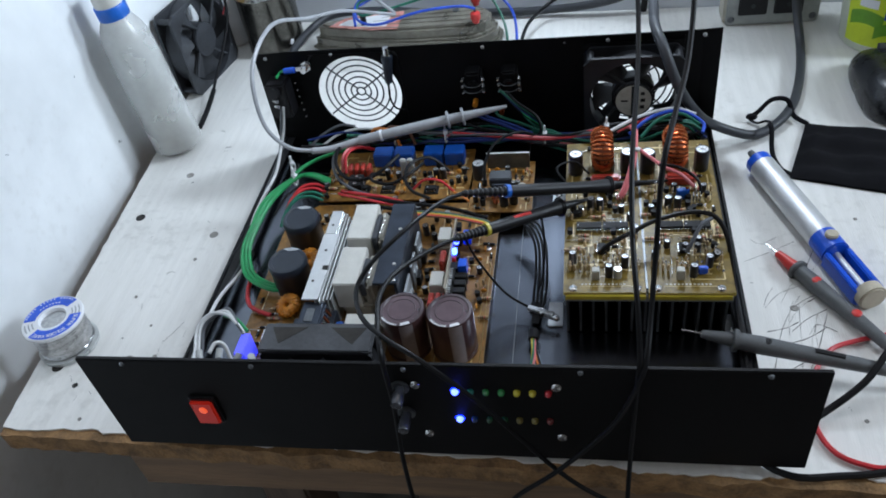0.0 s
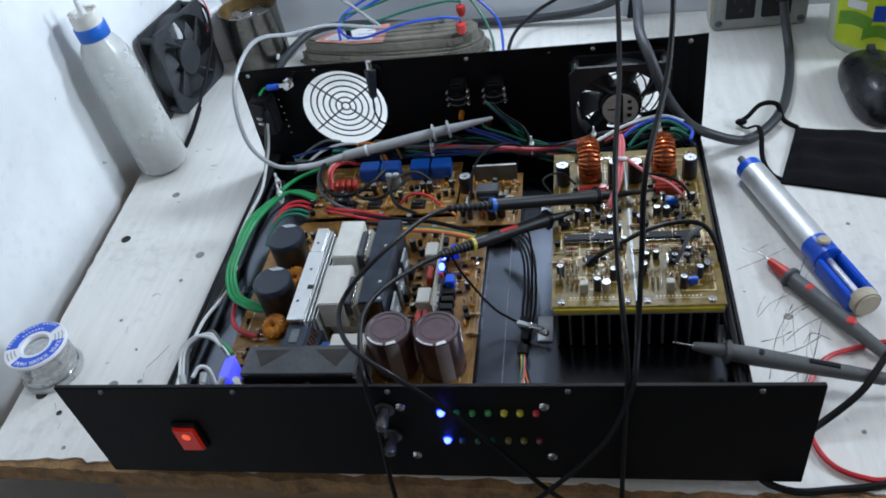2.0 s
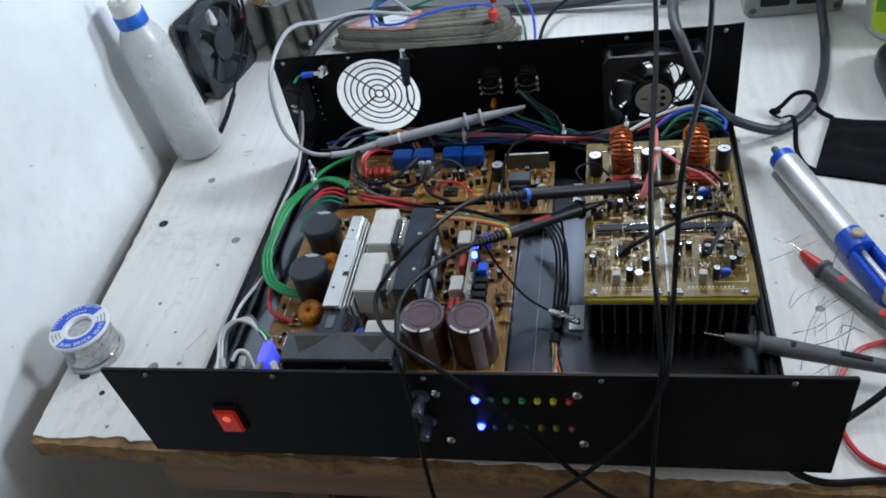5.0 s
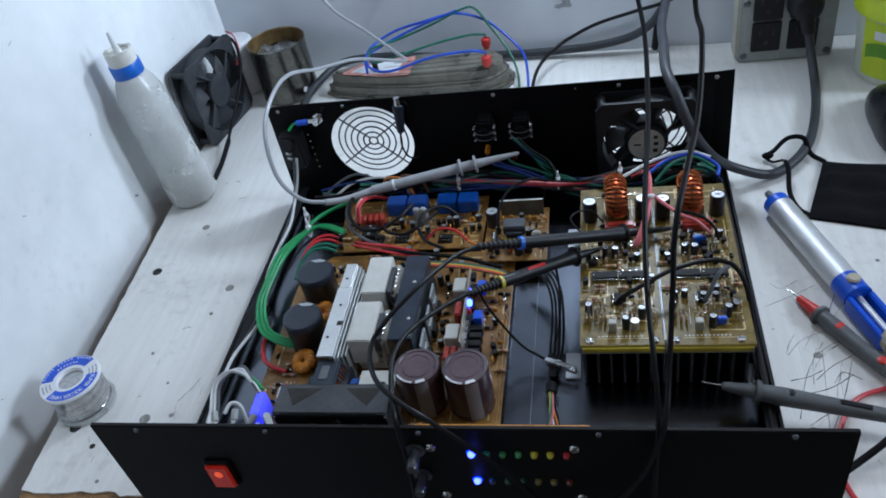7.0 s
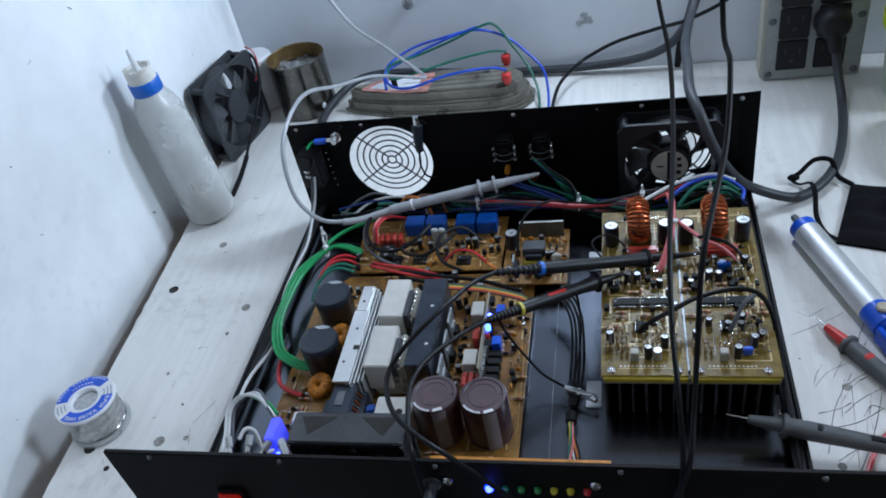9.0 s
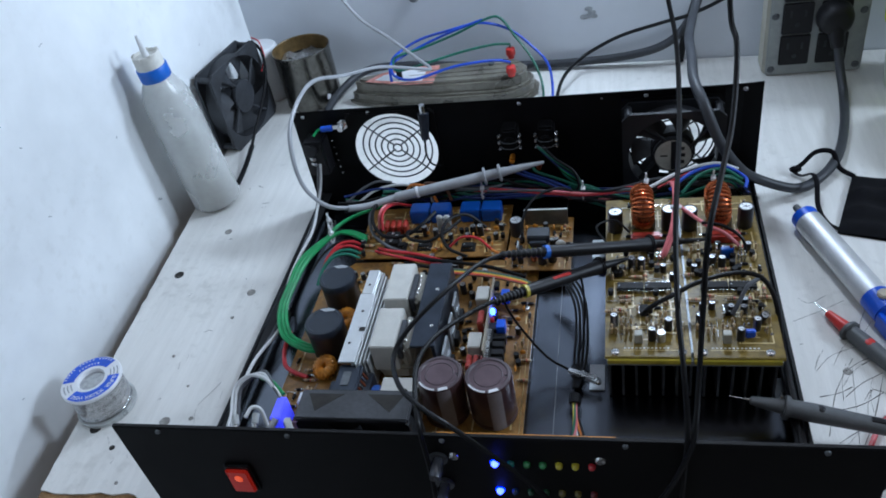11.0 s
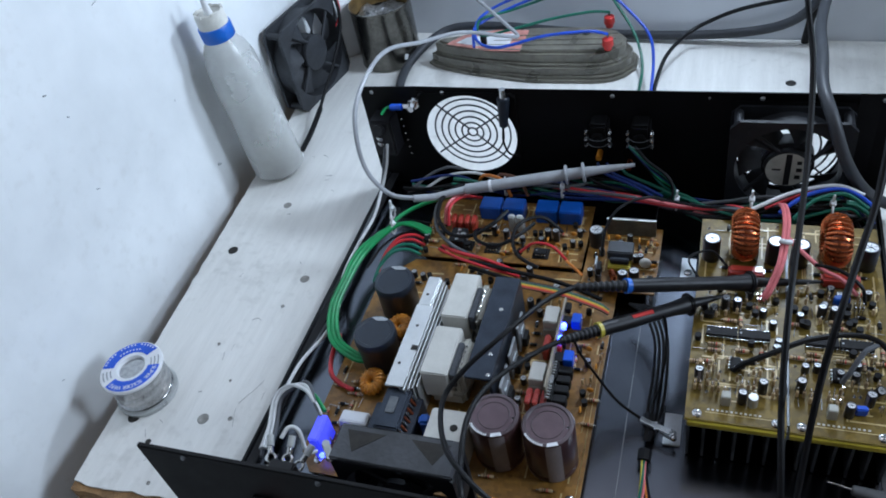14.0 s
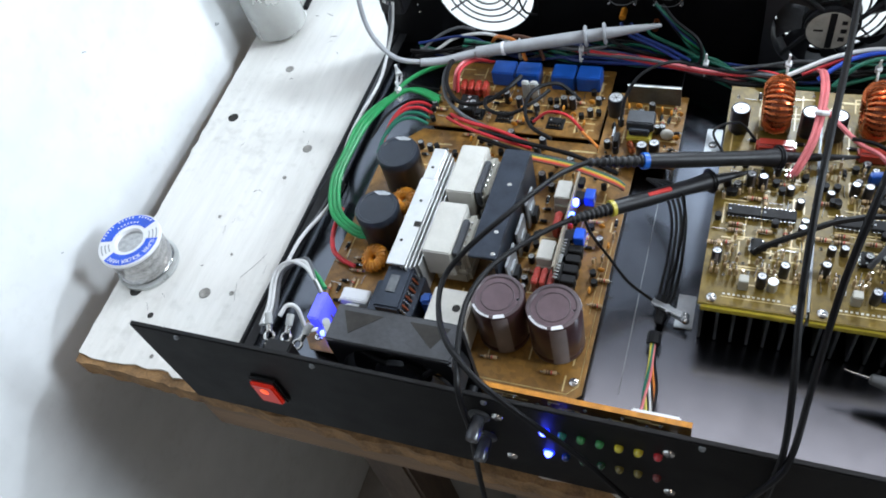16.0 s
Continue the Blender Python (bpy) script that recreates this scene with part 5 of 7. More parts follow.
    scatter(b, (0.0880 + dx, 0.1405 + dx, 0.150, 0.226), AZ, 56, ["res", "stand", "dio", "capT", "tr", "sol", "stand", "link"], 50 + int(dx * 100), taken, 0.0052)
    scatter(b, (0.0880 + dx, 0.1405 + dx, 0.276, 0.292), AZ, 10, ["sol", "link", "dio", "sol"], 60 + int(dx * 100), taken, 0.006)
    tracks(b, (0.0885 + dx, 0.1400 + dx, 0.118, 0.290), AZ, 60, 70 + int(dx * 100))
    s = Shape()
    for k in range(12):
        s.box((0.0975 + dx + 0.0028 * k, 0.1160, AZ + 0.0001), (0.0990 + dx + 0.0028 * k, 0.1172, AZ + 0.0002), "print_white")
    s.box((0.0965 + dx, 0.1142, AZ + 0.0001), (0.137 + dx, 0.1147, AZ + 0.0002), "track_gold")
    part("board_print", s, b, "illegible pale print")
part("capacitor", Shape().lathe([(0, 0), (0.003, 0), (0.003, 0.0085), (0, 0.0086)], "can_top", n=14), boards[0], "small bare metal can", at(0.1245, 0.1245, AZ))
part("film_capacitor", film_cap(0.0072, 0.0040, 0.0075, "blue_plastic"), boards[1], "small blue capacitor", at(0.1860, 0.1275, AZ, 5))
put("capacitor", shared("capS", MAKERS["capS"]), boards[1], at(0.1955, 0.1440, AZ + 0.0004, 20, 24), "small tilted black capacitor")
part("trimmer", trimmer("relay_blue"), boards[1], "small blue trimmer", at(0.1790, 0.2150, AZ, 12))

# ---- sockets and fittings on the back panel ----
for x in (-0.0065, 0.0285):
    jack = part("jack_socket", Shape().box((x - 0.0080, 0.3600, 0.0720), (x + 0.0080, 0.3778, 0.0960), "panel_black", 0.002).cyl((x, 0.3601, 0.084), (x, 0.3560, 0.084), 0.0055, "panel_black", n=16, bevel=0.001), back_panel, "black jack socket")
    for sx in (-1, 1):
        for k in range(3):
            z = 0.0765 + 0.0065 * k
            lug = Shape().sweep([(x + sx * 0.0078, 0.3640, z), (x + sx * 0.0098, 0.3625, z + 0.0005), (x + sx * 0.0104, 0.3590, z + 0.0012), (x + sx * 0.0098, 0.3560, z + 0.0010)], 0.0009, "solder_tin", 6, flat=1.6)
            part("lug", lug, jack, "tinned lug")
    for k in range(2):
        bail = Shape().cable([(x - 0.0095, 0.3570, 0.0800 + 0.0065 * k), (x - 0.004, 0.3540, 0.0785 + 0.0065 * k), (x + 0.004, 0.3540, 0.0785 + 0.0065 * k), (x + 0.0095, 0.3570, 0.0800 + 0.0065 * k)], 0.0003, "steel_dark", 5, 4)
        part("wire_link", bail, jack, "bare wire link")
for x, z, m in ((-0.008, 0.056, "toroid_yellow"), (0.018, 0.046, "copper")):
    part("phono_socket", Shape().cyl((x, 0.366, z), (x, 0.3778, z), 0.0027, m, n=14, bevel=0.0004), back_panel, "gilded phono socket")
s = Shape().box((-0.2180, 0.3560, 0.0560), (-0.1960, 0.3778, 0.0960), "black_plastic", 0.002)
s.cyl((-0.2070, 0.3555, 0.0880), (-0.2070, 0.3500, 0.0900), 0.0055, "black_plastic", bevel=0.0008)
for k in range(6):
    s.ball((-0.1925 + 0.0004 * k, 0.3755, 0.086 - 0.008 * k), 0.0011, "solder_tin")
for z in (0.073, 0.079):
    s.cyl((-0.2110, 0.3545, z), (-0.2060, 0.3505, z + 0.001), 0.0018, "solder_tin", n=10)
part("mains_inlet", s, back_panel, "black mains inlet and fuse holder")
s = Shape().cyl((-0.1740, 0.3600, 0.1080), (-0.1740, 0.3778, 0.1080), 0.0032, "chrome", n=6)
s.cyl((-0.1740, 0.3680, 0.1080), (-0.1740, 0.3710, 0.1080), 0.0058, "chrome", n=6)
part("earth_bolt", s, back_panel, "chrome earth bolt and nut")
s = Shape().cyl((-0.1960, 0.3660, 0.1060), (-0.1840, 0.3655, 0.1070), 0.0031, "blue_plastic", n=14, bevel=0.0005)
s.box((-0.1840, 0.3650, 0.1055), (-0.1755, 0.3666, 0.1100), "chrome", 0.0003)
s.cable([(-0.2040, 0.360, 0.1020), (-0.2000, 0.366, 0.1050), (-0.1955, 0.3660, 0.1060)], 0.0014, "wire_green")
part("earth_lug", s, back_panel, "blue crimped earth lug")

# ---- inner wiring ----
rnd = random.Random(21)


def wire(name, pts, r, m, label="", parent=amp):
    return part(name, Shape().cable(pts, r, m, 8, 6), parent, label)


def jig(p, q):
    return tuple(a + rnd.uniform(-q, q) for a in p)


spine = [(-0.185, 0.335, 0.030), (-0.140, 0.349, 0.030), (-0.090, 0.350, 0.033), (-0.040, 0.351, 0.034), (0.010, 0.346, 0.034), (0.060, 0.334, 0.036), (0.100, 0.322, 0.040), (0.140, 0.318, 0.052), (0.185, 0.320, 0.056), (0.205, 0.310, 0.052)]
bundle_mats = ["wire_red", "cable_black", "wire_dark_green", "cable_black", "wire_blue_tinted", "cable_black", "cable_black", "wire_dark_green", "wire_pink", "cable_black", "wire_dark_green", "cable_black", "cable_black", "wire_blue_tinted"]
for k, m in enumerate(bundle_mats):
    a, b = rnd.choice(((0, 7), (1, 9), (2, 10), (0, 9), (3, 10))), 0
    wire("wire", [jig(p, 0.0045) for p in spine[a[0]:a[1]]], rnd.uniform(0.0010, 0.0015), m, "loose coloured wire")
for k in range(22):
    m = rnd.choice(["cable_black", "cable_black", "cable_black", "wire_dark_green", "wire_blue_tinted", "cable_black", "cable_grey", "wire_dark_green"])
    a = rnd.choice(((0, 7), (1, 8), (2, 10), (0, 9), (3, 9), (1, 10)))
    wire("wire", [(p[0] + rnd.uniform(-0.004, 0.004), p[1] + rnd.uniform(-0.010, 0.012), p[2] + rnd.uniform(-0.012, 0.007)) for p in spine[a[0]:a[1]]], rnd.uniform(0.0011, 0.0017), m, "loose coloured wire")
for k, m in enumerate(["wire_red", "wire_red", "wire_pink", "cable_black", "cable_grey"]):
    wire("wire", [jig(p, 0.002) for p in ((-0.03, 0.3385, 0.042), (0.02, 0.330, 0.043), (0.06, 0.322, 0.046), (0.085, 0.310, 0.055), (0.105, 0.302, 0.064), (0.12, 0.297, 0.064))], 0.0014, m, "loose coloured wire")
for k, m in enumerate(["cable_black", "wire_dark_green", "cable_black", "wire_blue_tinted", "wire_green", "cable_black", "wire_dark_green"]):
    d = 0.0028 * k
    wire("wire", [(0.0245 - 0.005 * (k % 2), 0.357, 0.078), (0.036 + d * 0.6, 0.350 - d * 0.3, 0.068 - d), (0.054 + d * 0.4, 0.345, 0.055 - d), (0.058 + d * 0.3, 0.338, 0.042 - d * 0.6), (0.048, 0.335, 0.038), (0.020, 0.342, 0.036)], 0.0015, m, "curved wire from a socket")
for x, m in ((-0.008, "wire_blue_tinted"), (0.0, "wire_blue_tinted"), (0.012, "wire_dark_green")):
    wire("wire", [(x, 0.361, 0.055), (x + 0.006, 0.352, 0.052), (x + 0.03, 0.345, 0.046), (x + 0.05, 0.338, 0.040)], 0.0014, m)
for k in range(3):
    d = 0.0032 * k
    wire("wire", [(-0.148, 0.292 - d, 0.0245), (-0.165, 0.290 - d * 0.5, 0.034), (-0.180 - d * 0.2, 0.281 + d * 0.4, 0.035), (-0.197 - d, 0.252, 0.031 + d * 0.3), (-0.200 - d * 0.9, 0.215, 0.031), (-0.1985 - d, 0.185, 0.030), (-0.186 - d * 0.9, 0.157 - d * 0.5, 0.029), (-0.168, 0.146 - d, 0.027), (-0.152, 0.1445 - d * 0.6, 0.0245)], 0.0018, "wire_green", "thick green wire loop")
wire("wire", [(-0.130, 0.340, 0.030), (-0.160, 0.315, 0.036), (-0.178, 0.296, 0.036), (-0.186, 0.276, 0.034)], 0.0019, "wire_green")
wire("wire", [(-0.190, 0.165, 0.0225), (-0.1895, 0.145, 0.021), (-0.1835, 0.128, 0.0205), (-0.172, 0.119, 0.0215), (-0.160, 0.1155, 0.020)], 0.0019, "wire_red", "red mains wire")
for k, m in enumerate(["wire_red", "wire_red", "wire_dark_green", "wire_dark_green"]):
    y = 0.2790 - 0.0062 * k
    wire("wire", [(-0.149, y, 0.0245), (-0.160, y, 0.030), (-0.172, y - 0.006, 0.031), (-0.181, y - 0.020, 0.026), (-0.183, y - 0.034, 0.021)], 0.0014, m, "wire to a row of pins")
for k in range(2):
    wire("wire", [(-0.151, 0.296 + 0.005 * k, 0.0245), (-0.165, 0.293 + 0.006 * k, 0.028), (-0.180, 0.300, 0.030), (-0.188, 0.309 + 0.006 * k, 0.028)], 0.0011, "cable_black")
wire("wire", [(-0.152, 0.2850, 0.0245), (-0.170, 0.282, 0.029), (-0.186, 0.266, 0.027), (-0.193, 0.240, 0.024)], 0.0011, "cable_black")
wire("mains_cable", [(-0.203, 0.354, 0.072), (-0.207, 0.348, 0.050), (-0.2125, 0.336, 0.030), (-0.2095, 0.303, 0.0255), (-0.2130, 0.262, 0.0235), (-0.2120, 0.228, 0.0235), (-0.2010, 0.185, 0.0225), (-0.2035, 0.160, 0.0228), (-0.2120, 0.128, 0.0235), (-0.2120, 0.085, 0.0235), (-0.206, 0.05, 0.028)], 0.0015, "cable_white", "white mains wire along the tray")
wire("mains_cable", [(-0.205, 0.352, 0.070), (-0.2145, 0.332, 0.026), (-0.2135, 0.250, 0.0225), (-0.2075, 0.20, 0.021), (-0.2075, 0.165, 0.021), (-0.2135, 0.115, 0.0225), (-0.2085, 0.06, 0.0225), (-0.204, 0.045, 0.026)], 0.0013, "cable_grey")
for k, m in enumerate(["cable_white", "cable_white", "cable_grey"]):
    d = 0.003 * k
    wire("wire", [(-0.2035 + d, 0.050, 0.030), (-0.2075 + d, 0.068, 0.029), (-0.2115 + d, 0.090, 0.034), (-0.2010 + d, 0.0985, 0.040), (-0.1855, 0.0955 + d, 0.0425), (-0.1730, 0.0860, 0.042), (-0.1650, 0.0775, 0.040)], 0.0015, m, "white wire loop")
wire("wire", [(-0.190, 0.099, 0.038), (-0.178, 0.094, 0.0385), (-0.166, 0.084, 0.036)], 0.0017, "wire_green")
for a, b in (((-0.2005, 0.190, 0.0225), (-0.2015, 0.170, 0.0225)),):
    wire("heat_shrink", [a, b], 0.0036, "cable_black", "black sleeve")
for (x, y, z), rz in (((-0.1900, 0.306, 0.034), 30), ((-0.1810, 0.284, 0.036), 60), ((-0.0370, 0.342, 0.040), 10), ((0.0620, 0.332, 0.042), 0), ((0.1200, 0.318, 0.058), 0), ((0.1780, 0.316, 0.060), 0), ((-0.090, 0.345, 0.036), 0)):
    s = Shape()
    s.ring((x, y, z - 0.004), 0.0052, 0.0010, "nylon_white", "x", 16, 6)
    s.box((x - 0.002, y - 0.0025, z), (x + 0.002, y + 0.0025, z + 0.004), "nylon_white", 0.0005, pose(0, 0, 0, 20, 10, rz))
    s.box((x - 0.0008, y - 0.0014, z + 0.004), (x + 0.0008, y + 0.0014, z + 0.011), "nylon_white", 0.0004)
    part("cable_tie", s, amp, "white cable tie")
# pink pair to the amplifier boards
for d in (0.0, 0.0027):
    wire("wire", [(0.1400 + d, 0.318, 0.056), (0.1410 + d, 0.300, 0.070), (0.1415 + d, 0.275, 0.080), (0.1400 + d, 0.250, 0.083), (0.1370 + d, 0.228, 0.078), (0.1305 + d, 0.212, 0.068), (0.1265 + d, 0.209, 0.062)], 0.0015, "wire_pink", "pink wire pair")
wire("wire", [(0.1415, 0.258, 0.080), (0.1520, 0.240, 0.082), (0.1650, 0.226, 0.080), (0.1770, 0.222, 0.076), (0.1880, 0.218, 0.066)], 0.0015, "wire_pink", "pink wire")
wire("wire", [(0.1600, 0.228, 0.082), (0.1760, 0.226, 0.080), (0.1900, 0.220, 0.072), (0.1935, 0.214, 0.061)], 0.0013, "cable_black")
wire("cable_tie", [(0.1380, 0.246, 0.0850), (0.1415, 0.244, 0.0862), (0.1450, 0.246, 0.0845)], 0.0018, "nylon_white", "white cable tie")
s = Shape().cable([(0.112, 0.1455, 0.061), (0.118, 0.1470, 0.068), (0.135, 0.154, 0.074), (0.155, 0.164, 0.078), (0.180, 0.170, 0.080), (0.197, 0.168, 0.077), (0.206, 0.158, 0.066), (0.2105, 0.142, 0.044), (0.2125, 0.115, 0.026), (0.2130, 0.060, 0.0215), (0.212, 0.030, 0.0215)], 0.0019, "cable_black")
part("signal_cable", s, amp, "black signal cable arching over the boards")
wire("signal_cable", [(0.176, 0.147, 0.060), (0.180, 0.150, 0.068), (0.187, 0.160, 0.076), (0.196, 0.168, 0.076)], 0.0017, "cable_grey")
for k in range(2):
    wire("wire", [(0.2050 - 0.004 * k, 0.310, 0.045), (0.2120 - 0.003 * k, 0.285, 0.024), (0.2130 - 0.003 * k, 0.20, 0.0215), (0.2135 - 0.003 * k, 0.10, 0.0215), (0.2130 - 0.003 * k, 0.02, 0.0215)], 0.0014, "cable_black")
# flat rainbow ribbon
rain = ["wire_brown", "wire_red", "wire_orange", "tape_yellow", "wire_dark_green", "cable_grey"]
twist = ["wire_pink", "wire_dark_green", "tape_yellow", "cable_white", "wire_orange", "cable_black"]
for k, m in enumerate(rain):
    d = 0.0013 * k
    wire("ribbon_wire", [(-0.062, 0.226 + d, 0.034), (-0.020, 0.2185 + d, 0.036), (0.012, 0.209 + d, 0.036), (0.022, 0.207 + d * 0.8, 0.032)], 0.0008, m, "rainbow ribbon strand")
for k, m in enumerate(twist):
    a = k * math.tau / 6
    run = []
    for t in range(9):
        f, w = t / 8, 0.0019 * (1 - 0.35 * math.sin(t))
        c = Vector((0.0595, 0.104, 0.015)).lerp(Vector((0.0685, 0.021, 0.070)), f) + Vector((0, 0, -0.014 * math.sin(math.pi * f)))
        run.append(c + Vector((w * math.cos(a + 2.6 * f) + 0.0011 * (k - 2.5) * f, w * math.sin(a + 2.6 * f), w * 0.6 * math.sin(a))))
    wire("ribbon_wire", run, 0.00085, m, "loose coloured strand")
for k in range(4):
    d = 0.0052 * k
    wire("wire", [(0.036, 0.222, 0.030), (0.050 + d * 0.4, 0.206 + d * 0.5, 0.036), (0.0585 + d * 0.5, 0.186 + d * 0.5, 0.032), (0.0600 + d * 0.6, 0.162, 0.024 + d * 0.4), (0.0590 + d * 0.6, 0.138, 0.020), (0.0595 + d * 0.2, 0.112, 0.016)], 0.0011, "cable_black", "thin black wire")
for y in (0.128, 0.100):
    wire("sleeve", [(0.0605, y + 0.004, 0.0165), (0.0605, y - 0.004, 0.0160)], 0.0045, "cable_black", "black tape wrap")
# loops of wire over the signal boards
for pts, m, r in (([(-0.112, 0.338, 0.034), (-0.128, 0.330, 0.046), (-0.138, 0.310, 0.050), (-0.137, 0.288, 0.046), (-0.124, 0.274, 0.040), (-0.104, 0.276, 0.038), (-0.088, 0.288, 0.042), (-0.078, 0.304, 0.044)], "cable_black", 0.0018),
                  ([(-0.116, 0.337, 0.033), (-0.131, 0.328, 0.042), (-0.142, 0.305, 0.046), (-0.138, 0.282, 0.040), (-0.120, 0.266, 0.034), (-0.095, 0.256, 0.032)], "cable_grey", 0.0016),
                  ([(-0.114, 0.334, 0.030), (-0.126, 0.320, 0.044), (-0.133, 0.304, 0.046), (-0.134, 0.292, 0.034)], "wire_pink", 0.0015),
                  ([(-0.111, 0.334, 0.030), (-0.123, 0.318, 0.044), (-0.130, 0.302, 0.046), (-0.130, 0.290, 0.034)], "wire_red", 0.0014),
                  ([(-0.094, 0.296, 0.026), (-0.102, 0.282, 0.038), (-0.096, 0.266, 0.042), (-0.078, 0.262, 0.042), (-0.062, 0.274, 0.044), (-0.052, 0.292, 0.042)], "cable_black", 0.0016),
                  ([(-0.030, 0.300, 0.026), (-0.046, 0.300, 0.042), (-0.062, 0.288, 0.046), (-0.066, 0.270, 0.044), (-0.058, 0.254, 0.040), (-0.040, 0.246, 0.036)], "cable_black", 0.0016),
                  ([(-0.062, 0.272, 0.026), (-0.050, 0.276, 0.034), (-0.034, 0.274, 0.034), (-0.020, 0.266, 0.026)], "wire_red", 0.0012),
                  ([(-0.132, 0.272, 0.026), (-0.112, 0.258, 0.034), (-0.086, 0.252, 0.034), (-0.060, 0.246, 0.030)], "wire_red", 0.0016),
                  ([(-0.134, 0.268, 0.026), (-0.112, 0.252, 0.034), (-0.086, 0.244, 0.034), (-0.055, 0.240, 0.030)], "wire_red", 0.0014),
                  ([(-0.100, 0.250, 0.034), (-0.060, 0.240, 0.036), (-0.020, 0.232, 0.036), (0.015, 0.222, 0.032)], "cable_black", 0.0018),
                  ([(-0.100, 0.246, 0.030), (-0.060, 0.234, 0.032), (-0.020, 0.226, 0.034), (0.012, 0.216, 0.032)], "cable_black", 0.0018),
                  ([(0.060, 0.330, 0.040), (0.040, 0.318, 0.056), (0.020, 0.302, 0.058), (0.010, 0.285, 0.050), (0.008, 0.268, 0.034)], "cable_black", 0.0013),
                  ([(-0.17, 0.345, 0.028), (-0.15, 0.356, 0.036), (-0.12, 0.357, 0.040), (-0.09, 0.350, 0.034)], "cable_white", 0.0014),
                  ([(-0.185, 0.338, 0.028), (-0.168, 0.352, 0.038), (-0.15, 0.360, 0.043), (-0.135, 0.362, 0.040)], "cable_grey", 0.0014),
                  ([(-0.020, 0.262, 0.030), (-0.012, 0.252, 0.034), (-0.004, 0.244, 0.034)], "wire_orange", 0.0012),
                  ([(0.150, 0.300, 0.058), (0.165, 0.312, 0.068), (0.185, 0.318, 0.070), (0.202, 0.312, 0.062)], "wire_dark_green", 0.0015),
                  ([(0.140, 0.306, 0.058), (0.160, 0.320, 0.066), (0.185, 0.327, 0.067), (0.205, 0.318, 0.060), (0.204, 0.304, 0.058)], "wire_blue", 0.0016),
                  ([(0.120, 0.306, 0.060), (0.150, 0.322, 0.066), (0.180, 0.330, 0.068), (0.200, 0.325, 0.064)], "cable_white", 0.0015),
                  ([(0.130, 0.312, 0.056), (0.160, 0.326, 0.062), (0.190, 0.332, 0.064)], "wire_red", 0.0014)):
    wire("wire", pts, r, m, "loose coloured wire")
for x, y in ((-0.12, 0.350), (-0.105, 0.352)):
    wire("ribbon_wire", [(x, y + 0.008, 0.030), (x + 0.01, y, 0.044), (x + 0.028, y - 0.006, 0.044), (x + 0.036, y - 0.012, 0.030)], 0.0016, "wire_orange" if x < -0.11 else "wire_brown")


# ---- oscilloscope probes and their cables ----
def probe_body(pts, radii, m):
    s = Shape()
    s.sweep(smooth(pts, 5), 1.0, m, 14, taper=list(np.interp(np.linspace(0, 1, 5 * (len(pts) - 1) + 1), np.linspace(0, 1, len(radii)), radii)))
    return s


def along(p, q, f):
    return tuple(Vector(p).lerp(Vector(q), f))


# grey probe lying over the back of the case
g = thing("oscilloscope_probe", (-0.05, 0.31, 0.06), "light grey oscilloscope probe lying across the open amplifier", "probe")
G0, G1 = (0.026, 0.346, 0.067), (-0.120, 0.322, 0.050)
part("body", probe_body([G0, along(G0, G1, 0.2), along(G0, G1, 0.33), along(G0, G1, 0.6), G1], [0.0016, 0.0033, 0.0042, 0.0050, 0.0052, 0.0050, 0.0048], "probe_grey"), g)
for f in (0.285, 0.385):
    a, b = along(G0, G1, f), along(G0, G1, f + 0.014)
    part("finger_ring", Shape().cyl(a, b, 0.0088, "probe_grey", n=22, bevel=0.0006), g)
part("band", Shape().cyl(along(G0, G1, 0.84), along(G0, G1, 0.855), 0.0056, "label_white", n=18), g)
s = Shape().cable([G1, (-0.132, 0.316, 0.050), (-0.147, 0.309, 0.050), (-0.163, 0.301, 0.054)], 0.0034, "probe_grey", 10)
part("strain_relief", s, g)
s = Shape().cable([(-0.160, 0.3025, 0.053), (-0.182, 0.296, 0.062), (-0.205, 0.308, 0.076), (-0.212, 0.318, 0.104), (-0.214, 0.338, 0.128), (-0.213, 0.380, 0.138), (-0.214, 0.430, 0.128), (-0.206, 0.490, 0.100), (-0.180, 0.540, 0.082), (-0.140, 0.560, 0.066), (-0.127, 0.573, 0.058), (-0.145, 0.590, 0.064), (-0.185, 0.618, 0.082), (-0.222, 0.634, 0.104), (-0.252, 0.645, 0.145), (-0.300, 0.650, 0.23), (-0.33, 0.640, 0.36)], 0.0021, "probe_grey", 8)
part("cable", s, g, "light grey probe cable")
s = Shape().cyl((-0.0905, 0.3745, 0.1130), (-0.0925, 0.3710, 0.0840), 0.0060, "cap_top", 0.0038, n=12, bevel=0.0008)
s.cyl((-0.0905, 0.3745, 0.1215), (-0.0905, 0.3745, 0.1130), 0.0030, "chrome", 0.0040, n=10)
s.cable([(-0.0925, 0.3710, 0.0860), (-0.094, 0.3690, 0.070), (-0.090, 0.3690, 0.056), (-0.080, 0.370, 0.052)], 0.0010, "cable_black")
part("ground_clip", s, g, "dark ground clip on the panel edge")

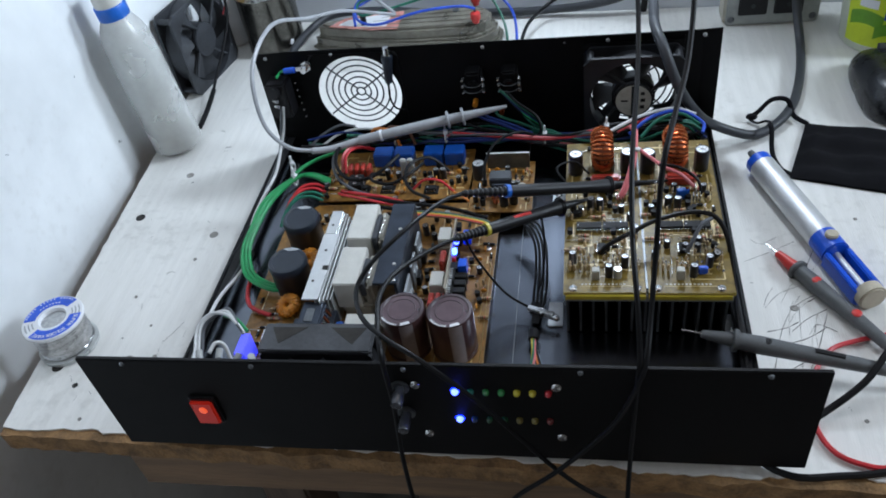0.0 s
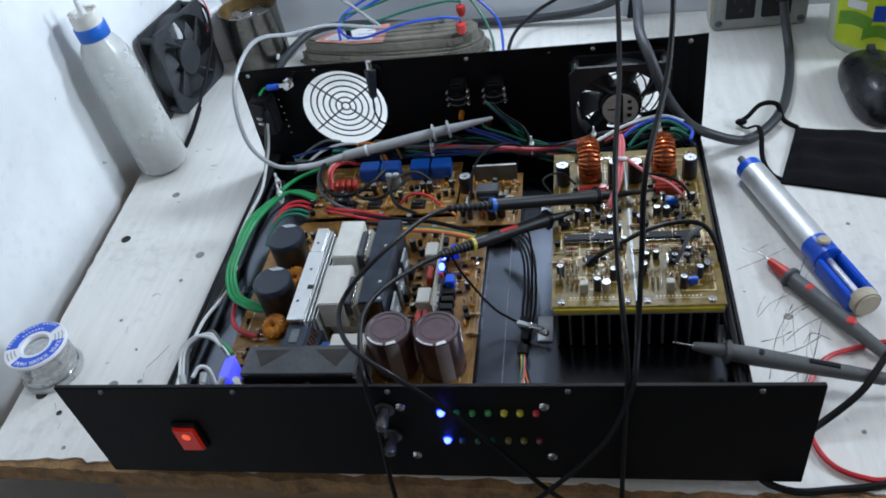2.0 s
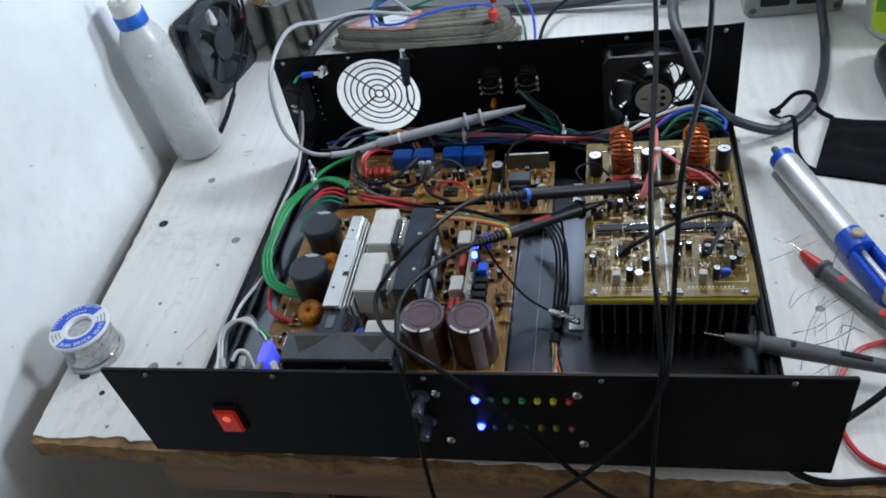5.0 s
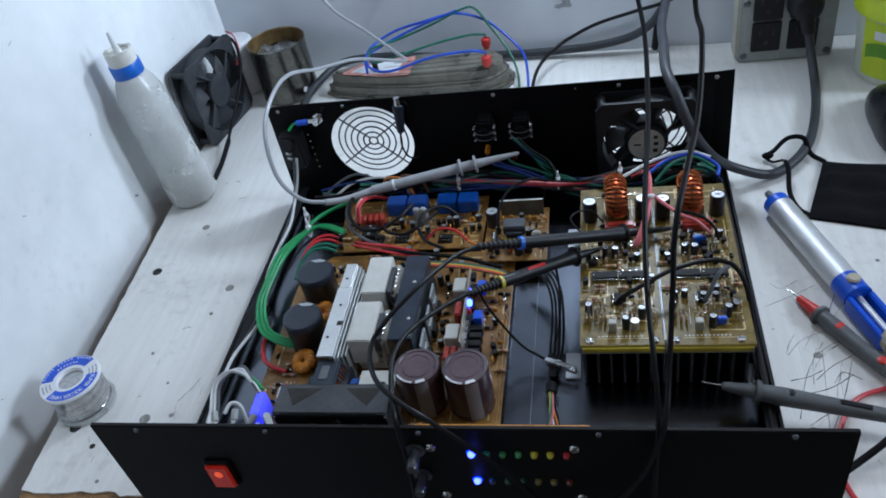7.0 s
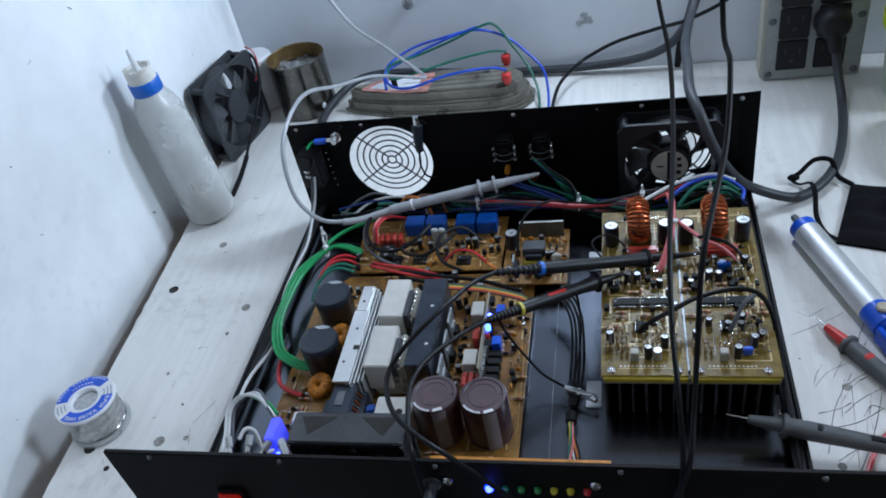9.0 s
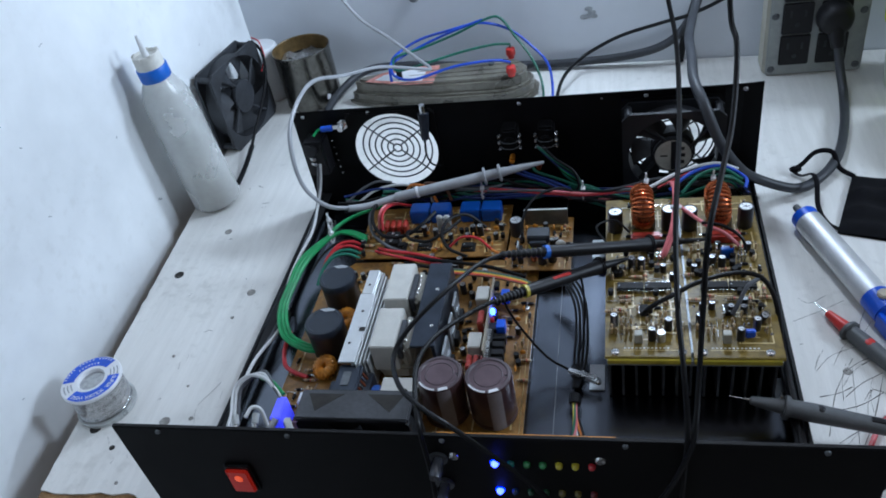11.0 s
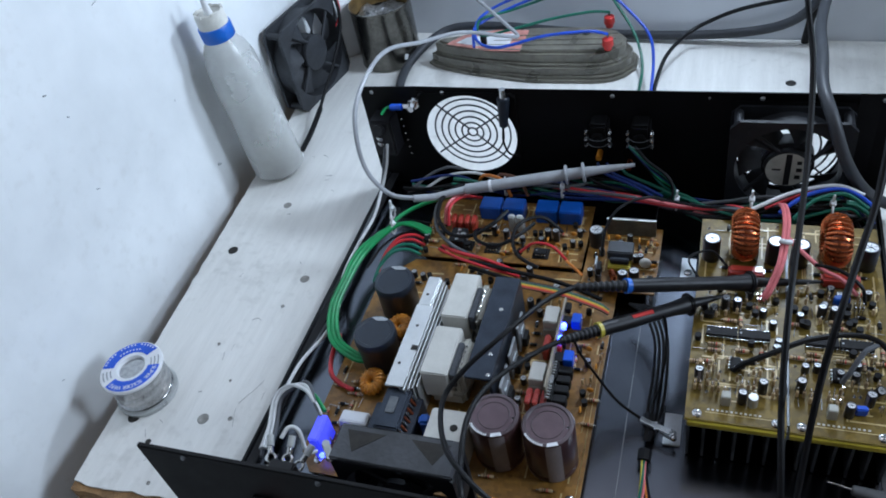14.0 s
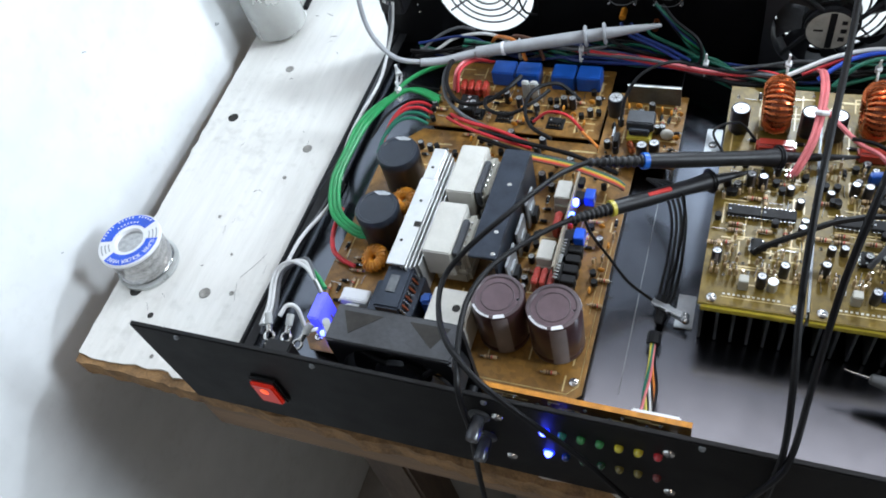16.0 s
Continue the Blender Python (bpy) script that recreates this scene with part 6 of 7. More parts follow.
# two black probes resting on the boards
specs = [((0.170, 0.232, 0.062), (0.121, 0.222, 0.0655), (0.008, 0.163, 0.1085), "ring_blue", None),
         ((0.104, 0.212, 0.0600), (0.081, 0.196, 0.0655), (0.003, 0.131, 0.0900), "tape_yellow", "red_plastic")]
cables = [[(0.008, 0.163, 0.1085), (-0.006, 0.142, 0.117), (-0.026, 0.103, 0.124), (-0.045, 0.076, 0.119), (-0.053, 0.056, 0.113), (-0.042, 0.026, 0.119), (-0.023, 0.006, 0.122), (0.003, -0.0075, 0.115), (0.040, -0.0105, 0.071), (0.083, -0.020, 0.018), (0.115, -0.028, -0.002), (0.144, -0.025, -0.022), (0.149, -0.027, -0.028), (0.142, -0.030, -0.026), (0.108, -0.031, -0.011), (0.076, -0.032, -0.009), (0.040, -0.035, -0.049), (0.006, -0.040, -0.090), (-0.02, -0.030, -0.20), (0.02, 0.02, -0.36), (0.045, 0.06, -0.25), (0.040, 0.020, -0.095), (0.044, -0.018, -0.035), (0.056, -0.025, -0.004), (0.083, -0.0205, 0.021), (0.116, -0.013, 0.060), (0.131, -0.010, 0.098), (0.1365, -0.001, 0.113), (0.140, 0.023, 0.130), (0.143, 0.047, 0.170), (0.144, 0.051, 0.215), (0.152, 0.080, 0.231), (0.161, 0.114, 0.246), (0.166, 0.153, 0.272), (0.163, 0.179, 0.302), (0.16, 0.21, 0.5)],
          [(0.003, 0.131, 0.0900), (-0.010, 0.113, 0.097), (-0.028, 0.080, 0.108), (-0.034, 0.050, 0.116), (-0.030, 0.020, 0.120), (-0.023, -0.006, 0.116), (-0.022, -0.0105, 0.073), (-0.024, -0.016, 0.019), (-0.019, -0.030, -0.035), (-0.014, -0.038, -0.12), (0.00, -0.030, -0.30), (0.10, 0.030, -0.36), (0.155, 0.050, -0.20), (0.150, 0.015, -0.085), (0.138, -0.018, -0.036), (0.131, -0.029, -0.024), (0.1275, -0.028, -0.012), (0.129, -0.013, 0.022), (0.131, -0.0085, 0.086), (0.1325, -0.0015, 0.116), (0.131, 0.017, 0.145), (0.129, 0.049, 0.168), (0.130, 0.091, 0.194), (0.136, 0.163, 0.216), (0.137, 0.220, 0.243), (0.131, 0.256, 0.272), (0.12, 0.30, 0.35), (0.12, 0.36, 0.5)]]
for (tip, neck, tail, ring_m, mark), run in zip(specs, cables):
    p = thing("oscilloscope_probe", tip, "black oscilloscope probe with a coloured ring, resting on the circuit boards", "probe", "black oscilloscope probes")
    part("tip", Shape().cyl(neck, tip, 0.0040, "black_plastic", 0.0010, n=14), p)
    part("flange", Shape().cyl(along(neck, tail, 0.0), along(neck, tail, 0.022), 0.0085, "black_plastic", n=20, bevel=0.0012), p)
    part("body", probe_body([along(neck, tail, 0.022), along(neck, tail, 0.2), along(neck, tail, 0.45), along(neck, tail, 0.72)], [0.0062, 0.0050, 0.0048, 0.0052, 0.0048], "black_plastic"), p)
    part("band", Shape().cyl(along(neck, tail, 0.70), along(neck, tail, 0.725), 0.0054, ring_m, n=18), p, "coloured band")
    if mark:
        m0, m1 = along(neck, tail, 0.30), along(neck, tail, 0.46)
        part("mark", Shape().sweep([Vector(m0) + Vector((0, -0.001, 0.0036)), Vector(m1) + Vector((0, -0.001, 0.0036))], 0.0021, mark, 8), p, "red inset mark")
    n = 37
    s = Shape()
    s.sweep([along(neck, tail, 0.72 + 0.28 * k / (n - 1)) for k in range(n)], 1.0, "black_plastic", 12, taper=[(0.0043 if k % 4 in (1, 2) else 0.0032) * (1 - 0.32 * k / n) for k in range(n)])
    part("strain_relief", s, p, "ribbed strain relief")
    part("cable", Shape().cable(run, 0.0017, "cable_black", 8), p, "black probe cable")
p = [o for o in bpy.data.objects if o.name.startswith("oscilloscope_probe")][-1]
part("ground_lead", Shape().cable([(0.060, 0.176, 0.074), (0.066, 0.176, 0.070), (0.068, 0.165, 0.050), (0.066, 0.150, 0.030), (0.062, 0.140, 0.022)], 0.0010, "cable_black", 6), p)
part("ground_lead", Shape().cable([(0.088, 0.206, 0.078), (0.078, 0.218, 0.088), (0.092, 0.232, 0.084), (0.104, 0.228, 0.074)], 0.0009, "cable_black", 6), p)
part("ground_lead", Shape().cable([(0.009, 0.140, 0.086), (0.014, 0.138, 0.070), (0.023, 0.140, 0.046), (0.038, 0.133, 0.028), (0.055, 0.1265, 0.020)], 0.0010, "cable_black", 6), p, "thin black ground lead")
s = Shape().box((0.054, 0.1195, 0.0165), (0.079, 0.1235, 0.0195), "aluminium_dull", 0.0006, pose(0, 0, 0, 0, 4, -24))
s.box((0.054, 0.1195, 0.0200), (0.077, 0.1235, 0.0225), "chrome", 0.0006, pose(0, 0, 0, 0, -5, -24))
s.cyl((0.066, 0.1185, 0.0195), (0.066, 0.1245, 0.0195), 0.0022, "chrome", n=12)
s.ball((0.078, 0.1155, 0.0185), 0.0024, "chrome")
part("crocodile_clip", s, p, "small bare crocodile clip")

# ---- things on the bench ----
# roll of solder
SX, SY = -0.3478, 0.0970
roll = thing("solder_spool", (SX, SY, 0), "white solder spool with a blue printed label, standing on the bench", "solder spool")
s = Shape().lathe([(0.0255, 0.0), (0.0258, 0.002), (0.0260, 0.0035), (0.0225, 0.0040)], "clear_grey", at(SX, SY, 0.0002), 48)
s.lathe([(0.0225, 0.0002), (0.0255, 0.0)], "clear_grey", at(SX, SY, 0.0002), 48)
part("lower_flange", s, roll)
s = Shape()
s.sweep([(SX + (0.0223 + 0.0004 * math.sin(k * 0.37)) * math.cos(k * 0.2), SY + (0.0223 + 0.0004 * math.sin(k * 0.37)) * math.sin(k * 0.2), 0.0050 + 0.0350 * k / 640 * 0.74) for k in range(640)], 0.0010, "solder_wire", 6)
s.cyl((SX, SY, 0.0043), (SX, SY, 0.0322), 0.0222, "solder_wire", n=40)
part("solder_wire", s, roll, "bright wound solder wire")
s = Shape().lathe([(0.0120, 0.0322), (0.0258, 0.0322), (0.0262, 0.0332), (0.0262, 0.0346), (0.0254, 0.0354), (0.0120, 0.0354), (0.0112, 0.0344), (0.0108, 0.010), (0, 0.010)], "label_white", at(SX, SY, 0.0), 48)
part("upper_flange", s, roll, "white flange with a hollow core")


def sector(s, r0, r1, a0, a1, z, m, dz=0.0003, n=10):
    pts = [(SX + r1 * math.cos(a0 + (a1 - a0) * k / n), SY + r1 * math.sin(a0 + (a1 - a0) * k / n)) for k in range(n + 1)]
    pts += [(SX + r0 * math.cos(a1 + (a0 - a1) * k / n), SY + r0 * math.sin(a1 + (a0 - a1) * k / n)) for k in range(n + 1)]
    s.plate(pts, z, z + dz, m)


s = Shape()
sector(s, 0.0150, 0.0248, radians(60), radians(195), 0.0355, "label_blue")
sector(s, 0.0150, 0.0248, radians(245), radians(375), 0.0355, "label_blue")
for k in range(17):
    if k % 6 != 5:
        a = radians(67 + 7.4 * k)
        sector(s, 0.0222, 0.0238, a, a + 0.055, 0.0358, "label_white", 0.0001, 2)
for k in range(7):
    a = radians(95 + 9 * k)
    sector(s, 0.0170, 0.0184, a, a + 0.07, 0.0358, "label_white", 0.0001, 2)
for c in (220, 30):
    for k in range(3):
        sector(s, 0.0165 + 0.0030 * k, 0.0175 + 0.0030 * k, radians(c - 14), radians(c + 12), 0.0355, "smudge", 0.0002, 4)
part("label", s, roll, "blue ring label with white print")
text = "SUPER SOLDER WIRE"
for k, ch in enumerate(text):
    if ch == " ":
        continue
    cu = bpy.data.curves.new("letter", "FONT")
    cu.body, cu.size, cu.align_x, cu.extrude = ch, 0.0052, "CENTER", 0.00005
    tmp = bpy.data.objects.new("letter", cu)
    scene.collection.objects.link(tmp)
    bpy.context.view_layer.update()
    me = bpy.data.meshes.new_from_object(tmp.evaluated_get(bpy.context.evaluated_depsgraph_get()))
    bpy.data.objects.remove(tmp)
    me.materials.clear()
    me.materials.append(M["label_white"])
    a = radians(368 - 7.2 * k)
    put("letter", me, roll, at(SX + 0.0196 * math.cos(a), SY + 0.0196 * math.sin(a), 0.03590, math.degrees(a) - 90))

# squeeze bottle
BX, BY = -0.3620, 0.3980
LEAN_BOTTLE = Matrix.Translation((BX, BY, 0.0009)) @ pose(0, 0, 0, 1.0, -3.2, 0) @ Matrix.Translation((-BX, -BY, 0))
bot = thing("squeeze_bottle", (BX, BY, 0), "milky plastic squeeze bottle with a blue collar leaning beside the wall", "bottle")
s = Shape().lathe([(0, 0.001), (0.024, 0.0004), (0.0275, 0.004), (0.0278, 0.012), (0.0268, 0.06), (0.0262, 0.122), (0.0252, 0.138), (0.0215, 0.151), (0.0158, 0.161), (0.0152, 0.166), (0.0142, 0.166), (0.0146, 0.161), (0.0203, 0.150), (0.0240, 0.137), (0.0250, 0.122), (0.0256, 0.06), (0.0266, 0.012), (0.0262, 0.005), (0.0225, 0.0020), (0, 0.0024)], "bottle_milk", LEAN_BOTTLE @ at(BX, BY, 0), 44)
part("body", s, bot)
s = Shape().lathe([(0, 0.0030), (0.0215, 0.0032), (0.0250, 0.0065), (0.0252, 0.0300), (0.0245, 0.0335), (0, 0.0320)], "residue", LEAN_BOTTLE @ at(BX, BY, 0), 36)
part("residue", s, bot, "yellowish liquid in the bottom")
s = Shape().lathe([(0.0158, 0.1620), (0.0163, 0.1630), (0.0163, 0.1750), (0.0157, 0.1758), (0.0145, 0.1758)], "ring_blue", LEAN_BOTTLE @ at(BX, BY, 0), 32)
part("collar", s, bot, "blue screw collar")
s = Shape().lathe([(0.0148, 0.1755), (0.0145, 0.1870), (0.0136, 0.1895), (0.0124, 0.1895), (0.0118, 0.1870), (0, 0.1865)], "bottle_cap", LEAN_BOTTLE @ at(BX, BY, 0), 28)
for k in range(5):
    a = 0.5 + k * 1.25
    s.sweep([LEAN_BOTTLE @ Vector((BX + 0.0134 * math.cos(b), BY + 0.0134 * math.sin(b), 0.1892)) for b in (a, a + 0.25, a + 0.5)], 0.0016, "bottle_cap", 6)
part("cap", s, bot, "dull white cap with a notched rim")
s = Shape().lathe([(0.0040, 0.1868), (0.0034, 0.192), (0.0024, 0.202), (0.0016, 0.209), (0, 0.2092)], "nylon_white", LEAN_BOTTLE @ at(BX, BY, 0), 16)
part("nozzle", s, bot, "white pointed nozzle")

# loose case fan on edge against the wall
turn = math.degrees(math.atan2(0.107, 0.020))
fxm = Matrix.Translation((-0.3765, 0.549, 0.0535)) @ Matrix.Rotation(radians(turn - 90), 4, "Z") @ Matrix.Rotation(radians(90), 4, "Y") @ Matrix.Rotation(radians(90), 4, "Z")
lf = thing("case_fan", (-0.372, 0.557, 0), "dusty black computer fan standing on edge against the wall", "fan")
part("frame", fan_frame(0.106, 0.025, 0.0505, "dusty_plastic"), lf, mx=fxm)
add_rotor(lf, 0.0492, 0.025, "dusty_plastic", 0.021, fxm)
part("strut", fan_struts(0.0505, 0.025, "dusty_plastic", 0.021), lf, mx=fxm)
s = Shape().cable([(-0.362, 0.604, 0.100), (-0.350, 0.598, 0.088), (-0.346, 0.582, 0.063), (-0.346, 0.548, 0.042), (-0.349, 0.510, 0.022), (-0.347, 0.470, 0.010), (-0.3455, 0.430, 0.005)], 0.0019, "cable_black")
part("cable", s, lf, "black sleeved fan cable")
part("cable", Shape().cable([(-0.3615, 0.606, 0.104), (-0.352, 0.604, 0.098), (-0.348, 0.597, 0.080), (-0.352, 0.585, 0.066)], 0.0009, "wire_red"), lf, "thin red wire")
part("sleeve", Shape().cable([(-0.3480, 0.490, 0.0145), (-0.3465, 0.455, 0.0075), (-0.3455, 0.424, 0.0048)], 0.0030, "cable_black"), lf)
part("plug", Shape().box((-0.3500, 0.4085, 0.0004), (-0.3415, 0.4190, 0.0060), "nylon_white", 0.0008, pose(0, 0, 0, 0, 0, 14)), lf, "white plug")

# tin of solder dross
TX, TY = -0.3075, 0.6240
tin = thing("tin_can", (TX, TY, 0), "tarnished steel tin holding solder dross", "tin can")
s = Shape().lathe([(0.0360, 0.0004), (0.0378, 0.002), (0.0373, 0.004), (0.0373, 0.073), (0.0384, 0.0750), (0.0384, 0.0768), (0.0376, 0.0775)], "tin_metal", at(TX, TY, 0), 48)
part("can", s, tin)
s = Shape().lathe([(0.0376, 0.0775), (0.0366, 0.0763), (0.0364, 0.058)], "tin_inside", at(TX, TY, 0), 48)
part("lining", s, tin, "stained brown inside")
s = Shape()
nr = 14
verts = {}
for i in range(nr + 1):
    for k in range(28):
        r = 0.0363 * i / nr
        a = 2 * math.pi * k / 28
        x, y = TX + r * math.cos(a), TY + r * math.sin(a)
        verts[i, k] = s.bm.verts.new((x, y, 0.058 + 0.007 * noise.noise((x * 60, y * 60, 1)) + 0.004 * noise.noise((x * 260, y * 260, 2)) + 0.006 * (1 - i / nr)))
for i in range(nr):
    for k in range(28):
        j = (k + 1) % 28
        s.bm.faces.new((verts[i, k], verts[i + 1, k], verts[i + 1, j], verts[i, j]) if i else (verts[0, k], verts[1, k], verts[1, j]))
s._paint("dross")
part("dross", s, tin, "glittering grey solder scraps")
part("seam_mark", Shape().box((TX + 0.0285, TY - 0.0250, 0.012), (TX + 0.0330, TY - 0.0240, 0.019), "label_white", 0.0003, pose(0, 0, 0, 0, 20, 40)), tin, "small scrap of label")
s = Shape().lathe([(0, 0.0004), (0.021, 0.0006), (0.0235, 0.004), (0.0240, 0.064), (0.0235, 0.072), (0.021, 0.075), (0, 0.0752)], "label_white", at(-0.3740, 0.6430, 0), 32)
solid("plastic_jar", s, "plain white plastic jar between the fan and the tin", "jar")

# iron-shaped clear case with terminals
case = thing("plastic_case", (-0.12, 0.60, 0), "smoky clear plastic case shaped like a flat iron, with red terminals", "plastic case")


def iron_outline(x0, x1, y, half, n=22):
    up, dn = [], []
    for k in range(n + 1):
        t = k / n
        x = x0 + (x1 - x0) * t
        h = half * min(1.0, (t * 1.9) ** 0.62) if t < 0.82 else half * math.sqrt(max(0.0, 1 - ((t - 0.82) / 0.18) ** 2 * 0.92))
        up.append((x, y + h))
        dn.append((x, y - h * 0.95))
    return dn + up[::-1][:-1]


IT = pose(0, 0, 0, 0, 0, 5)
for z0, z1, g, m in ((0.0005, 0.007, 0.0, "case_plastic"), (0.0072, 0.019, -0.006, "case_plastic"), (0.0192, 0.0330, -0.013, "case_plastic")):
    s = Shape().plate(iron_outline(-0.252 - g, -0.002 + g, 0.6080, 0.0420 + g), z0, z1, m, 0.003)
    part("shell", s, case)
for k in range(4):
    s = Shape().cable([(-0.185 + 0.01 * k, 0.587 + 0.009 * k, 0.0333), (-0.10, 0.585 + 0.011 * k, 0.0335), (-0.025, 0.586 + 0.0115 * k, 0.0333)], 0.0010, "case_plastic", 6)
    part("rib", s, case)
s = Shape().plate([(-0.222, 0.598), (-0.168, 0.583), (-0.130, 0.582), (-0.128, 0.628), (-0.165, 0.630), (-0.205, 0.618)], 0.0332, 0.0336, "label_salmon")
s.plate([(-0.210, 0.600), (-0.168, 0.590), (-0.145, 0.590), (-0.144, 0.620), (-0.165, 0.621), (-0.200, 0.612)], 0.0337, 0.0339, "label_white")
s.box((-0.178, 0.595, 0.0339), (-0.172, 0.600, 0.0472), "chip_black")
part("label", s, case, "torn salmon and white paper label")
for x, y, z in ((-0.0360, 0.6340, 0.0332), (-0.0310, 0.5860, 0.0332)):
    s = Shape().cyl((x, y, z), (x, y, z + 0.004), 0.0042, "red_plastic", n=16, bevel=0.0006)
    s.lathe([(0.0052, 0.004), (0.0062, 0.006), (0.0058, 0.013), (0.003, 0.0145), (0, 0.0146)], "red_plastic", at(x, y, z), 16)
    s.cyl((x, y, z + 0.0145), (x, y, z + 0.019), 0.0012, "steel_dark", n=8)
    part("terminal", s, case, "red screw terminal")
part("foot", Shape().cyl((-0.06, 0.62, 0.0336), (-0.06, 0.62, 0.0356), 0.004, "steel_dark", n=14), case)
s = Shape().cable([(-0.0310, 0.5860, 0.052), (-0.050, 0.578, 0.060), (-0.095, 0.566, 0.062), (-0.145, 0.556, 0.054), (-0.172, 0.566, 0.056), (-0.182, 0.600, 0.058), (-0.176, 0.630, 0.057), (-0.150, 0.640, 0.066), (-0.115, 0.640, 0.074), (-0.070, 0.640, 0.081), (-0.035, 0.640, 0.069), (-0.010, 0.632, 0.050), (0.010, 0.615, 0.034), (0.019, 0.570, 0.030), (0.021, 0.520, 0.018), (0.020, 0.48, 0.006)], 0.0017, "wire_blue")
part("wire", s, case, "blue lead")
s = Shape().cable([(-0.175, 0.560, 0.052), (-0.182, 0.590, 0.057), (-0.174, 0.615, 0.055), (-0.142, 0.630, 0.064), (-0.106, 0.636, 0.075), (-0.068, 0.641, 0.0845)], 0.0017, "wire_blue")
part("wire", s, case, "blue lead")
s = Shape().cable([(-0.0360, 0.634, 0.052), (-0.055, 0.620, 0.060), (-0.095, 0.606, 0.060), (-0.140, 0.590, 0.056), (-0.172, 0.582, 0.054), (-0.178, 0.606, 0.060), (-0.145, 0.628, 0.060), (-0.100, 0.636, 0.072), (-0.060, 0.641, 0.086), (-0.044, 0.640, 0.084), (-0.028, 0.634, 0.062), (-0.008, 0.618, 0.038), (0.004, 0.596, 0.016), (0.006, 0.560, 0.004), (0.002, 0.50, 0.002)], 0.0016, "wire_dark_green")
part("wire", s, case, "green lead")

# cords along the back wall
s = Shape().cable([(-0.255, 0.500, 0.008), (-0.272, 0.560, 0.008), (-0.268, 0.610, 0.012), (-0.238, 0.655, 0.020), (-0.180, 0.663, 0.020), (-0.100, 0.664, 0.012), (-0.010, 0.660, 0.008), (0.055, 0.655, 0.010), (0.110, 0.650, 0.016), (0.150, 0.646, 0.028), (0.175, 0.645, 0.050), (0.192, 0.643, 0.095), (0.205, 0.64, 0.2)], 0.0052, "cord_grey", 10)
solid("power_cord", s, "flat dark grey cord lying along the foot of the back wall", "cord")
s = Shape().cable([(0.172, 0.6490, 0.004), (0.176, 0.6470, 0.040), (0.188, 0.644, 0.092), (0.196, 0.640, 0.16), (0.200, 0.638, 0.26)], 0.0042, "cable_black", 10)
solid("power_cord", s, "black cord running up the back wall", "cord")
s = Shape().cable([(0.024, 0.470, 0.0025), (0.022, 0.520, 0.010), (0.030, 0.575, 0.028), (0.050, 0.630, 0.026), (0.075, 0.642, 0.036), (0.105, 0.640, 0.050), (0.150, 0.630, 0.066), (0.185, 0.615, 0.082), (0.230, 0.600, 0.115), (0.28, 0.58, 0.19)], 0.0022, "cable_black", 8)
solid("thin_cable", s, "thin black cable rising along the back wall", "cable")

# socket box with plugged mains lead
box = thing("socket_box", (0.32, 0.63, 0), "grey metal socket box with six black outlets on the bench", "power outlet")
part("body", Shape().box((0.2620, 0.6080, 0.0004), (0.3700, 0.6400, 0.1400), "outlet_side", 0.002), box)
FP = part("face_plate", Shape().box((0.2650, 0.6020, 0.0006), (0.3675, 0.6078, 0.1380), "outlet_frame", 0.0015), box, "brushed grey face plate")
for cx in (0.2935, 0.3330):
    for k in range(3):
        z0 = 0.0145 + 0.0385 * k
        s = Shape().box((cx - 0.0160, 0.5985, z0), (cx + 0.0160, 0.6018, z0 + 0.0365), "black_plastic", 0.0012)
        o = part("outlet", s, box, "black socket outlet")
        for sx in (-1, 1):
            part("slot", Shape().box((cx + sx * 0.0075 - 0.0012, 0.5980, z0 + 0.020), (cx + sx * 0.0075 + 0.0012, 0.5984, z0 + 0.028), "dusty_plastic"), o)
        part("slot", Shape().cyl((cx, 0.5984, z0 + 0.0115), (cx, 0.5978, z0 + 0.0115), 0.0026, "dusty_plastic", n=12), o)
for x, z in ((0.2705, 0.0085), (0.3615, 0.0085), (0.2705, 0.0740), (0.3615, 0.0740), (0.2705, 0.131), (0.3615, 0.131)):
    put("screw", shared("socket_screw", lambda: screw(0.0042, "steel_dark")), box, at(x, 0.6019, z) @ FRONT)
cord = thing("mains_lead", (0.30, 0.45, 0), "thick grey mains lead with a round black plug on the bench", "power cord")
s = Shape().lathe([(0, 0.024), (0.011, 0.024), (0.0155, 0.021), (0.0185, 0.013), (0.0195, 0.004), (0.0185, 0.0)], "black_plastic", at(0.3300, 0.5980, 0.0735) @ FRONT, 28)
s.cyl((0.3300, 0.583, 0.068), (0.3325, 0.572, 0.046), 0.0092, "black_plastic", 0.0070, n=18, bevel=0.001)
part("plug", s, cord, "round black rubber plug")
s = Shape().cable([(0.3325, 0.574, 0.050), (0.3345, 0.562, 0.030), (0.3350, 0.530, 0.0095), (0.3250, 0.475, 0.0075), (0.3080, 0.420, 0.0075), (0.2850, 0.385, 0.0070), (0.2600, 0.369, 0.0075), (0.2210, 0.362, 0.0270), (0.2000, 0.345, 0.0560), (0.1830, 0.3385, 0.0880), (0.1710, 0.3500, 0.1170), (0.1640, 0.3780, 0.1265), (0.1660, 0.430, 0.1220), (0.1690, 0.500, 0.1080), (0.1760, 0.555, 0.1020), (0.1870, 0.600, 0.1250), (0.20, 0.62, 0.24)], 0.0048, "cord_grey", 12)
part("cable", s, cord)

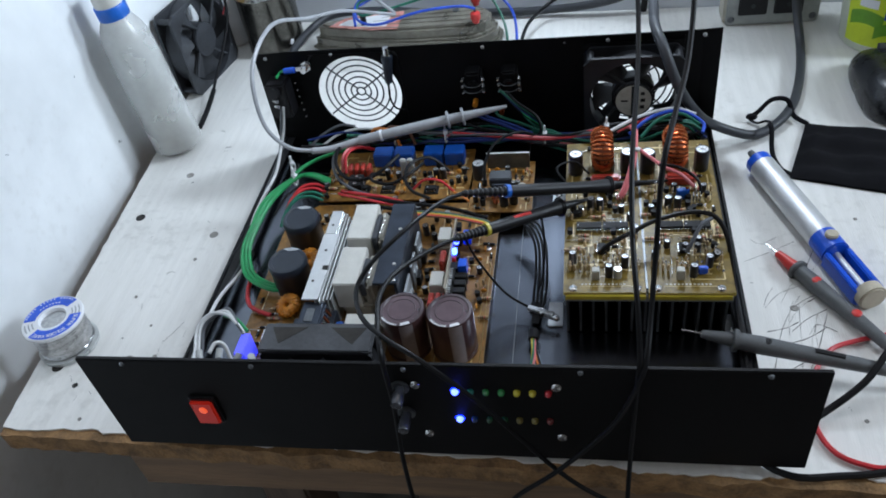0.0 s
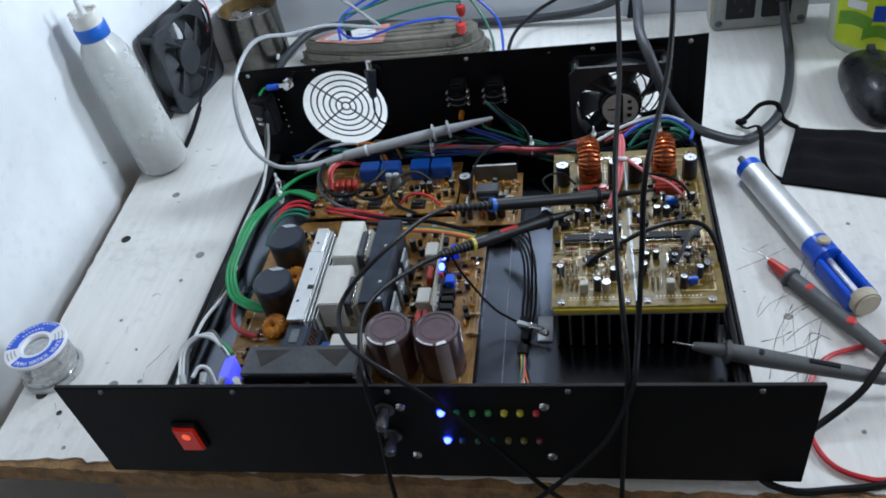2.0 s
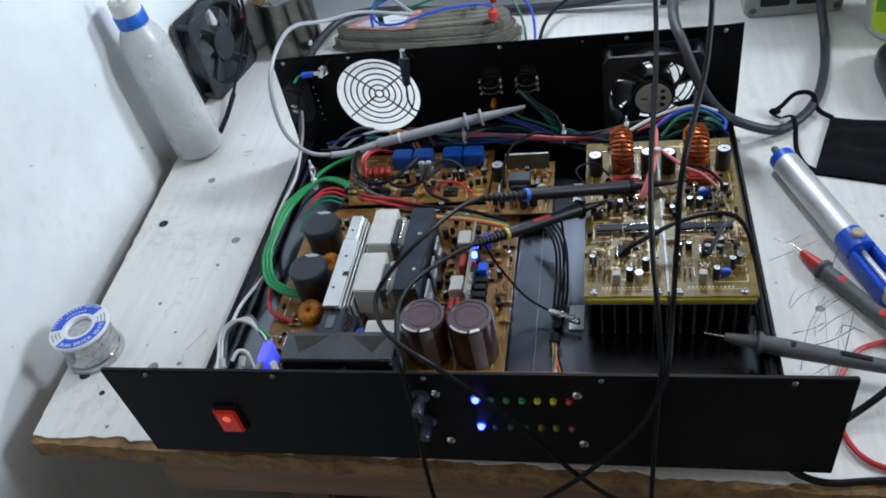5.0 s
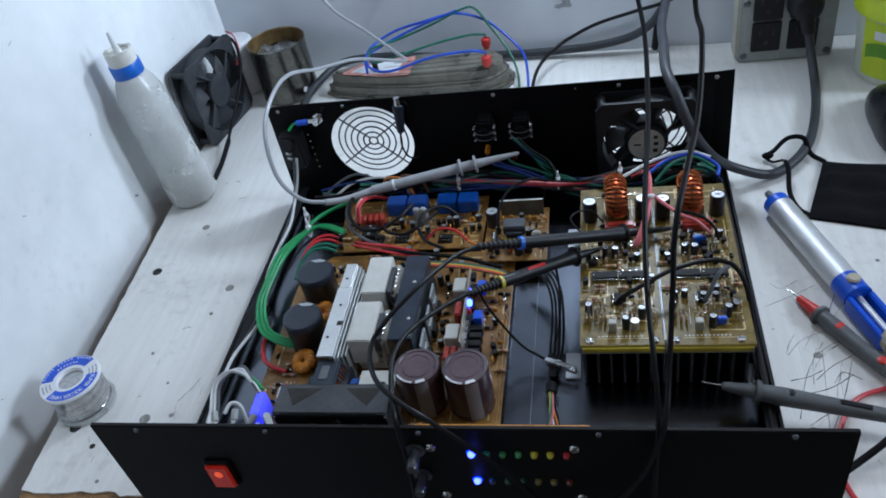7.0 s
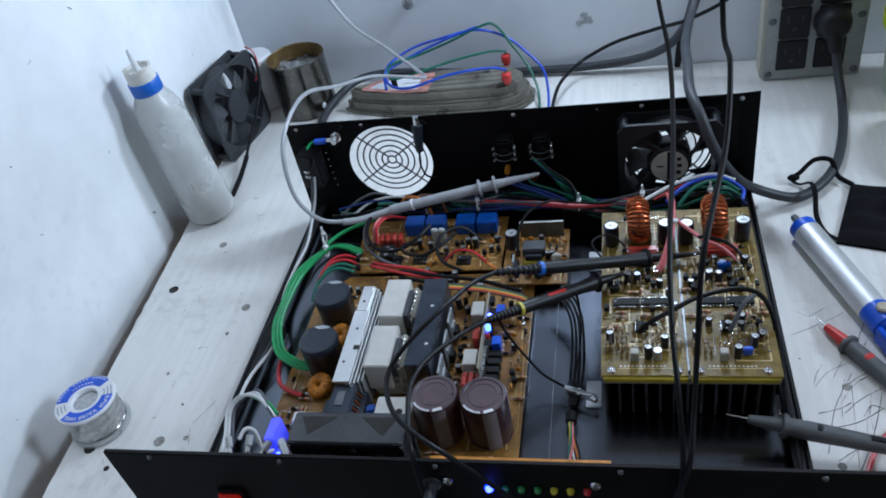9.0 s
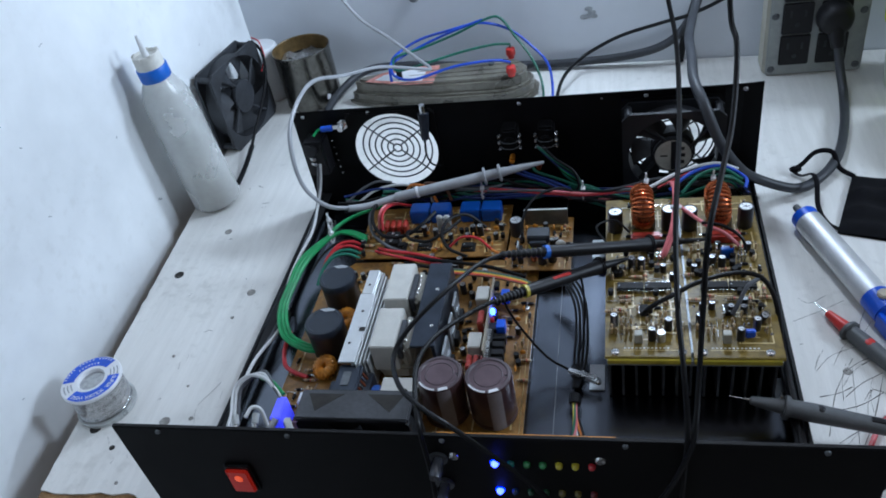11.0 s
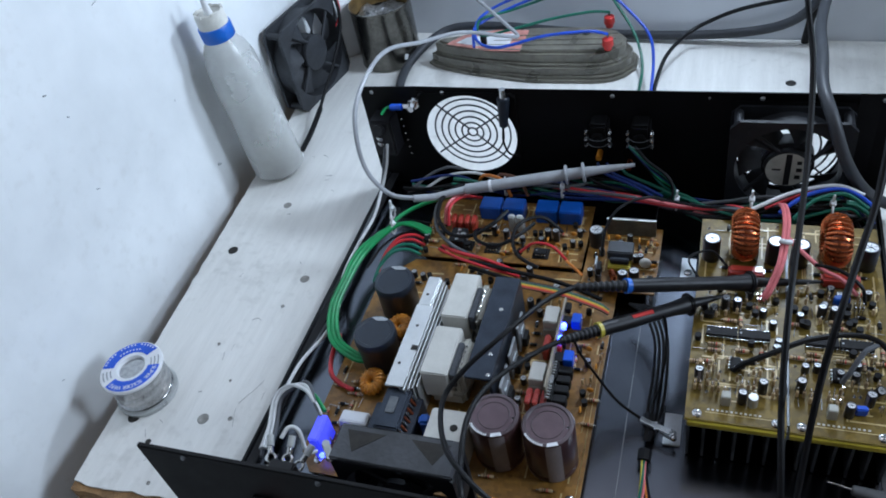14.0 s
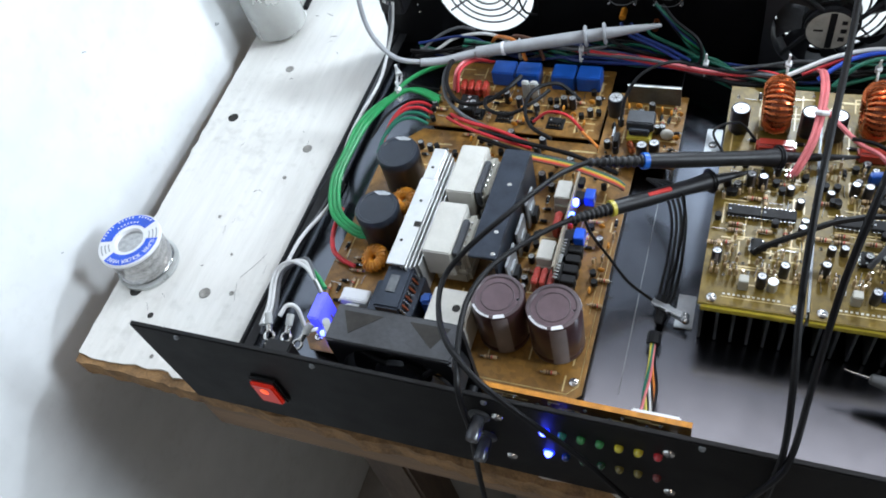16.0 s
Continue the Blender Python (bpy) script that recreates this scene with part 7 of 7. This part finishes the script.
# yellow-green tub
TBX, TBY = 0.4290, 0.5600
tub = thing("plastic_tub", (TBX, TBY, 0), "lime green plastic tub with a printed label on the bench", "tub")
s = Shape().lathe([(0, 0.0004), (0.044, 0.0006), (0.046, 0.003), (0.0515, 0.078), (0.052, 0.080)], "tub_white", at(TBX, TBY, 0), 48)
part("body", s, tub, "pale printed side")
s = Shape().lathe([(0.0522, 0.076), (0.0565, 0.078), (0.0570, 0.092), (0.0555, 0.096), (0.0525, 0.098), (0.0520, 0.130), (0.049, 0.134), (0, 0.134)], "tub_lime", at(TBX, TBY, 0), 48)
part("lid", s, tub, "lime green lid")
for a0, a1, z0, z1, m in ((3.45, 4.9, 0.010, 0.074, "tub_lime"), (3.55, 4.3, 0.030, 0.046, "tub_green"), (4.15, 4.7, 0.020, 0.034, "tub_green"), (3.75, 4.15, 0.055, 0.065, "label_white"), (4.3, 4.55, 0.044, 0.062, "wire_blue")):
    s = Shape()
    n = 12
    off = 0.0003 + {"tub_lime": 0, "tub_green": 0.0003, "label_white": 0.0005, "wire_blue": 0.0005}[m]
    prev = None
    for k in range(n + 1):
        a = a0 + (a1 - a0) * k / n
        zz = 0.006 * math.sin(k / n * 3.0) if m == "tub_green" else 0
        ring_v = [s.bm.verts.new((TBX + (0.046 + 0.0055 * (z - 0.003) / 0.075 + off) * math.cos(a), TBY + (0.046 + 0.0055 * (z - 0.003) / 0.075 + off) * math.sin(a), z)) for z in (z0 + zz, z1 + zz)]
        if prev:
            s.bm.faces.new((prev[0], ring_v[0], ring_v[1], prev[1]))
        prev = ring_v
    s._paint(m)
    part("print", s, tub, "printed label patch")

# computer mouse
mouse = thing("computer_mouse", (0.398, 0.450, 0), "black computer mouse lying on the bench", "mouse")
s = Shape().ball((0, 0, 0), 1.0, "mouse_black", (1, 1, 1), 32)
for v in s.bm.verts:
    x, y, z = v.co
    w = 0.033 * (1 - 0.12 * (1 - abs(y)))
    v.co = (0.400 + w * math.copysign(abs(x) ** 0.8, x), 0.442 + 0.060 * math.copysign(abs(y) ** 0.85, y), max(0.0008, 0.010 + 0.030 * max(z, -0.4) * (1 - 0.18 * y)))
part("shell", s, mouse)
part("wheel", Shape().cyl((0.397, 0.477, 0.0335), (0.403, 0.477, 0.0335), 0.0055, "dusty_plastic", n=18), mouse)

# folded black face mask with straps
mask = thing("face_mask", (0.335, 0.335, 0), "black cloth face mask with thin ear straps on the bench", "face mask")
s = Shape()
nx, ny = 26, 20
c00, c10, c11, c01 = Vector((0.2865, 0.3080)), Vector((0.3800, 0.2780)), Vector((0.4250, 0.3700)), Vector((0.3160, 0.3920))
for sgn in (1, -1):
    vs = {}
    for i in range(nx + 1):
        for j in range(ny + 1):
            u, v = i / nx, j / ny
            p2 = (c00 * (1 - u) + c10 * u) * (1 - v) + (c01 * (1 - u) + c11 * u) * v
            edge = min(1, 8 * min(u, 1 - u)) * min(1, 8 * min(v, 1 - v))
            fold = 0.0022 * math.sin(v * 22) + 0.004 * noise.noise((p2.x * 40, p2.y * 40, 5))
            vs[i, j] = s.bm.verts.new((p2.x, p2.y, max(0.0006, (0.008 + fold) * (0.35 + 0.65 * edge)) if sgn > 0 else 0.0004))
    for i in range(nx):
        for j in range(ny):
            q = (vs[i, j], vs[i + 1, j], vs[i + 1, j + 1], vs[i, j + 1])
            s.bm.faces.new(q if sgn > 0 else q[::-1])
s._paint("cloth_black")
part("cloth", s, mask, "folded black cloth")
s = Shape().cable([(0.3165, 0.388, 0.005), (0.306, 0.402, 0.006), (0.300, 0.412, 0.018), (0.285, 0.412, 0.019), (0.272, 0.405, 0.010), (0.264, 0.402, 0.005), (0.270, 0.394, 0.004), (0.276, 0.378, 0.017), (0.277, 0.362, 0.018), (0.276, 0.342, 0.006), (0.280, 0.322, 0.003), (0.288, 0.311, 0.003)], 0.0024, "cloth_black", 8, flat=0.45)
part("strap", s, mask, "black ear strap")
part("knot", Shape().ball((0.266, 0.4025, 0.006), 0.0045, "cloth_black", (1.3, 0.8, 0.8)), mask)

# desoldering pump
suck = thing("desoldering_pump", (0.285, 0.24, 0), "silver and blue desoldering pump lying on the bench", "desoldering pump")
q0, q1 = Vector((0.2545, 0.3340, 0.0122)), Vector((0.3160, 0.1450, 0.0122))


def on(f, dz=0.0, side=0.0):
    d = (q1 - q0).normalized()
    return q0 + (q1 - q0) * f + Vector((0, 0, dz)) + Vector((-d.y, d.x, 0)) * side


part("nozzle", Shape().cyl(on(0.0), on(0.075), 0.0030, "meter_grey", 0.0042, n=14), suck, "dark grey tip")
part("collar", Shape().cyl(on(0.070), on(0.125), 0.0115, "blue_plastic", n=28, bevel=0.0012), suck, "blue collar")
s = Shape().cyl(on(0.122), on(0.640), 0.0118, "sucker_silver", n=32)
part("barrel", s, suck, "bright aluminium barrel")
s = Shape().cyl(on(0.635), on(0.745), 0.0118, "blue_plastic", n=28, bevel=0.001)
part("sleeve", s, suck, "blue plastic sleeve")
d = (q1 - q0).normalized()
ang = math.atan2(d.y, d.x)
for side in (-0.0088, 0.0088):
    c = on(0.86, -0.001, side)
    s = Shape().box((c.x - 0.0235, c.y - 0.0026, c.z - 0.0085), (c.x + 0.0235, c.y + 0.0026, c.z + 0.0060), "blue_plastic", 0.001, Matrix.Rotation(ang, 4, "Z"))
    part("guard", s, suck, "blue side guard")
c = on(0.86, -0.0095)
part("guard", Shape().box((c.x - 0.0235, c.y - 0.0088, c.z - 0.0014), (c.x + 0.0235, c.y + 0.0088, c.z + 0.0014), "blue_plastic", 0.0006, Matrix.Rotation(ang, 4, "Z")), suck)
part("plunger", Shape().cyl(on(0.735), on(0.985), 0.0028, "sucker_silver", n=14), suck, "bright plunger rod")
part("plunger_cap", Shape().cyl(on(0.955), on(1.01), 0.0112, "beige_cap", n=28, bevel=0.0015), suck, "beige plunger cap")
part("button", Shape().cyl(on(0.690, 0.0105), on(0.690, 0.0145), 0.0052, "beige_cap", n=20, bevel=0.0008), suck, "beige release button")


# multimeter test probes
def meter_probe(tip, tail, tip_m, label):
    tip, tail = Vector(tip), Vector(tail)
    t = thing("test_probe", tip, label, "test probe", "multimeter probes")
    L = (tail - tip).length

    def o(mm):
        return tip.lerp(tail, mm / 1000 / L)
    part("needle", Shape().cyl(o(0), o(16), 0.0006, "chrome", 0.0010, n=10), t, "steel needle")
    part("nose", Shape().cyl(o(14), o(36), 0.0030, tip_m, 0.0056, n=18, bevel=0.0006), t, "moulded nose")
    part("collar", Shape().cyl(o(36), o(40), 0.0086, "meter_grey", n=20, bevel=0.0008), t)
    part("handle", probe_body([o(40), o(60), o(85), o(L * 1000)], [0.0062, 0.0068, 0.0064, 0.0058, 0.0046], "meter_grey"), t, "grey rubber handle")
    return t, o


RT, ro = meter_probe((0.2510, 0.2150, 0.0045), (0.3180, 0.1000, 0.0080), "red_plastic", "grey multimeter probe with a red nose lying on the bench")
for mm, r in ((58, 0.0026), (100, 0.0026)):
    p0 = ro(mm) + Vector((0, 0, 0.0056))
    part("inset", Shape().ball(p0, r, "red_plastic", (1.5, 1.5, 0.5)), RT, "red inset dot")
part("lead", Shape().cable([ro(133), (0.324, 0.088, 0.008), (0.332, 0.070, 0.004), (0.345, 0.09, 0.003), (0.33, 0.115, 0.003), (0.300, 0.110, 0.003), (0.276, 0.098, 0.003), (0.258, 0.065, 0.003), (0.2550, 0.035, 0.003), (0.262, 0.014, 0.003), (0.278, 0.004, 0.003), (0.300, 0.003, 0.003), (0.36, 0.02, 0.003), (0.5, 0.05, 0.003)], 0.0019, "wire_red", 8), RT, "red test lead")
BT, bo = meter_probe((0.1690, 0.0900, 0.0360), (0.3080, 0.0720, 0.0160), "meter_grey", "grey multimeter probe with its needle over the open amplifier")
for mm in (60,):
    part("inset", Shape().ball(bo(mm) + Vector((0, 0, 0.0058)), 0.0026, "black_plastic", (1.2, 1.2, 0.5)), BT)
part("inset", Shape().sweep([bo(92) + Vector((0, 0, 0.0050)), bo(112) + Vector((0, 0, 0.0048))], 0.0022, "black_plastic", 8), BT)
part("lead", Shape().cable([bo(139), (0.322, 0.069, 0.013), (0.336, 0.075, 0.006), (0.350, 0.095, 0.004), (0.336, 0.105, 0.012), (0.312, 0.085, 0.026), (0.290, 0.060, 0.018), (0.262, 0.042, 0.006), (0.236, 0.025, 0.004), (0.218, 0.010, 0.004), (0.218, 0.000, 0.004), (0.236, -0.008, 0.004), (0.262, -0.006, 0.004), (0.290, -0.002, 0.004), (0.34, 0.012, 0.004), (0.46, 0.03, 0.004)], 0.0025, "cable_black", 8), BT, "black test lead")
